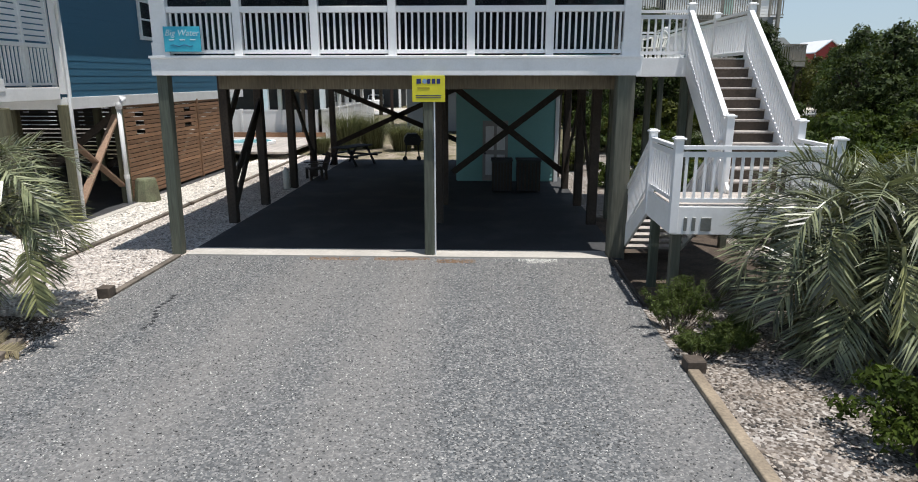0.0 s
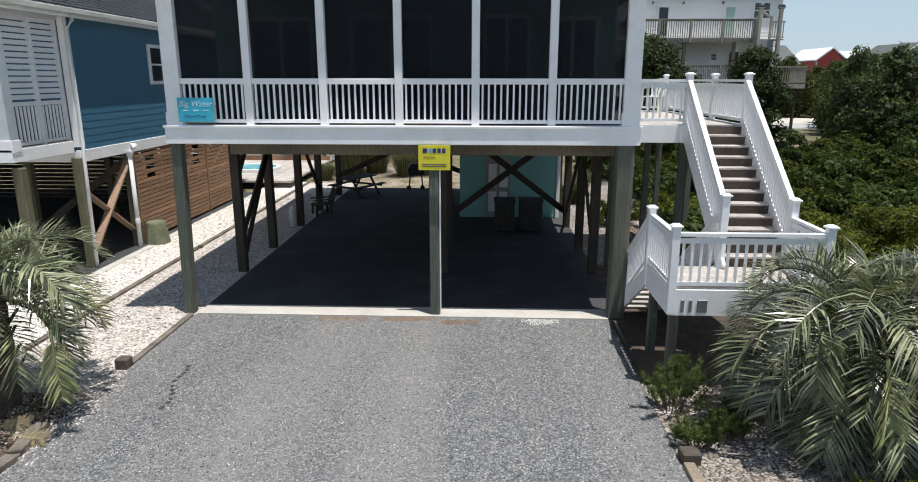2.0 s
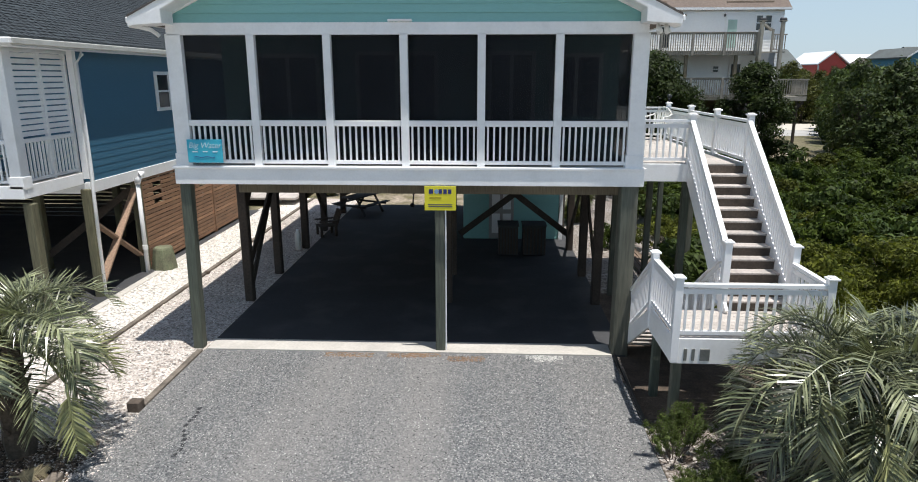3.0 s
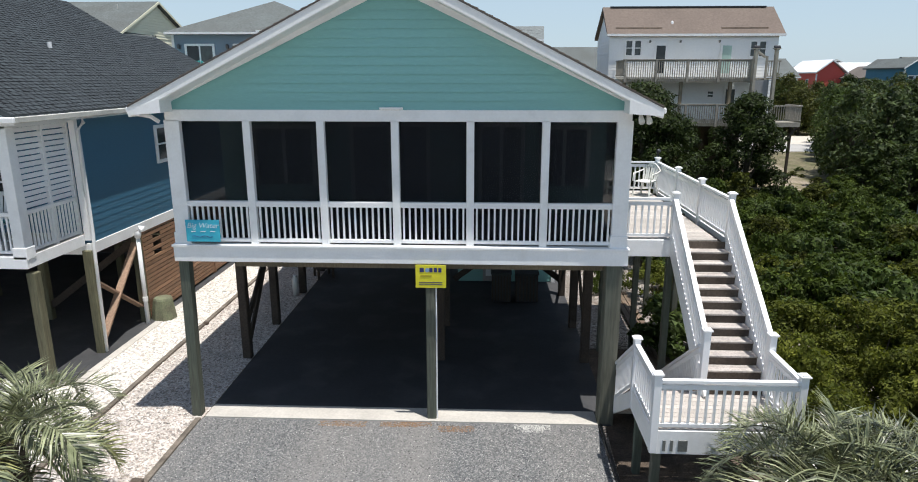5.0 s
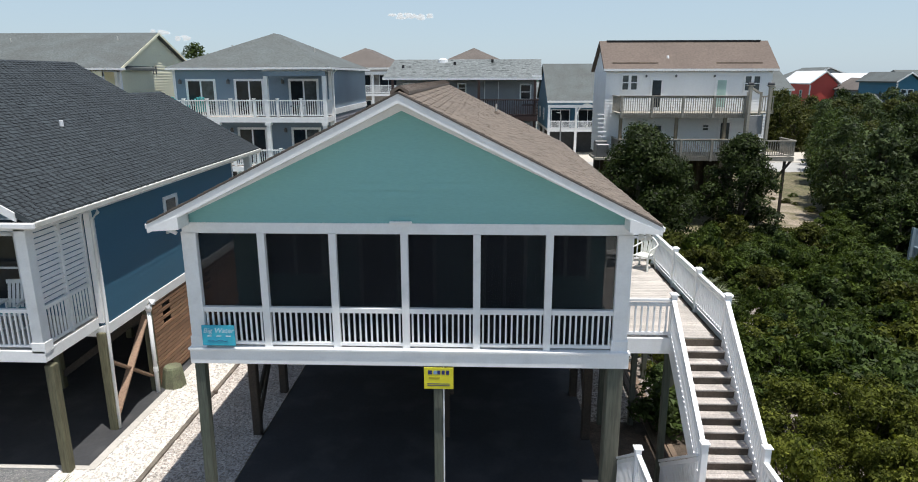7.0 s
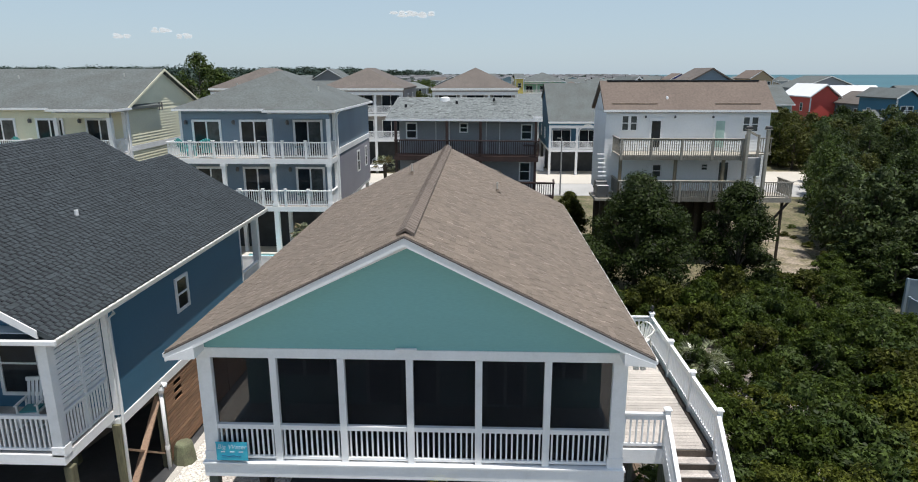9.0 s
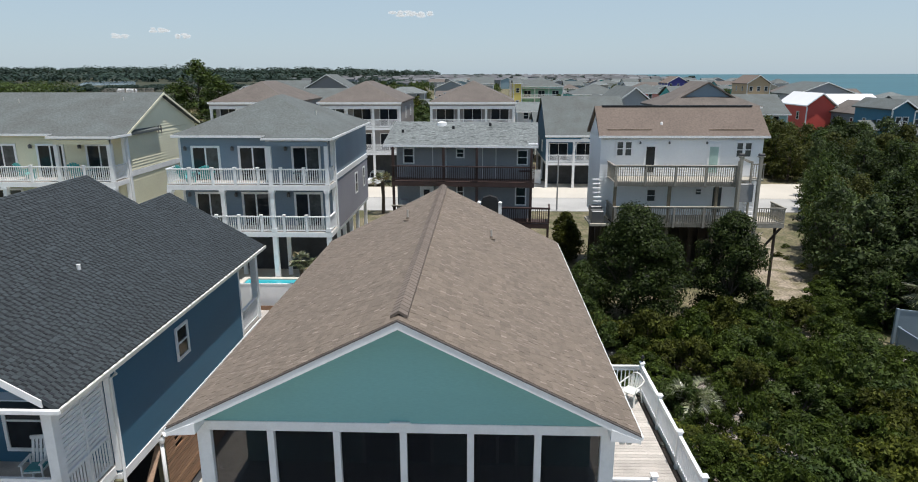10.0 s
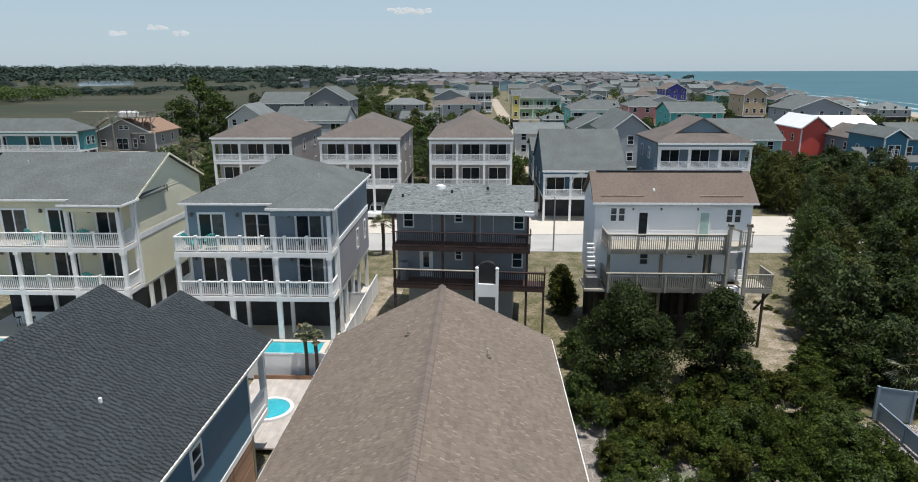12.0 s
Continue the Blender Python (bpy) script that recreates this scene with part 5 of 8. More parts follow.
def far_house(name, label, x0, x1, y0, y1, base, eave, ridge, kind, wallm, roofm, trim=WHITE, floors=2, cols=0, porch=1.8, wins=3, over=0.4, group="", side=True, front=True):
    h = thing(name, label, "house", ((x0 + x1) / 2, (y0 + y1) / 2, 0), group)
    yw = y0 + (porch if cols else 0)
    g = Geo().box(x0, x1, yw, y1, base, eave - 0.15)
    if kind == "gx":
        ym = (y0 + y1) / 2
        g.prism([(y0 + 0.1, eave - 0.2), (y1 - 0.1, eave - 0.2), (ym, ridge - 0.25)], "x", x0 + 0.02, x1 - 0.02)
    if kind == "gy":
        g.prism([(x0 + 0.1, eave - 0.2), (x1 - 0.1, eave - 0.2), ((x0 + x1) / 2, ridge - 0.25)], "y", yw + 0.02, y1 - 0.02)
    part("wall", g, wallm, h)
    part("roof", roof_solid(x0 - over, x1 + over, y0 - over, y1 + over, eave, ridge, kind), roofm, h)
    if kind != "gy":
        part("fascia", Geo().box(x0 - over - 0.02, x1 + over + 0.02, y0 - over - 0.03, y0 - over, eave - 0.22, eave - 0.02), trim, h)
    if cols:
        part("entablature", Geo().box(x0 - 0.06, x1 + 0.06, y0 - 0.03, y0 + 0.3, eave - 0.5, eave - 0.2), wallm, h)
        for a, b, d in ((0.85, 0.502, 0.06), (0.3, 0.21, 0.1)):
            part("cornice", Geo().box(x0 - d, x1 + d, y0 - d, y0 + 0.28, eave - a, eave - b), trim, h)
    else:
        for x in (x0, x1):
            part("corner_board", Geo().box(x - 0.1, x + 0.1, y0 - 0.04, y0 + 0.1, base, eave - 0.3), trim, h)
        if kind == "gy":
            xm = (x0 + x1) / 2
            for e in (x0 - over, x1 + over):
                part("rake_board", Geo().prism([(e, eave - 0.24), (e, eave - 0.02), (xm, ridge - 0.02), (xm, ridge - 0.26)], "y", y0 - over - 0.05, y0 - over - 0.01), trim, h)
    fh = (eave - base) / floors
    n = max(2, cols)
    for f in range(floors):
        z = base + f * fh
        if cols:
            balcony(h, x0, x1, y0, z, trim, porch)
            for i in range(cols):
                x = x0 + 0.1 + (x1 - x0 - 0.2) * i / (cols - 1)
                part("column", Geo().box(x - 0.14, x + 0.14, y0 + 0.02, y0 + 0.28, z if f else 0, z + fh), trim, h)
        for i in range(wins if front else 0):
            x = x0 + (x1 - x0) * (i + 0.5) / wins
            if cols:
                win(h, x, yw, z + 0.12, 2.15, 2.05, double=True, frame=trim)
            else:
                win(h, x, yw, z + 0.9, 0.9, 1.3, frame=trim)
        if side:
            for y in (yw + (y1 - yw) * 0.3, yw + (y1 - yw) * 0.7):
                if x0 > 0:
                    win(h, x0, y, z + 0.9, 0.8, 1.3, "-x", frame=trim)
                else:
                    win(h, x1, y, z + 0.9, 0.8, 1.3, "+x", frame=trim)
    if base > 0.3:
        for i in range(n):
            for y in (y0 + 0.1, (y0 + y1) / 2, y1 - 0.2):
                x = x0 + 0.15 + (x1 - x0 - 0.3) * i / (n - 1)
                if not (cols and y < y0 + 0.2):
                    part("timber_post", Geo().box(x - 0.13, x + 0.13, y - 0.13, y + 0.13, -0.1, base), trim if cols else BRACE, h)
        part("underside", Geo().box(x0, x1, yw, y1, base - 0.3, base - 0.01), trim, h)
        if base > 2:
            part("ground_room", Geo().box(x0 + 0.3, x1 - 0.3, y0 + (3.2 if cols else 1.5), y1 - 0.4, 0, base - 0.3), mat_shade, h, "dark box for the shade of the open ground floor")
    return h


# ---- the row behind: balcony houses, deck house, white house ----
# near-black fill of boxes that stand for shade in open ground floors
mat_shade = mat("ground_floor_shade", (0.05, 0.054, 0.058), 0.7, (0.6, 0.2), (3, 0.2))
LAVENDER = mat("lavender_grey_siding", (0.30, 0.29, 0.32), 0.6, (0.5, 0.04), (10, 0.05))
AQUA = mat("aqua_plastic", (0.06, 0.42, 0.40), 0.45)


def laps(parent, x, y0, y1, z0, z1, material, face=1, step=0.2):
    n = int((z1 - z0) / step)
    for i in range(n):
        z = z0 + i * step
        g = Geo()
        g.add([(x, y0, z), (x, y1, z), (x + face * 0.035, y1, z), (x + face * 0.035, y0, z), (x, y0, z + step), (x, y1, z + step)], [(0, 1, 2, 3), (3, 2, 5, 4), (0, 3, 4), (1, 5, 2)])
        part("siding_board", g, material, parent)


def slider(parent, x, y, z, w=1.8, h=2.1):
    f = part("sliding_door", Geo().box(x - w / 2 - 0.14, x - w / 2, y - 0.07, y, z, z + h + 0.14).box(x + w / 2, x + w / 2 + 0.14, y - 0.07, y, z, z + h + 0.14).box(x - w / 2, x + w / 2, y - 0.07, y, z + h, z + h + 0.14).box(x - 0.05, x + 0.05, y - 0.06, y, z, z + h), WHITE, parent)
    part("pane", Geo().box(x - w / 2, x - 0.05, y - 0.03, y - 0.004, z, z + h), GLASS, f)
    part("pane", Geo().box(x + 0.05, x + w / 2, y - 0.045, y - 0.004, z, z + h), mat_curtain if round(x * 10) % 3 else GLASS, f)


mat_curtain = mat("curtained_glass", (0.09, 0.10, 0.10), 0.15, (2, 0.2), (6, 0.2))


def rail_run(parent, p, q, m, posts=0, h=1.0):
    """A rail between two points at deck level."""
    p, q = Vector(p), Vector(q)
    up = Vector((0, 0, 1))
    part("handrail", Geo().beam(p + h * up, q + h * up, 0.12, 0.07), m, parent)
    b = part("bottom_rail", Geo().beam(p + 0.1 * up, q + 0.1 * up, 0.06, 0.06), m, parent)
    g = Geo()
    k = int((q - p).length / 0.14)
    d = (q - p).normalized()
    for i in range(k):
        c = p.lerp(q, (i + 0.5) / k)
        g.beam(c + 0.1 * up, c + (h - 0.03) * up, 0.045, 0.045, (d.y, -d.x, 0))
    tagged(part("railing_infill", g, m, b), kind="stuff")
    for i in range(posts):
        c = p.lerp(q, i / max(1, posts - 1))
        part("rail_post", Geo().box(c.x - 0.07, c.x + 0.07, c.y - 0.07, c.y + 0.07, c.z, c.z + h + 0.1), m, parent)


def beach_chair(x, y, z, rz):
    c = thing("adirondack_chair", "aqua plastic adirondack chair on a balcony", "chair", group="aqua balcony chairs")
    part("seat", Geo().add([(-0.28, -0.3, 0.36), (0.28, -0.3, 0.36), (0.28, 0.25, 0.24), (-0.28, 0.25, 0.24), (-0.28, -0.3, 0.4), (0.28, -0.3, 0.4), (0.28, 0.25, 0.28), (-0.28, 0.25, 0.28)], [(0, 1, 2, 3), (4, 5, 6, 7), (0, 1, 5, 4), (1, 2, 6, 5), (2, 3, 7, 6), (3, 0, 4, 7)]), AQUA, c)
    for i in range(5):
        a = (i - 2) / 2
        part("back_slat", Geo().beam((0.2 * a, 0.2, 0.25), (0.27 * a, 0.5, 1.02 - 0.1 * a * a), 0.11, 0.02, (0, 1, 0)), AQUA, c)
    for s in (-0.33, 0.33):
        part("armrest", Geo().box(s - 0.07, s + 0.07, -0.35, 0.4, 0.55, 0.58), AQUA, c)
        part("leg", Geo().box(s - 0.03, s + 0.03, -0.3, -0.2, 0, 0.55), AQUA, c)
    c.matrix_basis = pose(x, y, z, 0, 0, rz) @ Matrix.Scale(1.2, 4)


def wall_lamp(parent, x, y, z, k=1.0):
    part("wall_lamp", Geo().box(x - 0.07 * k, x + 0.07 * k, y - 0.05, y, z - 0.12 * k, z + 0.14 * k).tube([(x, y - 0.14, z - 0.1 * k), (x, y - 0.14, z + 0.08 * k), (x, y - 0.1, z + 0.18 * k)], [0.09 * k, 0.11 * k, 0.04 * k], 8), LAMPMETAL, parent)


LAMPMETAL = mat("pewter_lamp", (0.16, 0.16, 0.16), 0.45, metal=0.4)
F1, F2, FE = 3.85, 6.93, 9.95  # balcony floors and eave of the three storey houses


def balcony_house(name, label, x0, x1, xl, xp, y0, yw, y1, wall, lower, kind, ridge, doors, columns, side_windows, over=0.3):
    """Two balcony floors over an open ground floor; a porch bay from xp to x1 carries its own hip roof."""
    h = thing(name, label, "house", ((x0 + x1) / 2, (yw + y1) / 2, 0), "three storey balcony houses")
    part("wall", Geo().box(x0, x1, yw, y1, F2, FE - 0.03), wall, h)
    part("wall", Geo().box(x0 + 0.02, x1 - 0.02, yw + 0.02, y1 - 0.02, 3.6, F2 - 0.01), wall, h)
    ym = (yw + y1) / 2
    rise = (ridge - FE) / (ym - yw + 0.35) if kind == "gx" else (ridge - FE) / ((x1 - x0) / 2 + over)
    if kind == "gx":
        for i in range(int((ridge - FE) / 0.2)):
            z = FE - 0.05 + i * 0.2
            a0, a1 = (ridge - 0.22 - z) / rise, max(0.02, (ridge - 0.22 - z - 0.2) / rise)
            part("siding_board", Geo().add([(x1 + 0.035, ym - a0, z), (x1 + 0.035, ym + a0, z), (x1 + 0.005, ym + a1, z + 0.2), (x1 + 0.005, ym - a1, z + 0.2), (x1 - 0.1, ym - a0, z), (x1 - 0.1, ym + a0, z)], [(0, 1, 2, 3), (0, 4, 5, 1)]), wall, h)
        part("gable", Geo().prism([(yw, FE - 0.03), (y1, FE - 0.03), (ym, ridge - 0.22)], "x", x0, x1), wall, h)
        laps(h, x1, yw, y1, 3.6, FE - 0.1, wall)
        part("gable_vent", Geo().box(x1 + 0.03, x1 + 0.06, ym - 0.95, ym - 0.8, FE - 0.4, FE + 0.15).box(x1 + 0.03, x1 + 0.06, ym - 0.55, ym - 0.4, FE - 0.4, FE + 0.15), LAMPMETAL, h)
    else:
        laps(h, x1, yw, y1, 3.65, 7.0, lower)
    part("side_band", Geo().box(x1, x1 + 0.06, yw, y1, F2 + 0.05, F2 + 0.42), WHITE, h)
    part("corner_board", Geo().box(x1 - 0.12, x1 + 0.045, yw - 0.03, yw + 0.14, 3.6, FE - 0.05), WHITE, h)
    part("corner_board", Geo().box(x0 - 0.03, x0 + 0.12, yw - 0.03, yw + 0.1, 3.6, FE - 0.05), WHITE, h)
    part("roof", roof_solid(x0 - over, x1 + over, yw - 0.35, y1 + 0.35, FE, ridge, kind, 0.16), ROOF_GREY, h, "grey shingle roof")
    xf = xp - 0.38
    hw = (x1 + over - xf) / 2
    part("porch_roof", roof_solid(xf, x1 + over, y0 - 0.12, y0 - 0.12 + 2 * hw + 2.2, FE + 0.004, FE + hw * rise, "hip", 0.16), ROOF_GREY, h, "grey shingle hip roof over the porch bay")
    part("porch_ceiling", Geo().box(xf + 0.2, x1, y0 + 0.1, yw, FE - 0.26, FE - 0.2), WHITE, h)
    part("porch_beam", Geo().box(xp - 0.12, x1 - 0.02, y0 + 0.02, y0 + 0.2, FE - 0.55, FE - 0.26), wall, h)
    part("gutter", Geo().box(xf - 0.02, x1 + over + 0.02, y0 - 0.2, y0 - 0.122, FE - 0.16, FE - 0.02), WHITE, h, "white eaves gutter")
    part("gutter", Geo().box(x0 - over, xf - 0.03, yw - 0.43, yw - 0.352, FE - 0.16, FE - 0.02), WHITE, h, "white eaves gutter")
    part("gutter", Geo().box(x1 + over, x1 + over + 0.07, y0 - 0.1, y1 + 0.35 if kind != "gx" else yw + 0.1, FE - 0.16, FE - 0.02), WHITE, h, "white eaves gutter")
    if kind == "gx":
        for q in (-1, 1):
            e = ym + q * (ym - yw + 0.35)
            part("rake_board", Geo().prism([(e, FE - 0.17), (e, FE - 0.01), (ym, ridge - 0.01), (ym, ridge - 0.17)], "x", x1 + over, x1 + over + 0.04), wall, h)
    part("downspout", Geo().tube([(x1 + over + 0.03, yw - 0.3, FE - 0.15), (x1 + 0.08, yw - 0.2, FE - 0.45), (x1 + 0.08, yw - 0.15, 3.7)], 0.05, 6), WHITE, h)
    for z in (F1, F2):
        part("balcony_floor", Geo().box(xl, x1 + 0.02, y0, yw, z - 0.34, z - 0.02), WHITE, h)
        part("deck_surface", Geo().box(xl + 0.05, x1, y0 + 0.05, yw, z - 0.018, z), DECK, h)
        rail_run(h, (xl + 0.05, y0 + 0.08, z), (x1 - 0.15, y0 + 0.08, z), WHITE, 0)
        rail_run(h, (x1 - 0.1, y0 + 0.08, z), (x1 - 0.1, yw, z), WHITE)
        rail_run(h, (xl + 0.05, y0 + 0.08, z), (xl + 0.05, yw, z), WHITE)
        for i in range(8):
            x = xl + 0.05 + (x1 - 0.15 - xl - 0.05) * i / 7
            if all(abs(x - c) > 0.4 for c in columns):
                part("rail_post", Geo().box(x - 0.07, x + 0.07, y0 + 0.01, y0 + 0.15, z, z + 1.08).box(x - 0.1, x + 0.1, y0 - 0.02, y0 + 0.18, z + 1.08, z + 1.13), WHITE, h)
        for x in doors:
            slider(h, x, yw, z + 0.02, 1.66, 2.14)
            wall_lamp(h, x - 1.32, yw, z + 2.1)
        part("outdoor_table", Geo().box(xp + 1.2, xp + 2.0, yw - 1.1, yw - 0.5, z + 0.6, z + 0.65).box(xp + 1.55, xp + 1.65, yw - 0.85, yw - 0.75, z, z + 0.6), AQUA_DARK, h, "dark aqua balcony table")
    for x in columns:
        part("column", Geo().box(x - 0.15, x + 0.15, y0 + 0.02, y0 + 0.32, 0, F1 - 0.34), WHITE, h)
        part("column", Geo().box(x - 0.12, x + 0.12, y0 + 0.04, y0 + 0.28, F1, F2 - 0.34), WHITE, h)
        part("column_cap", Geo().box(x - 0.18, x + 0.18, y0 - 0.01, y0 + 0.34, F2 - 0.52, F2 - 0.342), WHITE, h)
        part("column_foot", Geo().box(x - 0.17, x + 0.17, y0 - 0.005, y0 + 0.33, F1, F1 + 0.22), WHITE, h)
        part("column", Geo().box(x - 0.12, x + 0.12, yw + 1.0, yw + 1.24, 0, F1 - 0.3), WHITE, h)
    for x in (xp, x1 - 0.14):
        part("column", Geo().box(x - 0.12, x + 0.12, y0 + 0.04, y0 + 0.28, F2, FE - 0.2), WHITE, h)
    part("column", Geo().box(x1 - 0.2, x1, yw - 0.35, yw - 0.12, F1, FE - 0.2), WHITE, h)
    for y in (yw + 3, yw + 5.5, yw + 8, y1 - 0.3):
        part("timber_post", Geo().box(x1 - 0.35, x1 - 0.1, y - 0.12, y + 0.12, 0, 3.6), WHITE, h)
    part("underside", Geo().box(x0, x1, yw, y1, 3.4, 3.59), WHITE, h)
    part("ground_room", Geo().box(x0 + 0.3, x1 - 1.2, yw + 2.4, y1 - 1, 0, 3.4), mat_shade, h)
    part("ground_floor", Geo().box(x0 - 0.3, x1, y0 + 0.1, y1, -0.1, 0.03), CONCRETE, h)
    for y, z, w, t in side_windows:
        win(h, x1 + 0.035, y, z, w, t, "+x")
    for x, y in ((x1 - 2.1, yw + 4.1), (x0 + 2.6, yw + 3.8)):
        zz = FE + (y - yw + 0.35 if kind == "gx" else min(y - yw + 0.35, x - x0 + over, x1 + over - x)) * rise
        part("vent_pipe", Geo().tube([(x, y, zz - 0.3), (x, y, zz + 0.26)], 0.055, 8), GUTTER, h)
    return h


AQUA_DARK = mat("dark_aqua_plastic", (0.02, 0.12, 0.14), 0.5)
balcony_house("grey_blue_house", "three storey grey blue house with white balconies", -19.95, -9.6, -20.15, -13.38, 40.62, 42.5, 54.4, HOUSE_BLUE, LAVENDER, "hip", 12.34, (-18.2, -15.05, -11.5), (-20.0, -16.6, -13.38, -9.82), ((49.2, 5.0, 0.75, 1.4), (52.4, 5.0, 0.6, 1.4)))
beach_chair(-19.2, 41.5, F2, 150)
beach_chair(-17.8, 41.4, F2, -160)
balcony_house("yellow_house", "three storey pale yellow house with white balconies", -36.4, -24.05, -36.8, -27.72, 41.5, 43.6, 54.4, HOUSE_YELLOW, HOUSE_YELLOW, "gx", 12.5, (-32.8, -29.45, -26.0), (-36.5, -31.6, -27.72, -24.2), ())
beach_chair(-30.6, 42.5, F2, 160)
beach_chair(-27.1, 42.6, F2, 190)
beach_chair(-27.0, 42.5, F1, 170)
bar = thing("outdoor_bar", "white outdoor bar counter under the yellow house", "bar counter", (-32.5, 45, 0))
part("counter", Geo().box(-35, -30.2, 44.8, 45.6, 0.03, 1.05), WHITE, bar)
part("countertop", Geo().box(-35.1, -30.1, 44.6, 45.7, 1.052, 1.1), BLACK, bar)
for i in range(4):
    s = thing("bar_stool", "dark bar stool at the outdoor counter", "stool", (-34.3 + i * 1.1, 44.2, 0), "bar stools")
    x = -34.3 + i * 1.1
    part("seat", Geo().tube([(x, 44.2, 0.74), (x, 44.2, 0.78)], 0.18, 10), BLACK, s)
    for a in (-0.13, 0.13):
        for b in (-0.13, 0.13):
            part("leg", Geo().beam((x + a * 0.7, 44.2 + b * 0.7, 0.74), (x + a, 44.2 + b, 0.03), 0.03, 0.03), BLACK, s)
# pools, pool decks, fences
for nm, o, lab in (("swimming_pool", [(-15.2, 38.2), (-10.3, 38.2), (-10.3, 40.2), (-15.2, 40.2)], "turquoise pool in front of the grey blue house"), ("swimming_pool", [(-37.5, 37.2), (-31.5, 37.2), (-31.5, 40.2), (-37.5, 40.2)], "turquoise pool in front of the yellow house")):
    p = thing(nm, lab, "pool", (o[0][0], o[0][1], 0), "pools")
    (a, c), (b, d) = o[0], o[2]
    part("water", Geo().add([(a, c, 0.72), (b, c, 0.72), (b, d, 0.72), (a, d, 0.72)], [(0, 1, 2, 3)]), POOL, p)
    for x0, x1, y0, y1 in ((a - 0.35, a, c - 0.35, d + 0.35), (b, b + 0.35, c - 0.35, d + 0.35), (a, b, c - 0.35, c), (a, b, d, d + 0.35)):
        part("coping", Geo().box(x0, x1, y0, y1, -0.05, 0.8), CONCRETE, p)
structure("pool_terrace", Geo().box(-39, -9.2, 36.6, 41.2, -0.08, 0.45), CONCRETE, "pale concrete pool terrace")
spa = thing("round_pool", "small round turquoise pool in the wooden deck", "pool", (-11.5, 31.9, 0), "pools")
part("water", Geo().tube([(-11.45, 31.9, 0.4), (-11.45, 31.9, 0.42)], 1.1, 28), POOL, spa)
part("rim", Geo().add([(-11.45 + r * math.cos(i * 0.2244), 31.9 + r * math.sin(i * 0.2244), z) for i in range(28) for r, z in ((1.1, 0.35), (1.1, 0.48), (1.3, 0.48), (1.3, 0.35))], [(i * 4 + k, i * 4 + (k + 1) % 4, ((i + 1) % 28) * 4 + (k + 1) % 4, ((i + 1) % 28) * 4 + k) for i in range(28) for k in range(4)]), WHITE, spa)
dk = thing("pool_deck", "grey wooden deck round the small pool", "deck", (-11, 31, 0))
for i in range(34):
    part("deck_board", Geo().box(-13.6 + i * 0.15, -13.46 + i * 0.15, 28.2, 35.6, 0.25, 0.34), DECK, dk)
part("deck_skirt", Geo().box(-13.6, -8.5, 35.6, 35.66, 0, 0.6), CEDAR, dk)


def fence(x0, y0, x1, y1, h=1.75, lab="white vinyl privacy fence beside the pool", m=None):
    f = thing("privacy_fence", lab, "fence", ((x0 + x1) / 2, (y0 + y1) / 2, 0), "white fences")
    n = max(1, round(math.hypot(x1 - x0, y1 - y0) / 2.2))
    for i in range(n + 1):
        x, y = x0 + (x1 - x0) * i / n, y0 + (y1 - y0) * i / n
        part("fence_post", Geo().box(x - 0.07, x + 0.07, y - 0.07, y + 0.07, 0, h + 0.08), m or WHITE_VINYL, f)
        if i < n:
            xb, yb = x0 + (x1 - x0) * (i + 1) / n, y0 + (y1 - y0) * (i + 1) / n
            part("fence_panel", Geo().beam((x, y, h / 2 + 0.04), (xb, yb, h / 2 + 0.04), 0.04, h - 0.1), m or WHITE_VINYL, f)
            part("fence_rail", Geo().beam((x, y, h), (xb, yb, h), 0.07, 0.1), m or WHITE_VINYL, f)


fence(-15.5, 36.2, -8.9, 36.2)
fence(-8.9, 36.2, -8.6, 52)
fence(-11.0, 47.5, -8.7, 47.5)
fence(21.8, 32.6, 23.4, 32.05, 1.85, "vinyl privacy fence at the thicket edge, blue grey for its shaded face", VINYL_SHADE)
fence(21.85, 32.3, 21.8, 25.8, 0.95, "low vinyl fence at the thicket edge, blue grey for its shaded face", VINYL_SHADE)
fence(-8.9, 82.0, -6.1, 82.0, 1.8, "white fence between back gardens")
fence(4.0, 83.0, 7.6, 83.0, 1.8, "white fence between back gardens")
fence(-24.0, 44, -20.8, 50, 1.6)

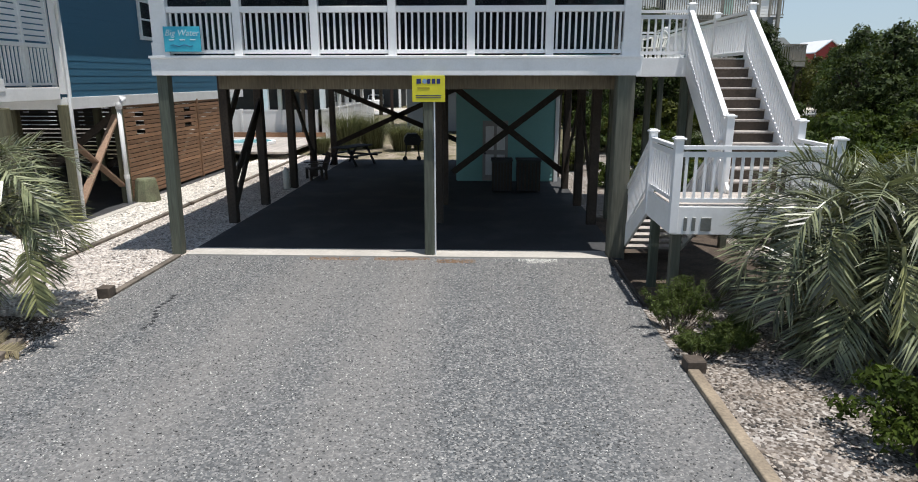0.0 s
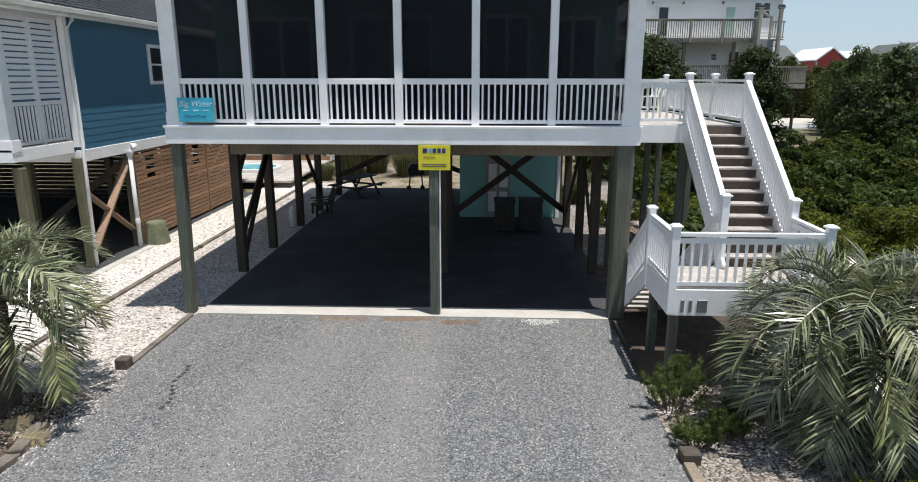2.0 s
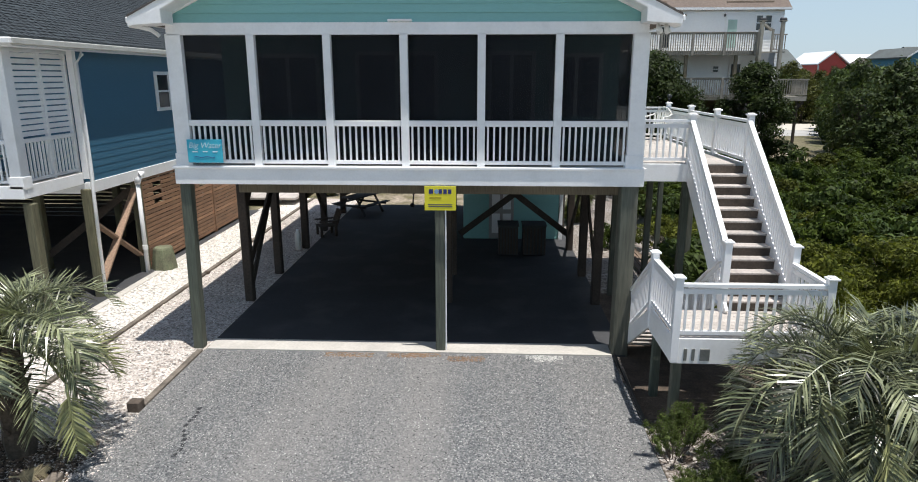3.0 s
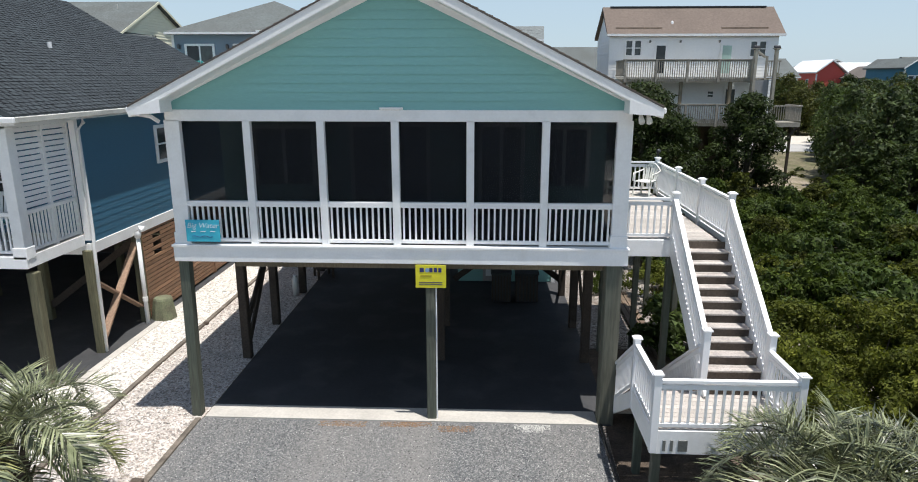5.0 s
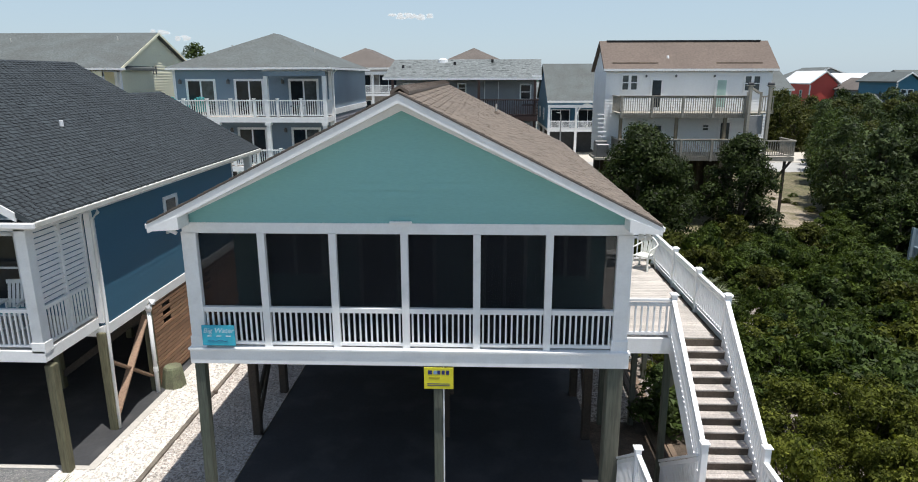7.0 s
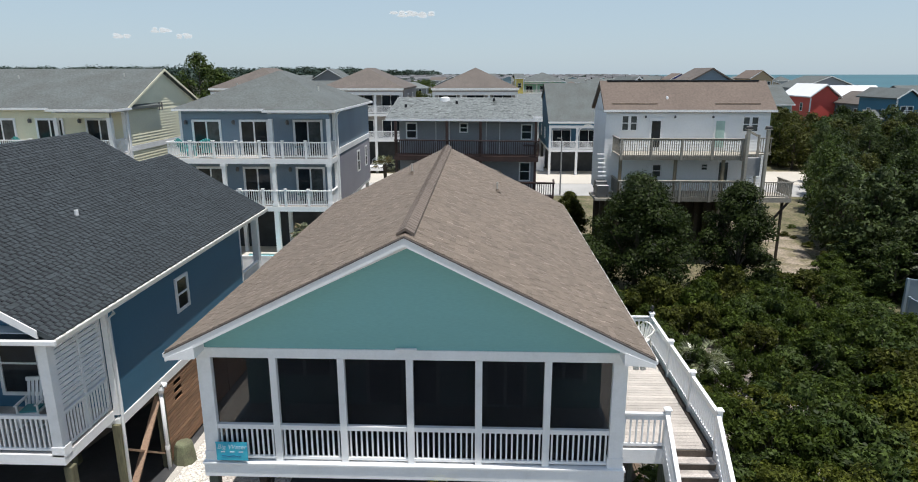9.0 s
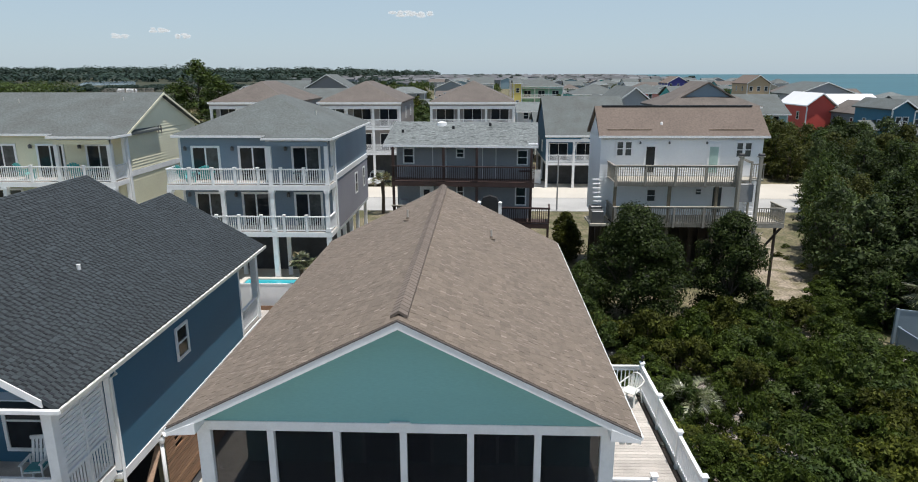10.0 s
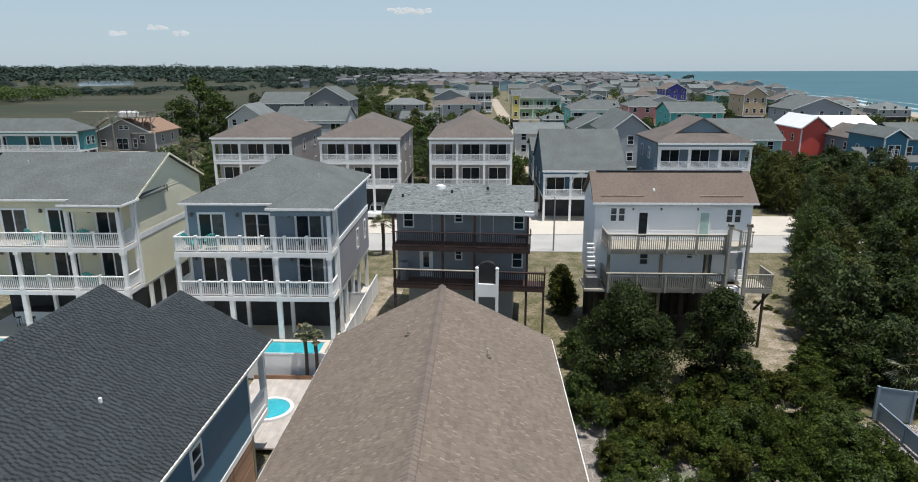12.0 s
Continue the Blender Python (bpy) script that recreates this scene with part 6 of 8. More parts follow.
# grey deck house
C = thing("grey_deck_house", "grey house with dark red brown decks and pale roof", "house", (-1.3, 47, 0))
part("wall", Geo().box(-5.85, 3.4, 44.25, 50.6, 3.6, 9.3), HOUSE_GREY, C)
part("lower_wall", Geo().box(-5.2, 2.3, 44.8, 50.4, 0, 3.6), HOUSE_GREY, C)
croof = part("roof", Geo().prism([(42.85, 9.14), (42.85, 9.32), (46.95, 10.5), (51.2, 9.3), (51.2, 9.1)], "x", -6.46, 3.7), ROOF_LIGHT, C, "pale grey speckled shingle roof")
rq = random.Random(44)
for y in range(27):
    for _ in range(9):
        x, w = rq.uniform(-6.4, 3.3), rq.uniform(0.15, 0.32)
        yy0 = 42.9 + y * 0.15
        zz0 = 9.325 + (yy0 - 42.85) * 0.2878
        part("shingle", Geo().add([(x, yy0, zz0 + 0.006), (x + w, yy0, zz0 + 0.006), (x + w, yy0 + 0.14, zz0 + 0.043), (x, yy0 + 0.14, zz0 + 0.043), (x, yy0, zz0 - 0.01), (x + w, yy0, zz0 - 0.01)], [(0, 1, 2, 3), (0, 4, 5, 1)]), ROOF_FLECK if rq.random() < 0.6 else ROOF_GREY, croof)
part("fascia", Geo().box(-6.47, 3.72, 42.8, 42.85, 9.15, 9.3), WHITE, C)
part("gutter_patch", Geo().box(3.1, 3.7, 42.86, 43.1, 9.335, 9.44), ROOF_WHITE, C, "pale patch at the roof corner")
for z, xr in ((6.9, 3.5), (4.2, 4.55)):
    part("deck_floor", Geo().box(-5.9, xr, 42.7, 44.25, z - 0.25, z), REDWOOD, C)
    part("deck_skirt", Geo().box(-5.9, xr, 42.64, 42.7, z - 0.3, z + 0.02), REDWOOD, C)
    rail_run(C, (-5.9, 42.66, z), (xr, 42.66, z), REDWOOD, 0, 1.02)
    rail_run(C, (xr, 42.66, z), (xr, 44.2, z), REDWOOD, 0, 1.02)
part("rail_cap", Geo().box(-5.95, -0.15, 42.57, 42.77, 5.24, 5.29), DECKWOOD, C)
part("rail_cap", Geo().box(1.5, 4.6, 42.57, 42.77, 5.24, 5.29), REDWOOD, C)
for x in (-5.8, -2.43, -0.24, 3.3):
    part("deck_post", Geo().box(x - 0.08, x + 0.08, 42.72, 42.88, 0, 9.15), REDWOOD, C)
part("deck_post", Geo().box(4.4, 4.55, 42.7, 42.85, 0, 4.2), REDWOOD, C)
for x0, x1, z0, z1 in ((-5.4, -4.62, 7.85, 8.95), (-1.78, -1.18, 8.28, 8.95), (2.32, 3.08, 7.85, 8.9), (-1.76, -1.22, 5.55, 6.42), (2.24, 3.02, 5.1, 6.4)):
    win(C, (x0 + x1) / 2, 44.25, z0 + 0.09, x1 - x0 - 0.18, z1 - z0 - 0.18)
for x, z, m in ((-2.9, 6.92, HOUSE_WHITE), (0.48, 6.92, HOUSE_WHITE), (-3.8, 4.3, WHITE)):
    d = part("door", Geo().box(x - 0.43, x + 0.43, 44.19, 44.25, z, z + 2.05), HOUSE_GREY if m == HOUSE_WHITE else m, C)
    part("door_frame", Geo().box(x - 0.47, x - 0.43, 44.18, 44.25, z, z + 2.1).box(x + 0.43, x + 0.47, 44.18, 44.25, z, z + 2.1), HOUSE_WHITE, d)
    part("pane", Geo().box(x - 0.2, x + 0.2, 44.17, 44.19, z + 0.7, z + 1.8), GLASS if m == WHITE else HOUSE_GREY, d)
part("lift_frame", Geo().box(-0.1, 0.1, 41.9, 42.1, 0, 5.55).box(1.25, 1.45, 41.9, 42.1, 0, 5.55).box(0.1, 1.25, 41.92, 42.08, 3.7, 4.6).box(0.1, 1.25, 41.92, 42.08, 0, 2.4), HOUSE_WHITE, C)
part("lift_car", Geo().box(0.11, 1.24, 42.1, 42.55, 4.6, 5.7), BLACK, C)
part("lift_arch", Geo().prism([(0.1, 5.7), (1.25, 5.7), (1.12, 5.98), (0.68, 6.12), (0.23, 5.98)], "y", 42.1, 42.55), DARK, C)
for x in (0.0, 1.35):
    part("lamp", Geo().tube([(x, 42.0, 5.55), (x, 42.0, 5.72), (x, 42.0, 5.8)], [0.1, 0.14, 0.05], 10), WHITE, C)
part("barrel", Geo().tube([(-5.3, 43.7, 4.2), (-5.3, 43.7, 5.5)], 0.32, 12), HOUSE_GREY, C)
part("deck_table", Geo().box(2.5, 3.3, 43.1, 43.7, 7.55, 7.6).box(2.55, 2.6, 43.15, 43.2, 6.9, 7.55).box(3.2, 3.25, 43.6, 43.65, 6.9, 7.55), REDWOOD, C)
for x, y in ((-5.5, 44.9), (-2.1, 45.6), (0.4, 46.2)):
    z = 9.32 + (y - 42.85) * 0.288
    part("vent", Geo().tube([(x, y, z - 0.1), (x, y, z + 0.2)], 0.09, 8), BLACK, C)
part("skylight", Geo().tube([(-3.0, 46.4, 10.2), (-3.0, 46.4, 10.48), (-3.0, 46.4, 10.56)], [0.36, 0.33, 0.15], 14), WHITE, C)
C.matrix_basis = Matrix.Translation((-1.36, 42.43, 0)) @ Matrix.Rotation(radians(-4.3), 4, "Z") @ Matrix.Translation((1.375, -42.85, 0)) @ C.matrix_basis

sheet("side_yard", [(-8.4, 40), (-6.4, 40), (-6.6, 57), (-9.2, 57)], -0.03, SANDYTRACK, "sandy strip between two houses")
# white house
Wh = thing("white_house", "white house with tan roof and weathered grey decks", "house", (13, 47, 0))
part("wall", Geo().box(8.0, 18.6, 43.6, 48.1, 4.2, 9.72), HOUSE_WHITE, Wh, "white siding wall")
part("gable", Geo().prism([(43.6, 9.7), (48.1, 9.7), (45.75, 11.42)], "x", 8.0, 18.6), HOUSE_WHITE, Wh)
laps(Wh, 8.0, 43.6, 48.1, 4.2, 9.7, HOUSE_WHITE, -1)
for i in range(27):
    part("siding_board", Geo().add([(8.0, 43.575, 4.2 + i * 0.2), (18.6, 43.575, 4.2 + i * 0.2), (18.6, 43.595, 4.4 + i * 0.2), (8.0, 43.595, 4.4 + i * 0.2), (8.0, 43.6, 4.2 + i * 0.2), (18.6, 43.6, 4.2 + i * 0.2)], [(0, 1, 2, 3), (0, 4, 5, 1)]), HOUSE_WHITE, Wh)
part("roof", Geo().prism([(43.39, 9.66), (43.39, 9.83), (45.7, 11.64), (48.4, 9.85), (48.4, 9.65), (45.7, 11.4)], "x", 7.8, 18.92), ROOF_BROWN, Wh, "tan brown shingle roof")
part("ridge_vent", Geo().box(8.3, 18.4, 45.55, 45.85, 11.6, 11.68), BLACK, Wh)
part("fascia", Geo().box(7.79, 18.94, 43.35, 43.39, 9.68, 9.82), WHITE, Wh)
for x0, x1 in ((8.41, 11.3), (15.05, 17.97)):
    part("roof_strip", Geo().box(x0, x1, 43.78, 43.9, 10.16, 10.24), ROOF_STRIP, Wh, "weathered wooden strip on the roof")
part("vent", Geo().tube([(12.05, 44.3, 10.4), (12.05, 44.3, 10.6), (12.05, 44.3, 10.66)], [0.11, 0.08, 0.05], 10), WHITE, Wh)
for x, z, w, h in ((9.25, 8.52, 0.37, 0.88), (9.8, 8.52, 0.37, 0.88), (17.08, 8.46, 0.37, 0.88), (17.63, 8.46, 0.37, 0.88), (11.5, 5.45, 0.5, 0.75), (14.63, 5.92, 0.34, 0.34)):
    win(Wh, x, 43.575, z, w, h, pane=mat_curtain)
for x in (10.55, 12.45, 14.9):
    wall_lamp(Wh, x, 43.575, 9.35, 0.55)
for x, z, m in ((11.27, 7.2, GLASS), (15.42, 7.2, mat("pale_green_door", (0.42, 0.58, 0.52), 0.5)), (15.88, 4.5, mat_curtain)):
    d = part("door", Geo().box(x - 0.42, x + 0.42, 43.52, 43.575, z, z + 2.1), WHITE, Wh)
    part("pane", Geo().box(x - 0.28, x + 0.28, 43.5, 43.52, z + 0.2, z + 1.9), m, d)
for x0, x1, z in ((8.5, 16.1, 7.14), (8.55, 16.2, 4.5)):
    part("deck_floor", Geo().box(x0, x1, 41.1, 43.57, z - 0.05, z), GREYWOOD, Wh)
    part("deck_skirt", Geo().box(x0, x1, 41.08, 41.12, z - 0.27, z - 0.06), DECKWOOD, Wh)
    part("rail_cap", Geo().box(x0 - 0.05, x1, 40.98, 41.16, z + 1.03, z + 1.07), GREYWOOD, Wh)
    part("handrail", Geo().box(x0, x1, 41.05, 41.09, z + 0.93, z + 1.03), DECKWOOD, Wh)
    k = int((x1 - x0) / 0.135)
    g = Geo()
    for i in range(k):
        xx = x0 + (x1 - x0) * (i + 0.5) / k
        g.box(xx - 0.022, xx + 0.022, 41.0, 41.045, z - 0.27, z + 0.98)
    tagged(part("railing_infill", g, DECKWOOD, Wh), kind="stuff")
    for i in range(5):
        xx = x0 + 0.08 + (x1 - x0 - 0.16) * i / 4
        part("rail_post", Geo().box(xx - 0.06, xx + 0.06, 40.96, 41.08, z - 0.3, z + 1.05), DECKWOOD, Wh)
    rail_run(Wh, (x0, 41.1, z), (x0, 43.5, z), DECKWOOD)
part("upper_landing", Geo().box(16.15, 18.3, 42.2, 43.57, 7.05, 7.12), GREYWOOD, Wh)
rail_run(Wh, (17.5, 42.2, 7.12), (18.3, 42.2, 7.12), DECKWOOD)
part("wing_floor", Geo().box(17.55, 19.45, 41.2, 43.4, 4.38, 4.45), GREYWOOD, Wh)
part("wing_skirt", Geo().box(17.55, 19.45, 41.16, 41.2, 4.18, 4.46), DECKWOOD, Wh)
rail_run(Wh, (17.6, 41.2, 4.45), (19.45, 41.2, 4.45), DECKWOOD)
rail_run(Wh, (19.45, 41.2, 4.45), (19.45, 43.4, 4.45), DECKWOOD)
part("deck_post", Geo().box(19.2, 19.34, 41.9, 42.04, -0.05, 4.37), BRACE, Wh)
part("deck_post", Geo().box(17.7, 17.84, 41.5, 41.64, -0.05, 4.37), BRACE, Wh)
part("brace", Geo().beam((18.5, 41.5, 2.9), (19.35, 41.3, 4.2), 0.08, 0.14), BRACE, Wh)
for i in range(7):
    part("lattice_slat", Geo().beam((16.3 + i * 0.2, 41.2, 3.2), (17.0 + i * 0.2, 41.2, 3.92), 0.03, 0.05, (0, 1, 0)), DECKWOOD, Wh)
    part("lattice_slat", Geo().beam((17.0 + i * 0.2, 41.24, 3.2), (16.3 + i * 0.2, 41.24, 3.92), 0.03, 0.05, (0, 1, 0)), DECKWOOD, Wh)
for x in (8.6, 12.04, 15.0):
    part("deck_post", Geo().box(x - 0.09, x + 0.09, 41.13, 41.31, 0, 7.05), POST, Wh)
for i in range(9):
    part("side_step", Geo().box(7.5, 8.0, 42.1 + 0.14 * i, 42.35 + 0.14 * i, 4.75 + 0.27 * i, 4.81 + 0.27 * i), WHITE, Wh)
for x in (16.2, 17.4):
    part("pulley", Geo().tube([(x - 0.16, 40.83, 8.86), (x + 0.16, 40.83, 8.86)], 0.13, 10), BLACK, Wh)
    part("pulley_bracket", Geo().box(x - 0.2, x + 0.2, 40.68, 40.98, 8.78, 8.82), GREYWOOD, Wh)
for x in (8.4, 10.4, 12.4, 14.4, 16.4, 18.2):
    for y in (43.8, 45.9, 47.9):
        part("timber_post", Geo().box(x - 0.13, x + 0.13, y - 0.13, y + 0.13, 0, 4.2), BRACE, Wh)
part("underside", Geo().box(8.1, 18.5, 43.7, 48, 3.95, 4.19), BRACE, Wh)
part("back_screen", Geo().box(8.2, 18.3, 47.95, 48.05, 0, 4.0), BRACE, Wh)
part("ac_shelf", Geo().box(7.1, 8.5, 41.1, 43.5, 4.25, 4.4), GREYWOOD, Wh)
for i, x in enumerate((7.6, 7.65)):
    part("ac_unit", Geo().box(x - 0.38, x + 0.38, 41.3 + 0.85 * i, 42.0 + 0.85 * i, 4.41, 5.2 + 0.15 * i, 0.03), LAMPMETAL, Wh)
for x in (16.12, 17.32):
    part("lift_rail", Geo().box(x, x + 0.16, 40.7, 40.95, 0.8, 8.78), GREYWOOD, Wh)
for x in (16.32, 17.12):
    part("lift_rail", Geo().box(x, x + 0.11, 41.5, 41.62, 0.8, 8.4), GREYWOOD, Wh)
part("lift_beam", Geo().beam((16.2, 40.83, 8.7), (17.05, 41.56, 8.35), 0.1, 0.12), GREYWOOD, Wh)
part("lift_cage", Geo().box(16.35, 17.2, 40.95, 41.5, 3.4, 4.6), HOUSE_WHITE, Wh)
part("lift_cage", Geo().box(16.4, 17.2, 41.0, 41.5, 5.9, 7.0), ROADGREY, Wh)
for i in range(10):
    part("step", Geo().box(17.35, 17.85, 42.2 + 0.1 * i, 42.45 + 0.1 * i, 4.7 + 0.25 * i, 4.76 + 0.25 * i), WHITE, Wh)


# ---- the rows beyond ----
PAINT = {}


def paint(c):
    if c not in PAINT:
        PAINT[c] = mat("house_paint", c, 0.6, (0.3, 0.04), (6, 0.05))
    return PAINT[c]


for x0, x1 in ((-33.7, -23.7), (-20.05, -10.0), (-6.25, 4.05)):
    far_house("brown_roofed_house", "three storey grey house with white balconies and brown hip roof", x0, x1, 81, 97.2, 4.2, 10.4, 12.85, "hip", HOUSE_TAUPE, ROOF_TAUPE, cols=4, over=0.2, group="brown roofed balcony houses")
nv = far_house("navy_house", "navy house with grey roof and white arched porch", 8.0, 18.0, 80, 95, 3.1, 6.5, 10.9, "gx", NAVY, ROOF_GREY, cols=4, floors=1, wins=3, over=0.2)
part("porch_arch", Geo().tube([(12.6 + 1.2 * math.cos(a * 0.3142), 79.95, 4.6 + 1.5 * math.sin(a * 0.3142)) for a in range(11)], 0.09, 6), WHITE, nv)
far_house("navy_side_house", "small navy house with grey roof", 8.6, 12.6, 104, 114, 1.2, 6.2, 7.6, "gx", NAVY, ROOF_GREY)
far_house("blue_porch_house", "blue grey house with brown roof and white porch", 21.9, 33.1, 80, 91, 3.3, 9.9, 12.6, "hip", HOUSE_BLUE, ROOF_TAUPE, cols=4, over=0.25)
gb = bpy.data.objects["blue_porch_house"]
part("front_gable", Geo().prism([(23.5, 10.2), (31.5, 10.2), (27.5, 12.6)], "y", 82, 88), HOUSE_BLUE, gb)
part("front_gable_roof", Geo().prism([(23.1, 10.1), (27.5, 12.55), (31.9, 10.1), (31.9, 10.25), (27.5, 12.75), (23.1, 10.25)], "y", 81.7, 89), ROOF_TAUPE, gb)


def parked_car(x, y, rz, m, label):
    c = thing("parked_car", label, "car")
    part("body", Geo().prism([(-2.2, 0.35), (2.2, 0.35), (2.2, 0.85), (1.1, 0.95), (-2.1, 1.0), (-2.25, 0.7)], "x", -0.88, 0.88), m, c)
    part("cabin", Geo().prism([(-1.9, 0.98), (1.0, 0.95), (0.3, 1.5), (-1.6, 1.55)], "x", -0.78, 0.78), m, c)
    part("windscreen", Geo().add([(-0.7, 0.97, 0.98), (0.7, 0.97, 0.98), (0.66, 0.38, 1.46), (-0.66, 0.38, 1.46)], [(0, 1, 2, 3)]), GLASS, c)
    for sx in (-0.9, 0.9):
        for sy in (-1.35, 1.4):
            part("wheel", Geo().tube([(sx - 0.09, sy, 0.33), (sx + 0.09, sy, 0.33)], 0.33, 14), BLACK, c)
    c.matrix_basis = pose(x, y, -0.015, 0, 0, rz)


parked_car(-13.4, 82.6, 180, HOUSE_WHITE, "white car parked under a balcony house")
SPEC = []


def town_house(nm, lab, x0, x1, y0, y1, base, eave, ridge, kind, col, rf, cols):
    SPEC.append((nm, lab, x0, x1, y0, y1))
    far_house(nm, lab, x0, x1, y0, y1, base, eave, ridge, kind, paint(col), rf, cols=cols, floors=2 if eave - base > 3.6 else 1, over=0.25 if cols else 0.4, wins=1 if x1 - x0 < 6.5 else 3, front=nm != "red_house")


town_house("mint_house", "mint green house with white balconies and grey roof", 13.0, 27.2, 224, 238, 2.0, 9.5, 12.4, "hip", (0.36, 0.62, 0.48), ROOF_GREY, 4)
town_house("yellow_side_house", "yellow house with grey roof", 10.2, 12.6, 213, 226, 3, 10.6, 12.0, "gx", (0.72, 0.58, 0.16), ROOF_GREY, 0)
town_house("white_cottage", "white twin gabled cottage", 7.0, 16.4, 128, 138, 2, 6.6, 8.2, "gx", (0.72, 0.72, 0.71), ROOF_LIGHT, 0)
town_house("teal_house", "turquoise house with grey roof", 23.5, 36.2, 172, 186, 3, 8.4, 11.0, "hip", (0.10, 0.50, 0.46), ROOF_GREY, 4)
town_house("teal_house", "turquoise house with grey roof", 46.0, 58.6, 161, 174, 3, 8.4, 10.6, "gx", (0.08, 0.48, 0.47), ROOF_GREY, 0)
town_house("pink_house", "coral pink house with grey roof", 42.6, 53.2, 191, 203, 3, 8.2, 10.6, "hip", (0.72, 0.30, 0.28), ROOF_GREY, 0)
town_house("purple_house", "deep blue violet gabled house", 88.0, 98.0, 320, 335, 4, 9.0, 12.0, "gy", (0.06, 0.06, 0.28), ROOF_BROWN, 0)
town_house("tan_tower_house", "tan four storey gabled beach house", 83.6, 90.6, 213, 226, 4, 10.4, 13.0, "gy", (0.55, 0.40, 0.25), ROOF_BROWN, 0)
town_house("grey_beach_house", "grey balcony beach house beside the dunes", 80.0, 95.0, 172, 186, 3, 8.4, 11.4, "gy", (0.36, 0.37, 0.41), ROOF_GREY, 0)
town_house("red_house", "red house with white metal roof", 59.0, 63.9, 122, 133, 1, 8.0, 10.2, "gy", (0.60, 0.09, 0.07), ROOF_WHITE, 0)
town_house("slate_house", "slate blue grey house with brown grey roof", 63.4, 69.6, 112, 122.5, 1, 7.0, 9.0, "gy", (0.15, 0.21, 0.26), ROOF_TAUPE, 0)
town_house("bright_blue_house", "bright blue gabled house with white windows", 60.9, 64.2, 100, 110, 0.5, 8.5, 9.9, "gy", (0.035, 0.17, 0.27), ROOF_GREY, 0)
town_house("grey_cottage", "pale grey cottage with grey roof", 72.5, 80, 108, 118, 1, 5.0, 7.4, "gx", (0.30, 0.33, 0.36), ROOF_GREY, 0)
town_house("seafoam_house", "pale seafoam house with grey roof", 39.0, 50.2, 110, 122, 2, 7.2, 10.2, "gx", (0.40, 0.58, 0.56), ROOF_GREY, 0)
town_house("grey_block_house", "dark grey house with grey roofs", -70.5, -56, 209, 224, 3, 8.2, 11.6, "gx", (0.22, 0.22, 0.23), ROOF_GREY, 0)
town_house("grey_block_house", "dark grey house with steep grey roof", -55, -41, 205, 220, 3, 9.2, 13.5, "gy", (0.25, 0.25, 0.26), ROOF_GREY, 0)
town_house("orange_roofed_house", "grey house with orange tan roof and roof deck", -66.0, -61.2, 121, 131, 1.5, 7.3, 9.6, "hip", (0.30, 0.285, 0.27), ROOF_ORANGE, 0)
town_house("aqua_porch_house", "pale aqua house with white porch and grey hip roof", -88, -69.8, 111, 116.6, 5, 8.4, 10.4, "hip", (0.10, 0.33, 0.36), ROOF_GREY, 5)
town_house("grey_gable_house", "grey two gabled house", -18.7, -5.5, 262, 276, 0.8, 8.0, 11.0, "gy", (0.30, 0.33, 0.35), ROOF_GREY, 0)
town_house("grey_gable_house", "grey house with grey roof", -24.5, -13.3, 202, 212, 0.5, 4.2, 6.0, "gx", (0.28, 0.30, 0.31), ROOF_GREY, 0)
town_house("grey_gable_house", "tall grey house with white porches", -5.0, 5.0, 285, 298, 0.8, 9.4, 12.0, "gx", (0.33, 0.36, 0.38), ROOF_GREY, 4)
town_house("grey_stair_house", "grey house with white outside stairs", 21.0, 28.5, 108, 124, 3, 8.4, 11.6, "gy", (0.40, 0.42, 0.44), ROOF_GREY, 0)
town_house("cream_gable_house", "pale gabled house with grey roof", -56.6, -48.4, 146, 156, 3, 8.2, 11.2, "gy", (0.55, 0.55, 0.53), ROOF_LIGHT, 0)
town_house("slate_roofed_house", "white house with blue grey roof", -44.8, -29.3, 142, 154, 2, 8.0, 10.6, "gx", (0.55, 0.56, 0.56), ROOF_GREY, 3)
town_house("brown_roofed_house", "pale house with brown grey roof", -5.6, 3.3, 104, 118, 3, 9.2, 11.9, "hip", (0.5, 0.5, 0.49), ROOF_BROWN, 0)
town_house("grey_gable_house", "grey green house behind the white cottage", 20, 31, 140, 152, 1, 6.2, 9.2, "gy", (0.28, 0.33, 0.29), ROOF_GREY, 0)
rd = bpy.data.objects["orange_roofed_house"]
SMOKE = paint((0.30, 0.285, 0.27))
part("gable_wing", Geo().box(-71.8, -65.4, 120.2, 130, 1.5, 7.3).prism([(-71.8, 7.3), (-61.6, 7.3), (-66.5, 9.6)], "y", 120.2, 130), SMOKE, rd, "grey gabled wing")
part("wing_roof", Geo().prism([(-72.3, 7.2), (-66.5, 9.75), (-61.2, 7.2), (-61.2, 7.36), (-66.5, 9.92), (-72.3, 7.36)], "y", 119.9, 130.2), ROOF_ORANGE, rd)
for e in (-72.3, -61.2):
    part("rake_board", Geo().prism([(e, 7.1), (e, 7.34), (-66.5, 9.9), (-66.5, 9.66)], "y", 119.84, 119.89), WHITE, rd)
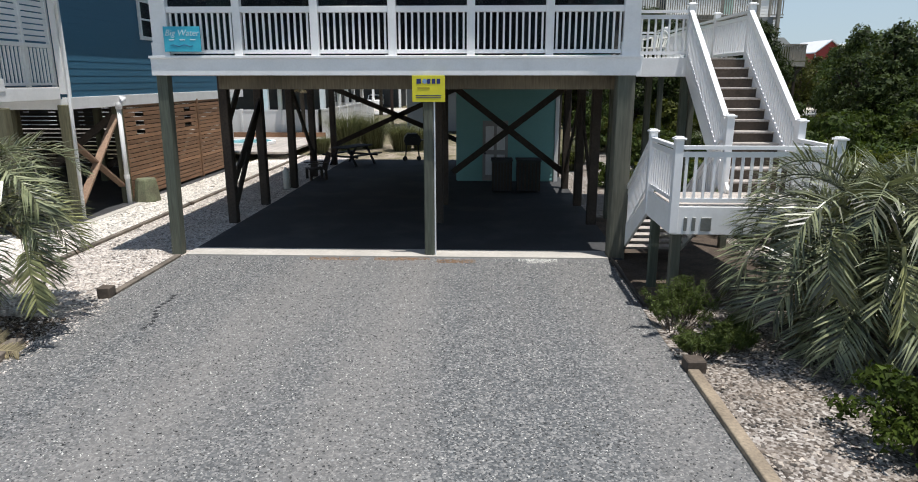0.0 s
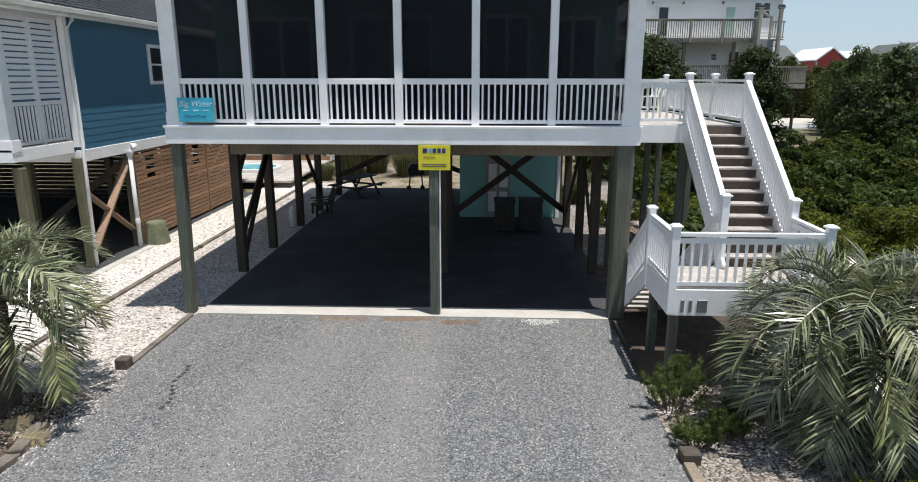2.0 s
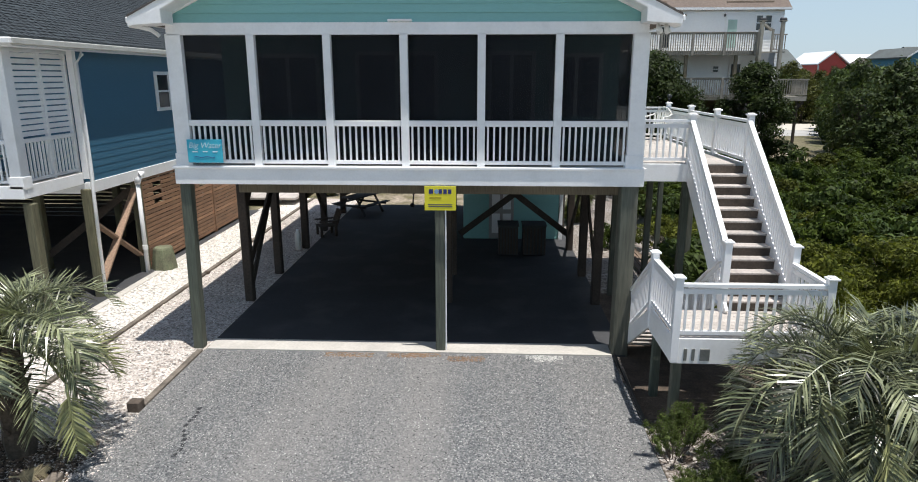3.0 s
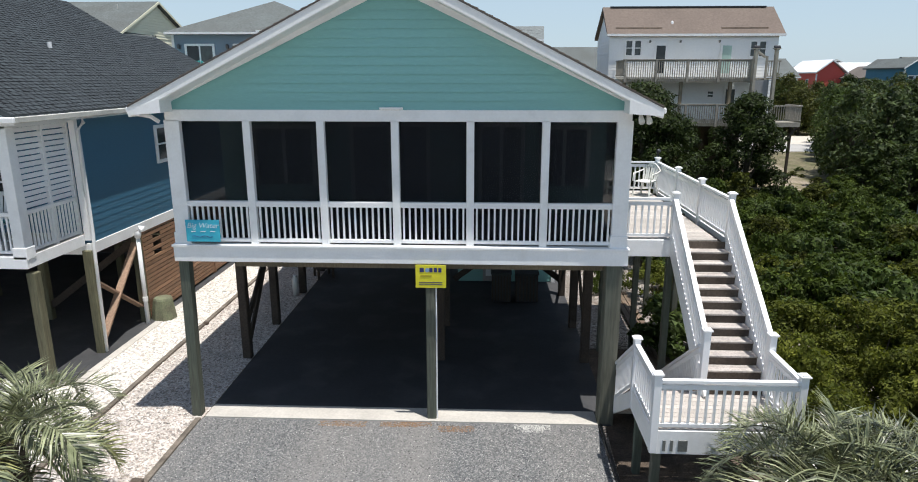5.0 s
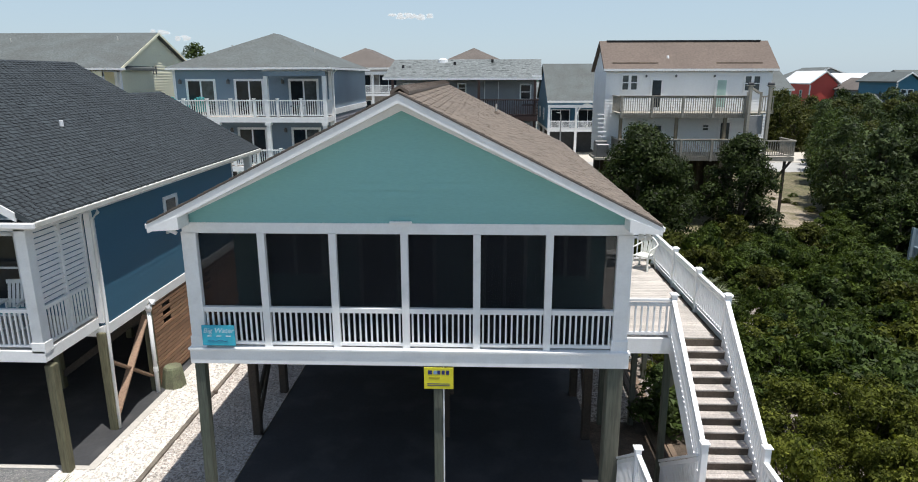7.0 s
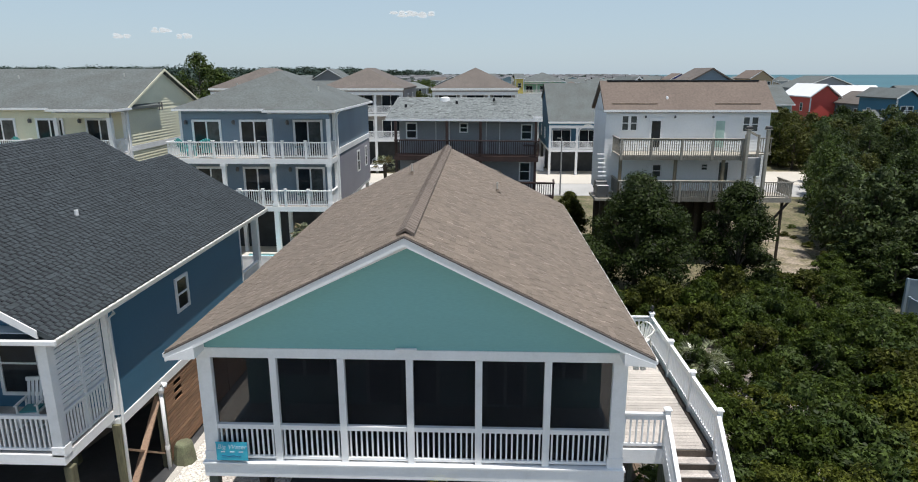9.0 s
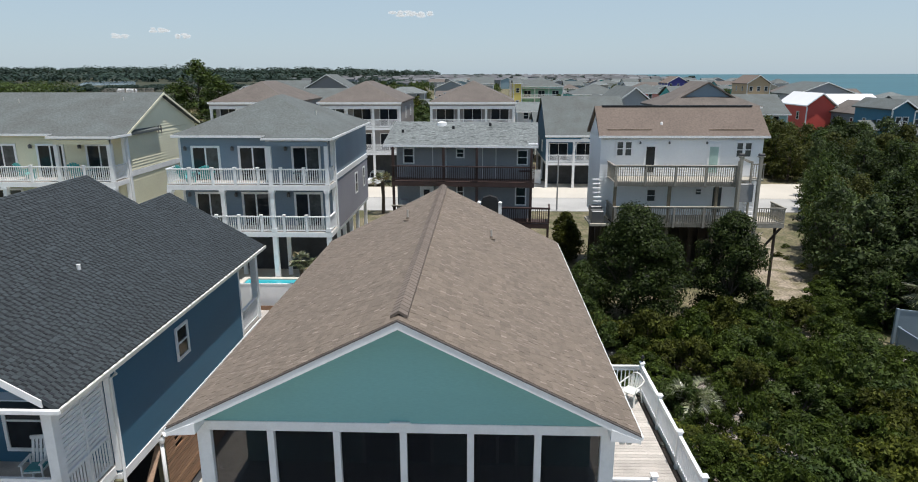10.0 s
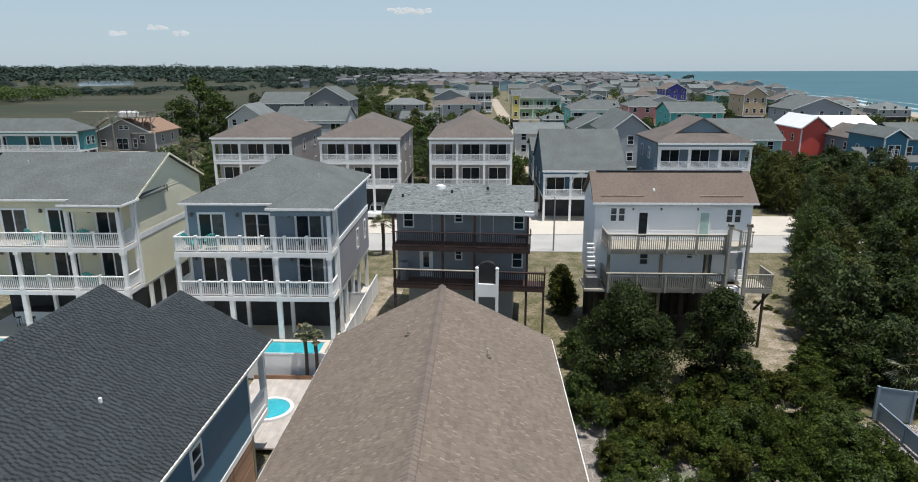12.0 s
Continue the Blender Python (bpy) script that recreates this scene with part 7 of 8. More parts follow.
for x, z, w, h in ((-70.7, 4.9, 0.9, 1.1), (-67.6, 4.2, 1.0, 2.0), (-66.5, 4.2, 1.0, 2.0), (-64.6, 4.5, 0.7, 1.6), (-67.0, 7.9, 0.7, 0.6), (-66.0, 7.9, 0.7, 0.6)):
    win(rd, x, 120.2, z, w, h)
part("roof_deck", Geo().box(-68.2, -61.3, 118.8, 122.6, 10.0, 10.2), DECKWOOD, rd)
rail_run(rd, (-68.2, 118.8, 10.2), (-61.3, 118.8, 10.2), DECKWOOD, 5)
rail_run(rd, (-61.3, 118.8, 10.2), (-61.3, 122.6, 10.2), DECKWOOD)
for x in (-67.9, -64.4, -63.0, -61.5):
    part("deck_post", Geo().box(x - 0.09, x + 0.09, 118.9, 119.08, 1.4, 10.0) if x < -67 else Geo().box(x - 0.09, x + 0.09, 120.6, 120.78, 7.4, 10.0), DECKWOOD, rd)
    part("brace", Geo().beam((x, 120.7, 8.8), (x + 0.9, 120.7, 10.0), 0.12, 0.12), DECKWOOD, rd)
for a, b in (((-68.2, 118.3, 10.1), (-73.6, 118.3, 6.5)), ((-73.6, 118.3, 6.5), (-77.5, 118.3, 3.4))):
    part("deck_stair", Geo().beam(a, b, 1.0, 0.25), DECKWOOD, rd)
    rail_run(rd, a, b, DECKWOOD, 4)
for x, z in ((-70.2, 8.6), (-71.9, 7.4), (-74.0, 6.2), (-76.8, 3.6)):
    part("deck_post", Geo().box(x - 0.09, x + 0.09, 118.2, 118.38, 0, z), DECKWOOD, rd)
part("low_deck", Geo().box(-71.5, -62, 117.4, 120.15, 3.7, 3.9), DECKWOOD, rd)
rail_run(rd, (-69.5, 117.5, 3.9), (-66.6, 117.5, 3.9), DECKWOOD, 3)
for x in (-71.2, -68, -65, -62.3):
    part("deck_post", Geo().box(x - 0.09, x + 0.09, 117.5, 117.68, 0, 3.7), DECKWOOD, rd)
part("low_stair", Geo().beam((-65.6, 117.2, 3.8), (-62.4, 116.4, 1.2), 1.2, 0.2), DECKWOOD, rd)
for x, r in ((-66.8, 0.75), (-65.7, 0.95), (-64.5, 0.75)):
    part("tank", Geo().tube([(x, 121, 10.2), (x, 121, 10.9), (x, 121, 11.2)], [r, r, r * 0.55], 14), ROOF_WHITE, rd, "white rooftop tank")
bb = bpy.data.objects["bright_blue_house"]
BLUEPAINT = paint((0.035, 0.17, 0.27))
part("wing", Geo().box(64.3, 74, 102.5, 112, 0.4, 8.0), BLUEPAINT, bb)
part("wing_roof", roof_solid(64.25, 74.4, 102.0, 112.4, 8.0, 10.2, "gx"), ROOF_GREY, bb)
for x0, x1, y0, z in ((58.2, 60.85, 101, 5.2), (64.3, 72, 100.4, 4.6)):
    part("porch", Geo().box(x0 + 0.2, x1, y0 + 0.3, y0 + 3, 0.4, z), BLUEPAINT, bb)
    part("porch_roof", Geo().prism([(y0, z), (y0 + 3, z + 1.3), (y0 + 3, z + 1.45), (y0, z + 0.15)], "x", x0, x1), ROOF_GREY, bb)
for x, y, z, w, h in ((61.9, 100, 5.6, 0.7, 1.7), (62.9, 100, 5.6, 0.7, 1.7), (66.2, 102.5, 5.2, 0.9, 1.6), (59.2, 101.3, 2.6, 0.7, 1.9), (60.3, 101.3, 2.6, 0.7, 1.9), (62.0, 100, 2.2, 0.7, 2.0), (63.1, 100, 2.2, 0.7, 2.0), (65.4, 100.7, 2.0, 0.8, 2.0), (66.9, 100.7, 2.0, 0.8, 2.0)):
    win(bb, x, y, z, w, h)

# scattered smaller houses further off
rt = random.Random(21)
TOWNCOL = [(0.30, 0.31, 0.33), (0.45, 0.45, 0.45), (0.62, 0.61, 0.58), (0.20, 0.26, 0.31), (0.50, 0.44, 0.36), (0.12, 0.42, 0.42), (0.36, 0.38, 0.40), (0.25, 0.36, 0.42), (0.34, 0.33, 0.31), (0.60, 0.60, 0.60)]
ROOFS = (ROOF_GREY, ROOF_TAUPE, ROOF_GREY, ROOF_LIGHT, ROOF_GREY)
far_house("red_house_wing", "red wing with white metal roof", 64.4, 74.0, 125, 134, 1, 8.0, 9.8, "gx", paint((0.60, 0.09, 0.07)), ROOF_WHITE)
yy = 190.0
while yy < 640:
    xa, xb = -34 - 0.02 * yy, coast(yy, 20)
    xx = xa + rt.uniform(0, 8)
    while xx < xb - 12:
        w, d = rt.uniform(8, 12.5), rt.uniform(8, 12)
        taken = any(s[2] - 2 < xx + w and xx < s[3] + 2 and s[4] - 4 < yy + d and yy < s[5] + 4 for s in SPEC)
        mid = 9.5 - 0.004 * yy
        road = (xx < mid + 5 and xx + w > mid - 5) or (-66 < xx + w and xx < -30 and 310 < yy + d and yy < 475)
        if not taken and not road and rt.random() < 0.62:
            e = rt.choice((4.6, 5.6, 6.6, 7.6))
            near = yy < 330
            far_house("distant_house", "small distant beach house with pitched roof", xx, xx + w, yy, yy + d, 2.2 if near else 0.0, e, e + rt.uniform(1.6, 2.6), rt.choice(("hip", "gx", "gy")), paint(rt.choice(TOWNCOL)), rt.choice(ROOFS), floors=2 if near else 1, wins=3, side=False, group="distant houses", front=yy < 470)
        xx += w + rt.uniform(4, 12)
    yy += rt.uniform(19, 27)
V, F = Geo(), Geo()
for i in range(1000):
    y = 640 + 1900 * rt.random() ** 0.8
    x = rt.uniform(-30 - 0.1 * y, coast(y, 40)) if i % 4 else rt.uniform(-0.3 * y, coast(y, 40))
    w, d, e = rt.uniform(8, 15), rt.uniform(8, 13), rt.uniform(3.5, 7)
    V.box(x, x + w, y, y + d, 0, e)
    g = roof_solid(x - 0.5, x + w + 0.5, y - 0.5, y + d + 0.5, e, e + 2.0, "gx")
    F.add(g.v, g.f)
solid("distant_town_walls", V, mat("far_town_wall", (0.30, 0.31, 0.32), 0.7, (0.02, 0.1), (1, 0.1), rand=0.75, tint=(0.22, 0.25, 0.28)), "far pale town houses along the shore", "town", kind="stuff")
solid("distant_town_roofs", F, mat("far_town_roof", (0.120, 0.124, 0.124), 0.8, (0.02, 0.1), (1, 0.1), rand=0.5, tint=(0.10, 0.10, 0.11)), "far grey town roofs along the shore", "town", kind="stuff")
sheet("mud_flat", [(-188, 297), (-172, 298), (-168, 303), (-176, 306), (-186, 302)], -0.01, SANDYTRACK, "pale mud flat in the marsh")
sheet("shore_road", [(9, 98), (14, 98), (12, 257), (10.2, 470), (9, 640), (4, 640), (4.9, 470), (7.3, 257)], -0.03, SAND, "pale road running along the houses")
sheet("river", [(-485, 784), (-440, 830), (-466, 880), (-560, 1060), (-632, 1200), (-700, 1160), (-590, 960)], -0.01, mat("river_water", (0.20, 0.26, 0.30), 0.12, (0.02, 0.05), (0.2, 0.1)), "pale blue inlet water")
sheet("sand_lot", [(-60, 395), (-54, 470), (-40, 466), (-33, 322), (-43, 318)], -0.02, SAND, "pale sandy lot between houses")
lp = thing("lamp_pole", "thin grey street lamp pole", "lamp pole", (7.9, 66.4, 0))
part("pole", Geo().tube([(7.9, 66.4, 0), (7.9, 66.4, 5.6)], [0.09, 0.06], 8), ROADGREY, lp)
part("arm", Geo().tube([(7.9, 66.4, 5.6), (7.75, 66.2, 5.8), (7.4, 65.8, 5.85)], 0.05, 6), ROADGREY, lp)


# ---- plants ----
def leaf_mesh(name, blobs, count, size, material, seed, shell=0.3, up=0.5, aspect=0.5, tri=False, rough=0.09, wild=0.6):
    """Leaves scattered over and just inside a group of ellipsoids (x, y, z, rx, ry, rz), thinner in the hollows."""
    r = np.random.RandomState(seed)
    vol = np.array([b[3] * b[4] + b[4] * b[5] + b[3] * b[5] for b in blobs])
    idx = r.choice(len(blobs), count, p=vol / vol.sum())
    B = np.array(blobs)[idx]
    d = r.normal(size=(count, 3))
    d /= np.linalg.norm(d, axis=1)[:, None]
    low = d[:, 2] < -0.35
    d[low, 2] *= -1
    rad = 1 - shell * r.rand(count) ** 1.3 + rough * r.normal(size=count)
    c = B[:, :3] + d * B[:, 3:] * rad[:, None]
    nrm = d + wild * r.normal(size=(count, 3)) + (0, 0, up)
    nrm /= np.linalg.norm(nrm, axis=1)[:, None]
    a = np.cross(nrm, r.normal(size=(count, 3)))
    a /= np.linalg.norm(a, axis=1)[:, None]
    b = np.cross(nrm, a)
    s = size * (0.55 + 0.9 * r.rand(count))[:, None]
    if tri:
        v = np.stack([c - a * s, c + b * s * aspect + nrm * s * 0.1, c + a * s], 1).reshape(-1, 3)
        me = bpy.data.meshes.new(name)
        me.from_pydata(v.tolist(), [], np.arange(count * 3).reshape(-1, 3).tolist())
        me.materials.append(material)
        return me
    v = np.stack([c - a * s, c - b * s * aspect + nrm * s * 0.12, c + a * s, c + b * s * aspect + nrm * s * 0.12], 1).reshape(-1, 3)
    me = bpy.data.meshes.new(name)
    me.from_pydata(v.tolist(), [], np.arange(count * 4).reshape(-1, 4).tolist())
    me.materials.append(material)
    return me


def knobs(seed, n, w, h):
    """Rounded sprays of leaves set over an uneven dome, with hollows between them."""
    r = random.Random(seed)
    out = []
    lobes = [(r.uniform(0, 6.28), w * r.uniform(0.1, 0.6), w * r.uniform(0.45, 0.7), h * r.uniform(0.62, 1.0)) for i in range(4)]
    for i in range(n):
        a, d, rad, top = lobes[i % 4]
        q, e = r.uniform(0, 6.28), math.asin(r.uniform(0.02, 1.0))
        k = w * r.uniform(0.13, 0.24)
        out.append((d * math.cos(a) + rad * math.cos(q) * math.cos(e), d * math.sin(a) + rad * math.sin(q) * math.cos(e), top * (0.3 + 0.7 * math.sin(e)) - k * 0.5, k, k, k * r.uniform(0.7, 1.0)))
    return out


def stems(seed, w, h, n=6):
    r = random.Random(seed)
    g = Geo()
    for i in range(n):
        a, d = r.uniform(0, 6.28), w * r.uniform(0.2, 0.6)
        g.tube([(0.05 * i, 0, -0.1), (d * 0.5 * math.cos(a), d * 0.5 * math.sin(a), h * 0.35), (d * math.cos(a), d * math.sin(a), h * 0.7)], [0.035, 0.025, 0.01], 5)
    return g.mesh("stem", BARK)


KINDS = []
for s in range(13):
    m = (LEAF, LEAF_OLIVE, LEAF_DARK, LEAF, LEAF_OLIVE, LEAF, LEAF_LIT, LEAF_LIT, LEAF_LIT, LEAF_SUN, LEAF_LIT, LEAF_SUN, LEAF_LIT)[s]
    count, size = (7000, 0.042 + 0.004 * (s % 3)) if s > 8 else (4200, 0.061 + 0.007 * (s % 3))
    KINDS.append((leaf_mesh("crown", knobs(s, 40, 1.25, 1.75), count, size, m, s, shell=0.3, up=0.15, aspect=0.95, tri=True, rough=0.2, wild=0.45), stems(s, 1.2, 1.5)))


def shrub(x, y, s, kind, rz, sz=1.0, label="dense green coastal shrub in a thicket", group="thicket of shrubs"):
    t = thing("shrub", label, "shrub", (0, 0, 0), group)
    piece("crown", KINDS[kind][0], t, Matrix())
    piece("stem", KINDS[kind][1], t, Matrix())
    t.matrix_basis = pose(x, y, -0.05, 0, 0, rz) @ Matrix.Diagonal((s, s, s * sz, 1))


rs = random.Random(5)
yy = 11.2
while yy < 36:
    xx = 6.3 + rs.random() * 0.8 + (0.5 if yy < 13 else 0)
    while xx < 24.5:
        path = 15.6 < xx < 20.2 and yy > 33.2
        if xx < 13 and yy > 33.4:
            path = True
        if xx > 20.4 and 25.5 < yy < 34:
            path = True
        if not path:
            hgt = (0.84 if xx < 18.6 or yy < 24 else 0.5) + 0.75 * noise.noise((xx * 0.35, yy * 0.35, 3.0)) + rs.uniform(-0.12, 0.16)
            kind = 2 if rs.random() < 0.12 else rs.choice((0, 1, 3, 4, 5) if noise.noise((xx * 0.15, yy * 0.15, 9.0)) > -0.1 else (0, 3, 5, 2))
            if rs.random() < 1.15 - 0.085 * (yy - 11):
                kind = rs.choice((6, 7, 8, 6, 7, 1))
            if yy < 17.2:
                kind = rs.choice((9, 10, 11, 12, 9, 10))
            shrub(xx + rs.uniform(-0.6, 0.6), yy + rs.uniform(-0.6, 0.6), 1.0 + rs.uniform(-0.22, 0.34), kind, rs.uniform(0, 360), hgt * 1.1)
        xx += 1.62
    yy += 1.5
rp = random.Random(31)
for i in range(34):
    y = rp.uniform(34, 54)
    side = rp.choice((-1.0, 1.0))
    x = 17.5 + 0.22 * (y - 34) + side * rp.uniform(1.2, 3.6)
    shrub(x, y, rp.uniform(0.2, 0.42), rp.choice((0, 1, 3, 4)), rp.uniform(0, 360), 0.6, "low weedy tuft beside the sandy path", "weeds along the path")
for x, y, s, k in ((16.4, 34.6, 1.1, 0), (17.9, 34.4, 1.15, 4), (19.5, 34.9, 1.1, 3), (20.6, 35.9, 1.2, 0), (17.0, 36.1, 0.85, 1), (20.9, 37.6, 1.1, 5), (21.9, 39.4, 1.1, 3), (19.2, 36.0, 0.7, 0), (22.9, 41.6, 1.0, 4), (17.2, 38.2, 0.6, 5)):
    shrub(x, y, s, k, 47 * x, 0.9)


def wispy(x, y, h, seed):
    """A feathery young bush: upright sprays of small leaves on thin stems."""
    r = random.Random(seed)
    bl = []
    t = thing("young_bush", "feathery young green bush in the shell bed", "shrub", (x, y, 0), "feathery bushes")
    g = Geo()
    for i in range(22):
        a, d = r.uniform(0, 6.28), h * 0.75 * math.sqrt(r.random())
        k = h * r.uniform(0.5, 1.0) * (1 - 0.35 * d / h)
        dx, dy = d * math.cos(a), d * math.sin(a)
        g.tube([(x + dx * 0.2, y + dy * 0.2, -0.05), (x + dx * 0.7, y + dy * 0.7, k * 0.5), (x + dx, y + dy, k)], [0.008, 0.006, 0.003], 4)
        for f in (0.45, 0.65, 0.85):
            bl.append((dx * (0.4 + 0.6 * f), dy * (0.4 + 0.6 * f), k * f, 0.06, 0.06, k * 0.17))
    part("stem", g, BARK, t)
    piece("crown", leaf_mesh("crown", bl, 5200, 0.029, LEAF_YOUNG, seed, shell=0.95, up=0.2, aspect=0.3, tri=True, rough=0.3), t, Matrix.Translation((x, y, 0)))


for i, (x, y, h) in enumerate(((2.95, 7.85, 0.5), (2.86, 8.75, 0.85), (3.4, 8.05, 0.45), (3.2, 9.2, 0.7), (3.7, 8.5, 0.35))):
    wispy(x, y, h, 60 + i)
for x, y, s, k in ((4.35, 5.6, 0.62, 0), (5.0, 5.2, 0.62, 3), (4.9, 6.1, 0.5, 0), (3.3, 25, 0.5, 1), (4.3, 21.5, 0.6, 0)):
    shrub(x, y, s, k, s * 900, 1.0, "small leafy green bush in the shell bed", "bed bushes")


def grass_clump(x, y, h, n, seed, label="tall tufted ornamental grass in the back yard"):
    r = random.Random(seed)
    t = thing("ornamental_grass", label, "grass clump", (x, y, 0), "ornamental grasses")
    g = Geo()
    for i in range(n):
        a, d = r.uniform(0, 6.28), r.uniform(0.05, 0.3) * h
        lean = r.uniform(0.1, 0.75) * h
        p = Vector((x + d * math.cos(a), y + d * math.sin(a), -0.03))
        m = p + Vector((lean * 0.4 * math.cos(a), lean * 0.4 * math.sin(a), h * r.uniform(0.5, 0.7)))
        q = p + Vector((lean * math.cos(a), lean * math.sin(a), h * r.uniform(0.6, 1.0)))
        w = Vector((-math.sin(a), math.cos(a), 0)) * 0.009
        g.add([p - w, p + w, m + w, m - w, q], [(0, 1, 2, 3), (3, 2, 4)])
    part("blades", g, LEAF_GRASS, t)


LEAF_GRASS = leafmat("ornamental_grass_blade", (0.15, 0.155, 0.085), (0.085, 0.095, 0.05), 0.8, 0.15)
for i, (x, y, h) in enumerate(((-6.7, 32.8, 2.1), (-5.6, 33.6, 1.9), (-3.9, 32.4, 1.5), (-3.0, 33.0, 1.3), (3.6, 25.5, 1.0), (4.1, 27.5, 1.1), (-7.6, 31.0, 0.9))):
    grass_clump(x, y, h, 900, i)


def tree(x, y, h, w, seed, me=None, leaf=LEAF_DARK, count=9000, size=0.11, label="dark green bushy coastal tree", group=""):
    t = thing("tree", label, "tree", (x, y, 0), group)
    g = Geo().tube([(x, y, -0.1), (x + 0.05, y, h * 0.3), (x, y + 0.1, h * 0.7)], [0.025 * h, 0.02 * h, 0.01 * h], 7)
    for i in range(5):
        a = i * 1.3 + seed
        g.tube([(x, y, h * 0.2), (x + w * 0.5 * math.cos(a), y + w * 0.5 * math.sin(a), h * 0.55)], [0.012 * h, 0.005 * h], 5)
    part("trunk", g, BARK, t)
    if me is None:
        me = crown_mesh(seed, h, w, count, size, leaf)
        piece("crown", me, t, Matrix.Translation((x, y, 0)))
    else:
        piece("crown", me, t, Matrix.Translation((x, y, 0)) @ Matrix.Rotation(seed * 1.7, 4, "Z") @ Matrix.Diagonal((w / 2.6, w / 2.6, h / 6, 1)))
    return t


def crown_mesh(seed, h, w, count, size, leaf, n=120):
    r = random.Random(seed)
    bl = []
    for i in range(n):
        a, f = r.uniform(0, 6.28), (i + r.random()) / n
        z = h * (0.04 + 0.84 * f)
        form = 0.82 + 0.5 * f if f < 0.36 else max(0.1, 1 - ((f - 0.36) / 0.66) ** 2)
        d = w * form * r.uniform(0.3, 0.8)
        s = w * r.uniform(0.15, 0.28)
        bl.append((d * math.cos(a), d * math.sin(a), z, s, s, s * 0.8))
    return leaf_mesh("crown", bl, count, size, leaf, seed, shell=0.4, up=0.25, aspect=0.95, tri=True, rough=0.13, wild=0.42)


tree(8.4, 34.8, 7.2, 3.6, 1, leaf=LEAF_TREE, count=46000, size=0.078, label="round dark green tree behind the thicket")
tree(14.3, 35.8, 6.9, 2.5, 2, leaf=LEAF_TREE, count=28000, size=0.078, label="conical dark green tree behind the thicket")
tree(6.6, 48.2, 3.3, 1.35, 6, leaf=LEAF_OLIVE, count=9000, size=0.09, label="dark hedge tree between the grey and white houses")
tree(6.9, 51.5, 3.2, 1.3, 7, leaf=LEAF_OLIVE, count=7000, size=0.09, label="yellow green bush between the grey and white houses")
tree(6.5, 39.0, 2.6, 1.5, 3, count=8000, size=0.08)
tree(5.6, 33.0, 2.6, 1.2, 4, count=7000, size=0.07)
UNIT = [crown_mesh(40 + i, 6.0, 2.6, 4000, 0.122, m, 70) for i, m in enumerate((LEAF_DARK, LEAF_CEDAR, LEAF_BROWN, LEAF_TREE))]
rw = random.Random(8)
for i in range(92):
    y = rw.uniform(33, 92)
    h, w = rw.uniform(4.6, 7.2), rw.uniform(2.0, 3.2)
    lo = max(20.8, 16.6 + 0.5 * (y - 36)) + w
    tree(lo + 17 * rw.random() ** 1.3, y, h, w, i, UNIT[rw.randrange(4)], label="dark green tree in the coastal wood", group="coastal wood trees")
for i in range(46):
    y = rw.uniform(8, 33)
    x = rw.uniform(21.8, 38)
    if x < 26.5 and y > 26:
        continue
    tree(x, y, rw.uniform(3.4, 5.2), rw.uniform(1.8, 2.8), i, UNIT[rw.randrange(4)], label="dark green tree in the coastal wood", group="coastal wood trees")
for i in range(42):
    y = rw.uniform(70, 104)
    x = rw.uniform(35 if y > 84 else 43.5, 57)
    tree(x, y, rw.uniform(6.2, 8.4) - (1.2 if y < 84 else 0), rw.uniform(2.6, 3.8), i, UNIT[rw.randrange(4)], label="dark green tree in the coastal wood", group="coastal wood trees")
for i in range(20):
    y = rw.uniform(44, 57)
    tree(rw.uniform(25.5 + 0.3 * (y - 46), 39), y, rw.uniform(2.2, 2.9), rw.uniform(1.8, 2.5), i, UNIT[rw.randrange(4)], label="low dark green tree at the edge of the wood", group="coastal wood trees")
for i in range(9):
    y = 34.5 + 1.3 * i
    tree(21.1 + 0.36 * (y - 34) + rw.uniform(0, 1.2), y, rw.uniform(2.8, 3.8), rw.uniform(1.5, 2.1), i, UNIT[rw.randrange(4)], label="low dark green tree at the edge of the wood", group="coastal wood trees")
for x, y, h in ((43.2, 86.5, 5.5), (45.5, 84.5, 6.2), (47.0, 80.5, 6.0), (41.0, 88.5, 5.2), (48.5, 77.0, 6.0), (38.5, 90.0, 5.0)):
    tree(x, y, h, 2.5, int(x), UNIT[int(y) % 4], label="dark green tree in the coastal wood", group="coastal wood trees")
# taller trees and town greenery
def town_trees(*rows):
    for x, y, h, w in rows:
        tree(x, y, h, w, int(x * 3), UNIT[int(h) % 2], label="tall dark green tree between the houses", group="town trees")


town_trees((-69, 160, 18.5, 7.5), (-63, 157, 14.5, 7), (-74, 158, 12.5, 6.5), (-57.5, 163, 11, 6), (-62, 185, 9, 6), (-55, 187, 8, 6), (-46, 112, 6, 3.5), (-38, 128, 10, 6), (-24.5, 100, 8, 3.5))
town_trees((-7.6, 100, 7.5, 3), (5.5, 100, 6, 2.5), (-14, 108, 8, 5), (-30, 112, 7, 5), (-20, 118, 8, 6), (-10, 120, 7, 5), (-21, 99, 7.5, 2.6), (-37.5, 88, 6, 3.2), (-39.5, 92, 6.3, 2.8))
town_trees((-36.5, 97, 8, 3.5), (5.6, 90, 6.5, 1.6), (4.2, 105, 7, 3), (19.6, 99, 7, 1.8), (35.5, 118, 6.5, 3), (36.5, 128, 7, 3.4), (-1, 138, 8, 4), (20, 128, 7, 2.4), (22, 158, 8, 3.4))
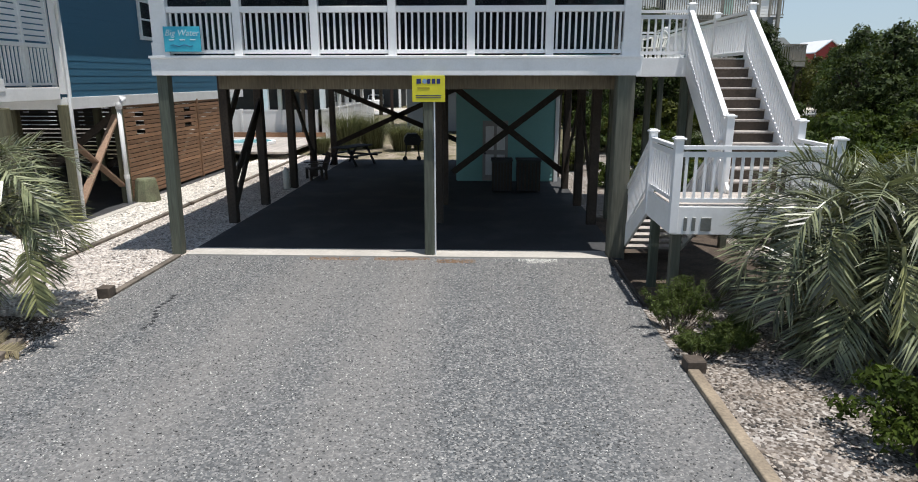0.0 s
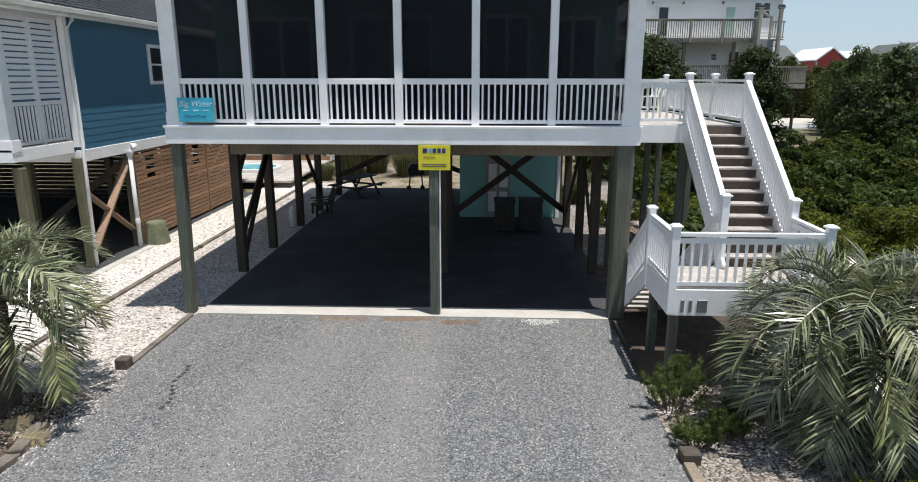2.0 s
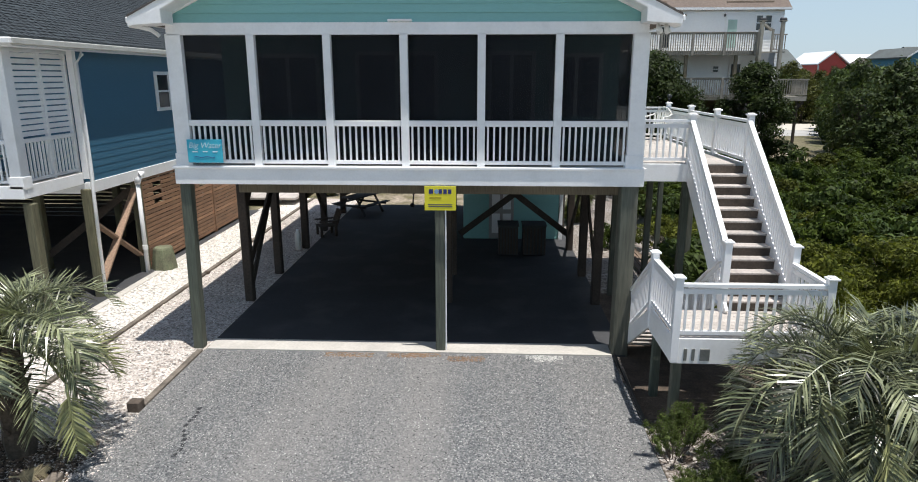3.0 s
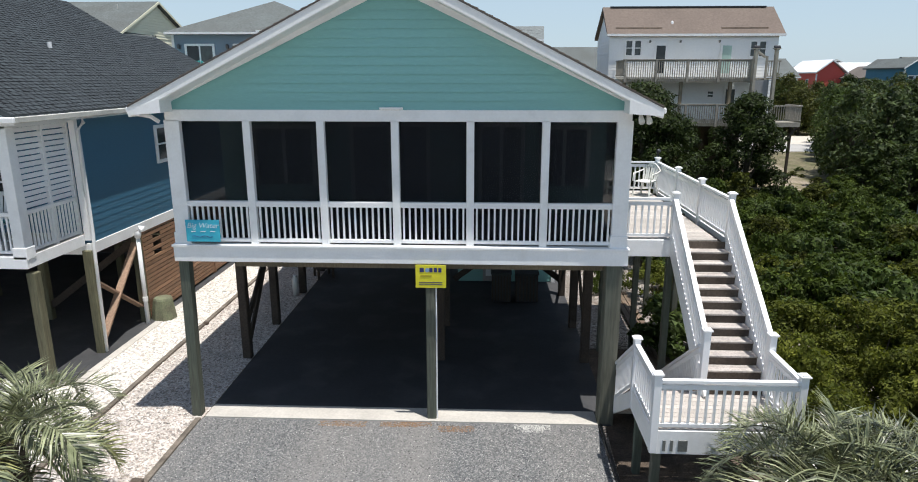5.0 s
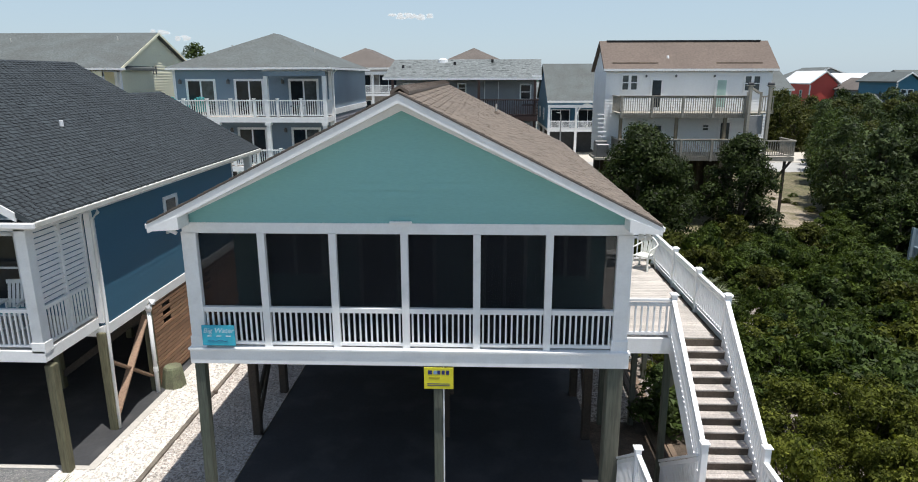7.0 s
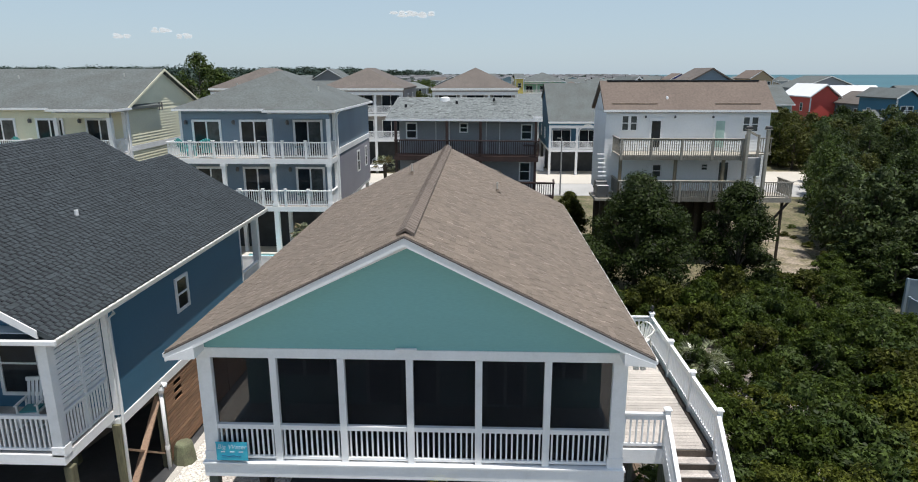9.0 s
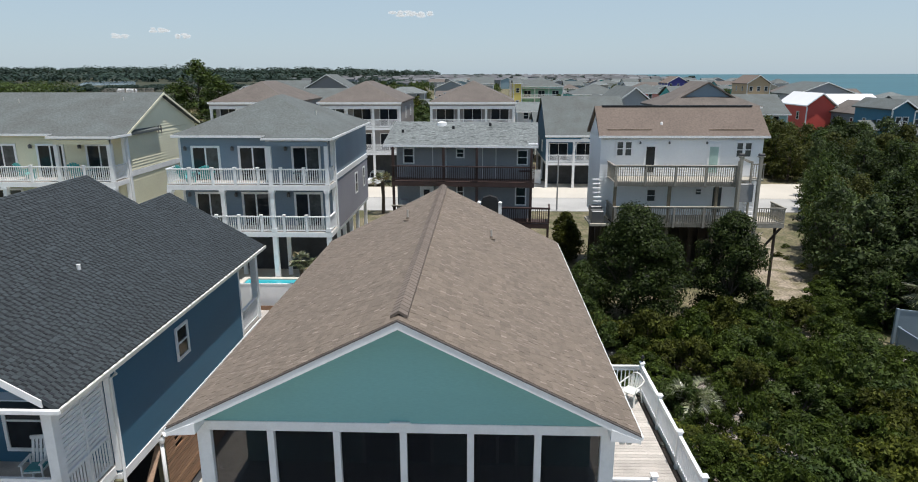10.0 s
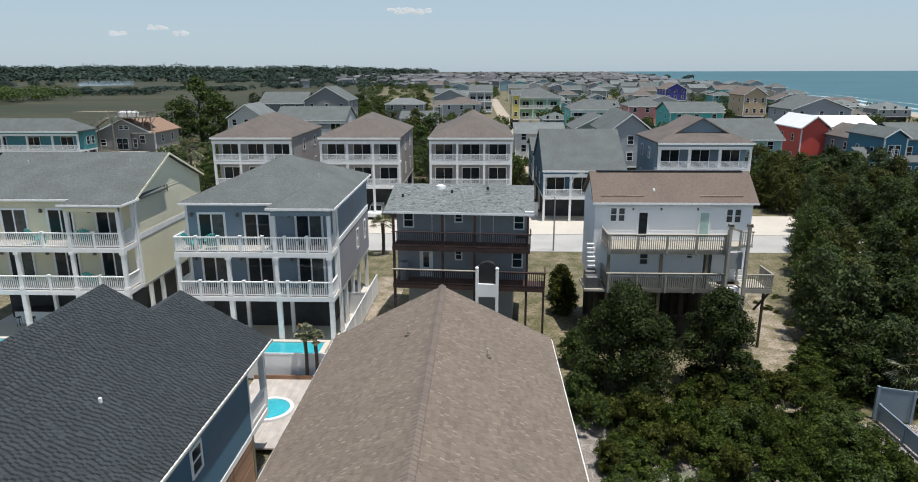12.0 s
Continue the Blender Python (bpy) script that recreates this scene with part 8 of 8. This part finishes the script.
town_trees((39.5, 158, 8, 3.4), (-29, 132, 8, 4), (-16, 142, 8, 4), (-6, 150, 8, 4.5), (1.0, 146, 9, 2.4), (70.5, 190, 8, 5), (66, 165, 6, 4), (-26, 162, 8, 5), (-34, 172, 8, 5))
tree(-12.6, 112, 4.4, 2.4, 3, UNIT[2], label="bright green bush between the brown roofed houses", group="town trees")
tree(-14.5, 104, 7.5, 2.6, 5, UNIT[0], label="tall dark green tree between the houses", group="town trees")
# dark clumps of trees along the marsh side of the town and in its gaps
CLUMP = [crown_mesh(60 + i, 6.0, 2.6, 1300, 0.2, m, 60) for i, m in enumerate((LEAF_DARK, LEAF_TREE, LEAF_OLIVE))]
rc = random.Random(21)
for x0, x1, y0, y1, n in ((-60, -46, 240, 312, 14), (-76, -58, 312, 345, 7), (-122, -82, 331, 380, 8), (-12.9, -12.4, 138, 144, 2), (-58, -28, 300, 236, 12), (-34, -17, 246, 190, 9), (-20, -14, 190, 140, 7), (-2.5, 0.5, 318, 340, 3), (-3, 3, 380, 470, 6), (22.5, 26, 192, 226, 3), (73, 78, 230, 253, 3), (-26.6, -25.4, 280, 300, 2), (-37, -30, 366, 368, 2)):
    for i in range(n):
        f = (i + 0.5) / n
        tree(x0 + (x1 - x0) * (f if n < 4 else rc.random()), y0 + (y1 - y0) * f, rc.uniform(5.5, 8.0), rc.uniform(3.2, 4.4) * (1.25 if n > 4 else 0.95), i, CLUMP[rc.randrange(3)], label="dark green tree at the edge of the town", group="town trees")
bl = []
for i in range(640):
    y = 100 + 560 * rw.random() ** 1.2
    x = rw.uniform(-45 - 0.1 * y, coast(y, 40))
    if any(q[2] - 3 < x < q[3] + 3 and q[4] - 3 < y < q[5] + 3 for q in SPEC) or -5 < x - 12 - 0.01 * (y - 98) < 8:
        continue
    h, w = rw.uniform(3.0, 7.5), rw.uniform(2.2, 4.8)
    for k in range(5):
        bl.append((x + rw.uniform(-w, w) * 0.6, y + rw.uniform(-w, w) * 0.6, h * rw.uniform(0.25, 0.75), w * 0.45, w * 0.45, h * 0.3))
tagged(new("town_trees", leaf_mesh("town_trees", bl, 115000, 0.40, LEAF_DARK, 77, aspect=0.95, tri=True)), "dark green trees and scrub among the houses", "trees", kind="stuff")


def belt(name, boxes, n, count, size, leaf, label, seed):
    r = random.Random(seed)
    bl = []
    for x0, x1, y0, y1, h in boxes:
        for i in range(n):
            s = h * r.uniform(0.35, 0.6)
            bl.append((r.uniform(x0, x1), r.uniform(y0, y1), h * r.uniform(0.2, 0.55), s * 1.6, s * 1.6, s))
    ob = new(name, leaf_mesh(name, bl, count, size, leaf, seed, up=1.0, aspect=0.95, tri=True, wild=0.4))
    tagged(ob, label, "woods", kind="stuff")


belt("far_woods", [(-2900, -700, 1450, 1800, 30), (-1500, -300, 1550, 1950, 28), (-900, -150, 1900, 2300, 22), (-3000, -1100, 1150, 1450, 22), (-1150, -560, 1020, 1450, 14), (-560, -330, 1080, 1600, 13)], 300, 110000, 3.6, LEAF_FAR, "dark green woods along the horizon", 3)
belt("marsh_bushes", [(-430, -262, 346, 470, 9)], 90, 16000, 0.8, LEAF_DARK, "green bushes at the edge of the marsh", 14)
belt("marsh_woods", [(-330, -255, 492, 540, 5), (-300, -215, 570, 640, 4.5), (-720, -500, 640, 780, 7), (-430, -180, 900, 980, 8), (-230, -120, 640, 860, 6)], 52, 60000, 0.85, LEAF_FAR, "dark green tree belts across the marsh", 4)
belt("town_woods", [(-120, -20, 640, 900, 6), (-40, 120, 660, 1000, 6), (40, 240, 700, 1200, 6), (-260, 0, 950, 1500, 8), (0, 380, 1100, 2000, 8), (-420, 100, 1500, 2400, 10)], 120, 52000, 2.0, LEAF_FAR, "dark green trees among the far houses", 6)
belt("shore_scrub", [(60, 100, 70, 150, 3), (75, 110, 150, 210, 2.5), (95, 140, 190, 330, 3), (105, 150, 110, 230, 2.5), (125, 176, 200, 330, 2.5), (150, 205, 330, 470, 2.5)], 60, 30000, 0.4, LEAF_OLIVE, "low green dune scrub behind the beach", 5)


# ---- palms ----
def frond_mesh(seed, length, arch, material, wide=0.30, k=40):
    """A feather frond along +x that rises by arch, curls over and droops, with stiff leaflets in a V along its rib."""
    r = random.Random(seed)
    pts = []
    p, e = Vector((0, 0, 0)), arch
    n = 16
    turn = (1.8 + arch) * r.uniform(0.85, 1.15)
    for i in range(n + 1):
        pts.append(p.copy())
        p = p + Vector((math.cos(e), 0.04 * math.sin(i * 0.4 + seed), math.sin(e))) * (length / n)
        e -= turn / n * (0.45 + 1.1 * i / n)
    g = Geo().tube(pts, [0.024 * (1 - 0.85 * i / n) for i in range(n + 1)], 5)
    for i in range(k):
        f = 0.2 + 0.8 * i / (k - 1)
        j = min(n - 1, int(f * n))
        q = pts[j].lerp(pts[j + 1], f * n - j)
        d = (pts[j + 1] - pts[j]).normalized()
        side = Vector((0, 1, 0))
        up = d.cross(side).normalized() * -1
        if up.dot(Vector((d.z * -1, 0, d.x))) < 0:
            up = -up
        ll = wide * length * (math.sin(math.pi * (0.2 + 0.68 * (f - 0.2) / 0.8)) ** 0.7) * r.uniform(0.85, 1.12)
        for s in (-1, 1):
            if r.random() < 0.1:
                continue
            dd = (d * (0.4 + 0.6 * f + r.uniform(-0.12, 0.12)) + s * side * r.uniform(0.8, 1.0) + up * r.uniform(0.25, 0.8)).normalized()
            droop = r.uniform(0.05, 0.35) + 0.4 * (r.random() < 0.2)
            m = q + dd * ll * 0.5 - Vector((0, 0, 0.1 * droop * ll))
            t = q + dd * ll * 0.97 - Vector((0, 0, 0.6 * droop * ll))
            wv = dd.cross(up).normalized() * (0.0105 + 0.005 * r.random())
            fold = up * 0.006
            g.add([q - wv * 0.7, q + wv * 0.7, m + wv + fold, m - wv + fold, t], [(0, 1, 2, 3), (3, 2, 4)])
    return g.mesh("frond", material)


FR = {}


def palm(x, y, base, length, n, seed, label, dry=2, top=1.3, low=-0.55):
    r = random.Random(seed)
    t = thing("palm", label, "palm", (x, y, 0), "garden palms")
    g = Geo()
    pts = [(x, y, -0.05 + base * i / 6) for i in range(7)]
    g.tube(pts, [0.2 + 0.03 * (i % 2) for i in range(7)], 9)
    for i in range(26):
        a, h = i * 2.4, base * (0.15 + 0.85 * i / 26)
        g.tube([(x + 0.17 * math.cos(a), y + 0.17 * math.sin(a), h), (x + 0.34 * math.cos(a), y + 0.34 * math.sin(a), h + 0.22)], [0.035, 0.018], 5)
    part("trunk", g, BARK, t)
    for i in range(n):
        f = (i + 0.5) / n
        tier = round((top - (top - low) * f) / 0.15) * 0.15
        m = LEAF_DRY if i >= n - dry else LEAF_PALM_OLD if r.random() < 0.1 and f > 0.5 else LEAF_PALM
        key = (round(length, 1), round(tier, 2), i % 4, m.name)
        if key not in FR:
            FR[key] = frond_mesh(len(FR), round(length, 1), tier, m)
        s = r.uniform(0.85, 1.1) * (0.75 + 0.25 * min(1, f * 4)) * (1 - 0.12 * f)
        piece("frond", FR[key], t, pose(x, y, base + 0.05 - 0.2 * f, r.uniform(-22, 22), 0, i * 137.5 + r.uniform(-12, 12)) @ Matrix.Diagonal((s, s, s, 1)))
    return t


palm_a = palm(4.98, 8.1, 1.66, 2.1, 58, 1, "large grey green feather palm beside the stairs", 2, 1.5, -1.0)
palm(6.05, 7.75, 1.68, 2.0, 56, 2, "grey green feather palm in the shell bed", 2, 1.5, -1.0)
palm_b = palm(-7.05, 8.5, 1.85, 2.0, 46, 3, "grey green feather palm beside the drive", 1, 1.45, -0.4)
palm(8.8, 24.3, 0.95, 1.7, 10, 7, "grey green palm growing in the thicket", 0, 1.3, 0.45)
# yellowing fronds that have broken down and hang by their ribs, and dead ones on the mulch
HANG = frond_mesh(98, 0.95, -1.25, LEAF_PALM_OLD, 0.36, 30)
for t, x, y, z, cx, cy, cz, rz in ((palm_b, -5.68, 7.8, 1.52, -6.9, 8.4, 1.85, -50), (palm_a, 4.3, 7.35, 1.95, 4.9, 8.0, 1.8, -125), (palm_a, 4.55, 6.75, 1.75, 5.0, 8.0, 1.75, -80)):
    part("rib", Geo().tube([(cx, cy, cz), ((cx + x) / 2, (cy + y) / 2, max(z, cz) + 0.16), (x, y, z)], [0.03, 0.024, 0.018], 5), LEAF_PALM_OLD, t)
    piece("frond", HANG, t, pose(x, y, z, 0, 0, rz), "yellowed broken frond hanging down")
DRYFLAT = frond_mesh(99, 1.05, -0.02, LEAF_DRY)
for x, y, rx, rz in ((-6.7, 7.75, 70, 12), (-6.25, 7.55, 40, -10)):
    t = thing("dead_frond", "dead tan palm frond lying on the mulch", "palm frond", (0, 0, 0), "dead fronds")
    piece("frond", DRYFLAT, t, Matrix())
    t.matrix_basis = pose(x, y, 0.09, rx, 0, rz) @ Matrix.Diagonal((0.62, 0.62, 0.05, 1))


def fan_palm(x, y, h, seed, label, k_=1.0, thick=1.0):
    r = random.Random(seed)
    t = thing("palm", label, "palm", (x, y, 0), "cabbage palms")
    part("trunk", Geo().tube([(x, y, 0), (x + 0.05, y, h * 0.5), (x, y, h)], [0.2 * thick, 0.17 * thick, 0.2 * thick], 9), BARK, t)
    for i in range(22):
        a, e = i * 2.4, r.uniform(-0.5, 1.1)
        d = Vector((math.cos(a) * math.cos(e), math.sin(a) * math.cos(e), math.sin(e)))
        c = Vector((x, y, h)) + d * 0.7 * k_
        s = d.cross((0, 0, 1)).normalized()
        u = s.cross(d)
        g = Geo().tube([(x, y, h), c], 0.015, 4)
        for k in range(11):
            b = (k - 5) / 5 * 1.25
            q = (d * math.cos(b) + s * math.sin(b)) * 0.75 * k_ - Vector((0, 0, 0.16 + 0.1 * abs(b))) * k_
            w = (s * math.cos(b) - d * math.sin(b)) * 0.04
            g.add([c, c + q * 0.5 + w + u * 0.04, c + q, c + q * 0.5 - w + u * 0.04], [(0, 1, 2, 3)])
        part("frond", g, LEAF_PALM if r.random() > 0.2 else LEAF_DRY, t)


fan_palm(-10.4, 35.85, 3.35, 1, "small cabbage palm by the pool fence", 0.5, 0.6)
fan_palm(-9.78, 35.85, 3.05, 2, "small cabbage palm by the pool fence", 0.45, 0.6)
fan_palm(24.0, 33.4, 2.6, 9, "yellow green cabbage palm behind the pale fence", 1.1)
fan_palm(-9.9, 64.5, 3.3, 3, "cabbage palm beside the back street")
fan_palm(4.6, 76, 4.0, 4, "cabbage palm beside the driveway")
fan_palm(-43.5, 96, 7.2, 5, "bushy cabbage palm between houses", 2.0)
# clouds: a few small puffs far out over the land
CLOUD = mat("cloud_white", (0.25, 0.26, 0.27), 1.0, spec=0.0)
cp = CLOUD.node_tree.nodes["Principled BSDF"]
ct = CLOUD.node_tree
thin = ct.nodes.new("ShaderNodeMixShader")
thin.inputs[0].default_value = 0.19
ct.links.new(ct.nodes.new("ShaderNodeBsdfTransparent").outputs[0], thin.inputs[1])
ct.links.new(cp.outputs[0], thin.inputs[2])
ct.links.new(thin.outputs[0], ct.nodes["Material Output"].inputs[0])
# emission stands in for the sunlight that brightens the puffs
cp.inputs["Emission Color"].default_value, cp.inputs["Emission Strength"].default_value = (0.82, 0.87, 0.90, 1), 0.74

for k, (x, y, z, w) in enumerate(((-520, 4300, 376, 34), (-450, 4300, 366, 46), (-385, 4300, 372, 36), (-2070, 4300, 283, 30), (-2342, 4300, 248, 26), (-1922, 4300, 246, 24))):
    bl = [(w * 1.6 * math.sin(i * 2.1 + k), 0, 9 * math.sin(i * 1.3 + k), w * (0.5 + 0.3 * math.sin(i)), 20, w * 0.16) for i in range(7)]
    ob = new("backdrop_cloud", leaf_mesh("cloud", bl, 1800, 8.0, CLOUD, k, shell=0.95, aspect=0.8))
    ob.matrix_basis = Matrix.Translation((x, y, z))
    tagged(ob, "small pale cloud low over the horizon", "cloud", "clouds", "structure")


# ---- loose stones and shells on the ground ----
def scatter(name, rects, n, size, material, label, seed, flat=0.5, z=0.0):
    """Many small angular stones lying on the ground, as one mesh."""
    r = np.random.RandomState(seed)
    area = np.array([(b - a) * (d - c) for a, b, c, d in rects])
    q = np.array(rects)[r.choice(len(rects), n, p=area / area.sum())]
    c = np.stack([q[:, 0] + (q[:, 1] - q[:, 0]) * r.rand(n), q[:, 2] + (q[:, 3] - q[:, 2]) * r.rand(n), np.full(n, z)], 1)
    s = size * (0.5 + r.rand(n))
    ang = r.rand(n) * 6.28
    cx, sx = np.cos(ang), np.sin(ang)
    asp = 0.55 + 0.45 * r.rand(n)
    tilt = r.normal(size=(n, 2)) * 0.25
    pts = []
    for px, py, pz in ((1, 0, 0.1), (-1, 0, 0.1), (0.2, 1, 0), (-0.2, -1, 0.15), (0.15, 0.1, 1)):
        u, v = px * s, py * s * asp
        pts.append(np.stack([c[:, 0] + u * cx - v * sx, c[:, 1] + u * sx + v * cx, c[:, 2] + s * flat * pz + u * tilt[:, 0] + v * tilt[:, 1]], 1))
    V = np.stack(pts, 1).reshape(-1, 3)
    base = (np.arange(n) * 5)[:, None, None]
    F = (base + np.array([(0, 2, 4), (2, 1, 4), (1, 3, 4), (3, 0, 4)])[None]).reshape(-1, 3)
    me = bpy.data.meshes.new(name)
    me.from_pydata(V.tolist(), [], F.tolist())
    me.materials.append(material)
    tagged(new(name, me), label, "loose stones", kind="stuff")


CRACK = (-4.69, 8.48, -4.99, 10.01)
STONE = mat("crushed_stone", (0.20, 0.20, 0.194), 0.85, (0.6, 0.1), (30, 0.15), rand=0.85)
SHARD = mat("oyster_shell", (0.66, 0.62, 0.56), 0.7, (2.0, 0.06), (30, 0.15), rand=0.4)
GRIT = mat("shell_grit", (0.54, 0.49, 0.44), 0.85, (1.2, 0.15), (30, 0.2), rand=0.6)
LITTER = mat("shell_and_leaf_litter", (0.34, 0.295, 0.25), 0.9, (1.2, 0.3), (30, 0.2), rand=0.8)
BARKCHIP = mat("bark_chip", (0.15, 0.11, 0.08), 0.95, (1.2, 0.3), (30, 0.2), rand=0.9)
PALESTONE = mat("pale_stone", (0.56, 0.55, 0.51), 0.85, (0.6, 0.1), (30, 0.15), rand=0.4)
RUST = mat("rust_stained_stone", (0.24, 0.15, 0.09), 0.9, (0.6, 0.1), (30, 0.2), rand=0.4)
DARKSTONE = mat("dark_damp_stone", (0.03, 0.032, 0.035), 0.8, (0.6, 0.1), (30, 0.2), rand=0.3)
scatter("gravel_stones", [(-5.85, 2.6, 3.6, 12.4)], 22000, 0.014, STONE, "grey crushed stones of the driveway", 1, 0.5)
scatter("gravel_chips", [(-5.85, 2.6, 3.6, 12.4)], 8000, 0.0095, PALESTONE, "pale chips among the crushed stones of the driveway", 8, 0.5)
scatter("dark_gravel", [(-5.85, 2.6, 3.6, 12.4)], 7000, 0.0115, DARKSTONE, "dark stones among the gravel of the driveway", 16, 0.45)
scatter("rusty_gravel", [(-3.3, -2.3, 12.18, 12.4), (-2.0, -1.2, 12.2, 12.42), (-0.75, 0.0, 12.05, 12.3), (-1.6, -0.9, 12.25, 12.42)], 1300, 0.016, RUST, "rust stained stones along the slab", 9, 0.5)
scatter("pale_gravel", [(0.85, 1.6, 12.2, 12.4), (1.0, 1.45, 12.1, 12.4)], 600, 0.013, PALESTONE, "patch of pale stones along the slab", 10, 0.5)
scatter("damp_line", [(CRACK[0] + (CRACK[2] - CRACK[0]) * f + 0.05 * math.sin(f * 9) - 0.03, CRACK[0] + (CRACK[2] - CRACK[0]) * f + 0.05 * math.sin(f * 9) + 0.03, CRACK[1] + (CRACK[3] - CRACK[1]) * f, CRACK[1] + (CRACK[3] - CRACK[1]) * f + 0.09) for f in (0, 0.09, 0.18, 0.28, 0.36, 0.45, 0.56, 0.66, 0.75, 0.84, 0.93)], 520, 0.014, DARKSTONE, "thin dark crack of damp stones in the driveway", 11, 0.4)
scatter("mulch_litter", [(-8.4, -5.98, 6.6, 8.6), (-8.0, -5.98, 7.2, 8.9)], 5000, 0.03, BARKCHIP, "dark bark chips and dead leaf scraps", 12, 0.35, 0.0)
scatter("mulch_shells", [(-8.2, -5.98, 6.8, 8.9)], 1800, 0.024, GRIT, "shells scattered over the mulch", 13, 0.35, 0.0)
scatter("edge_stones", [(-6.12, -5.82, 6.4, 9.75), (-6.3, -5.85, 7.6, 9.6), (-5.95, -5.6, 7.0, 9.4)], 1500, 0.017, GRIT, "shells strayed over the edge of the drive", 14, 0.4, 0.0)
scatter("stray_gravel", [(-6.25, -5.85, 6.2, 9.75)], 900, 0.016, STONE, "gravel strayed into the bed", 15, 0.4, -0.01)
scatter("path_shells", [(-9.7, -8.25, 7.6, 27)], 10000, 0.036, SHARD, "white oyster shells of the path", 2, 0.3, 0.012)
scatter("bed_shells", [(-8.1, -6.05, 9.4, 27), (-7.8, -6.05, 8.3, 9.4)], 12000, 0.03, GRIT, "mixed shells and grit of the bed", 3, 0.35, -0.012)
scatter("planting_shells", [(2.8, 7, 3.6, 9.6)], 6500, 0.026, LITTER, "mixed shells and litter under the palms", 4, 0.35, -0.015)
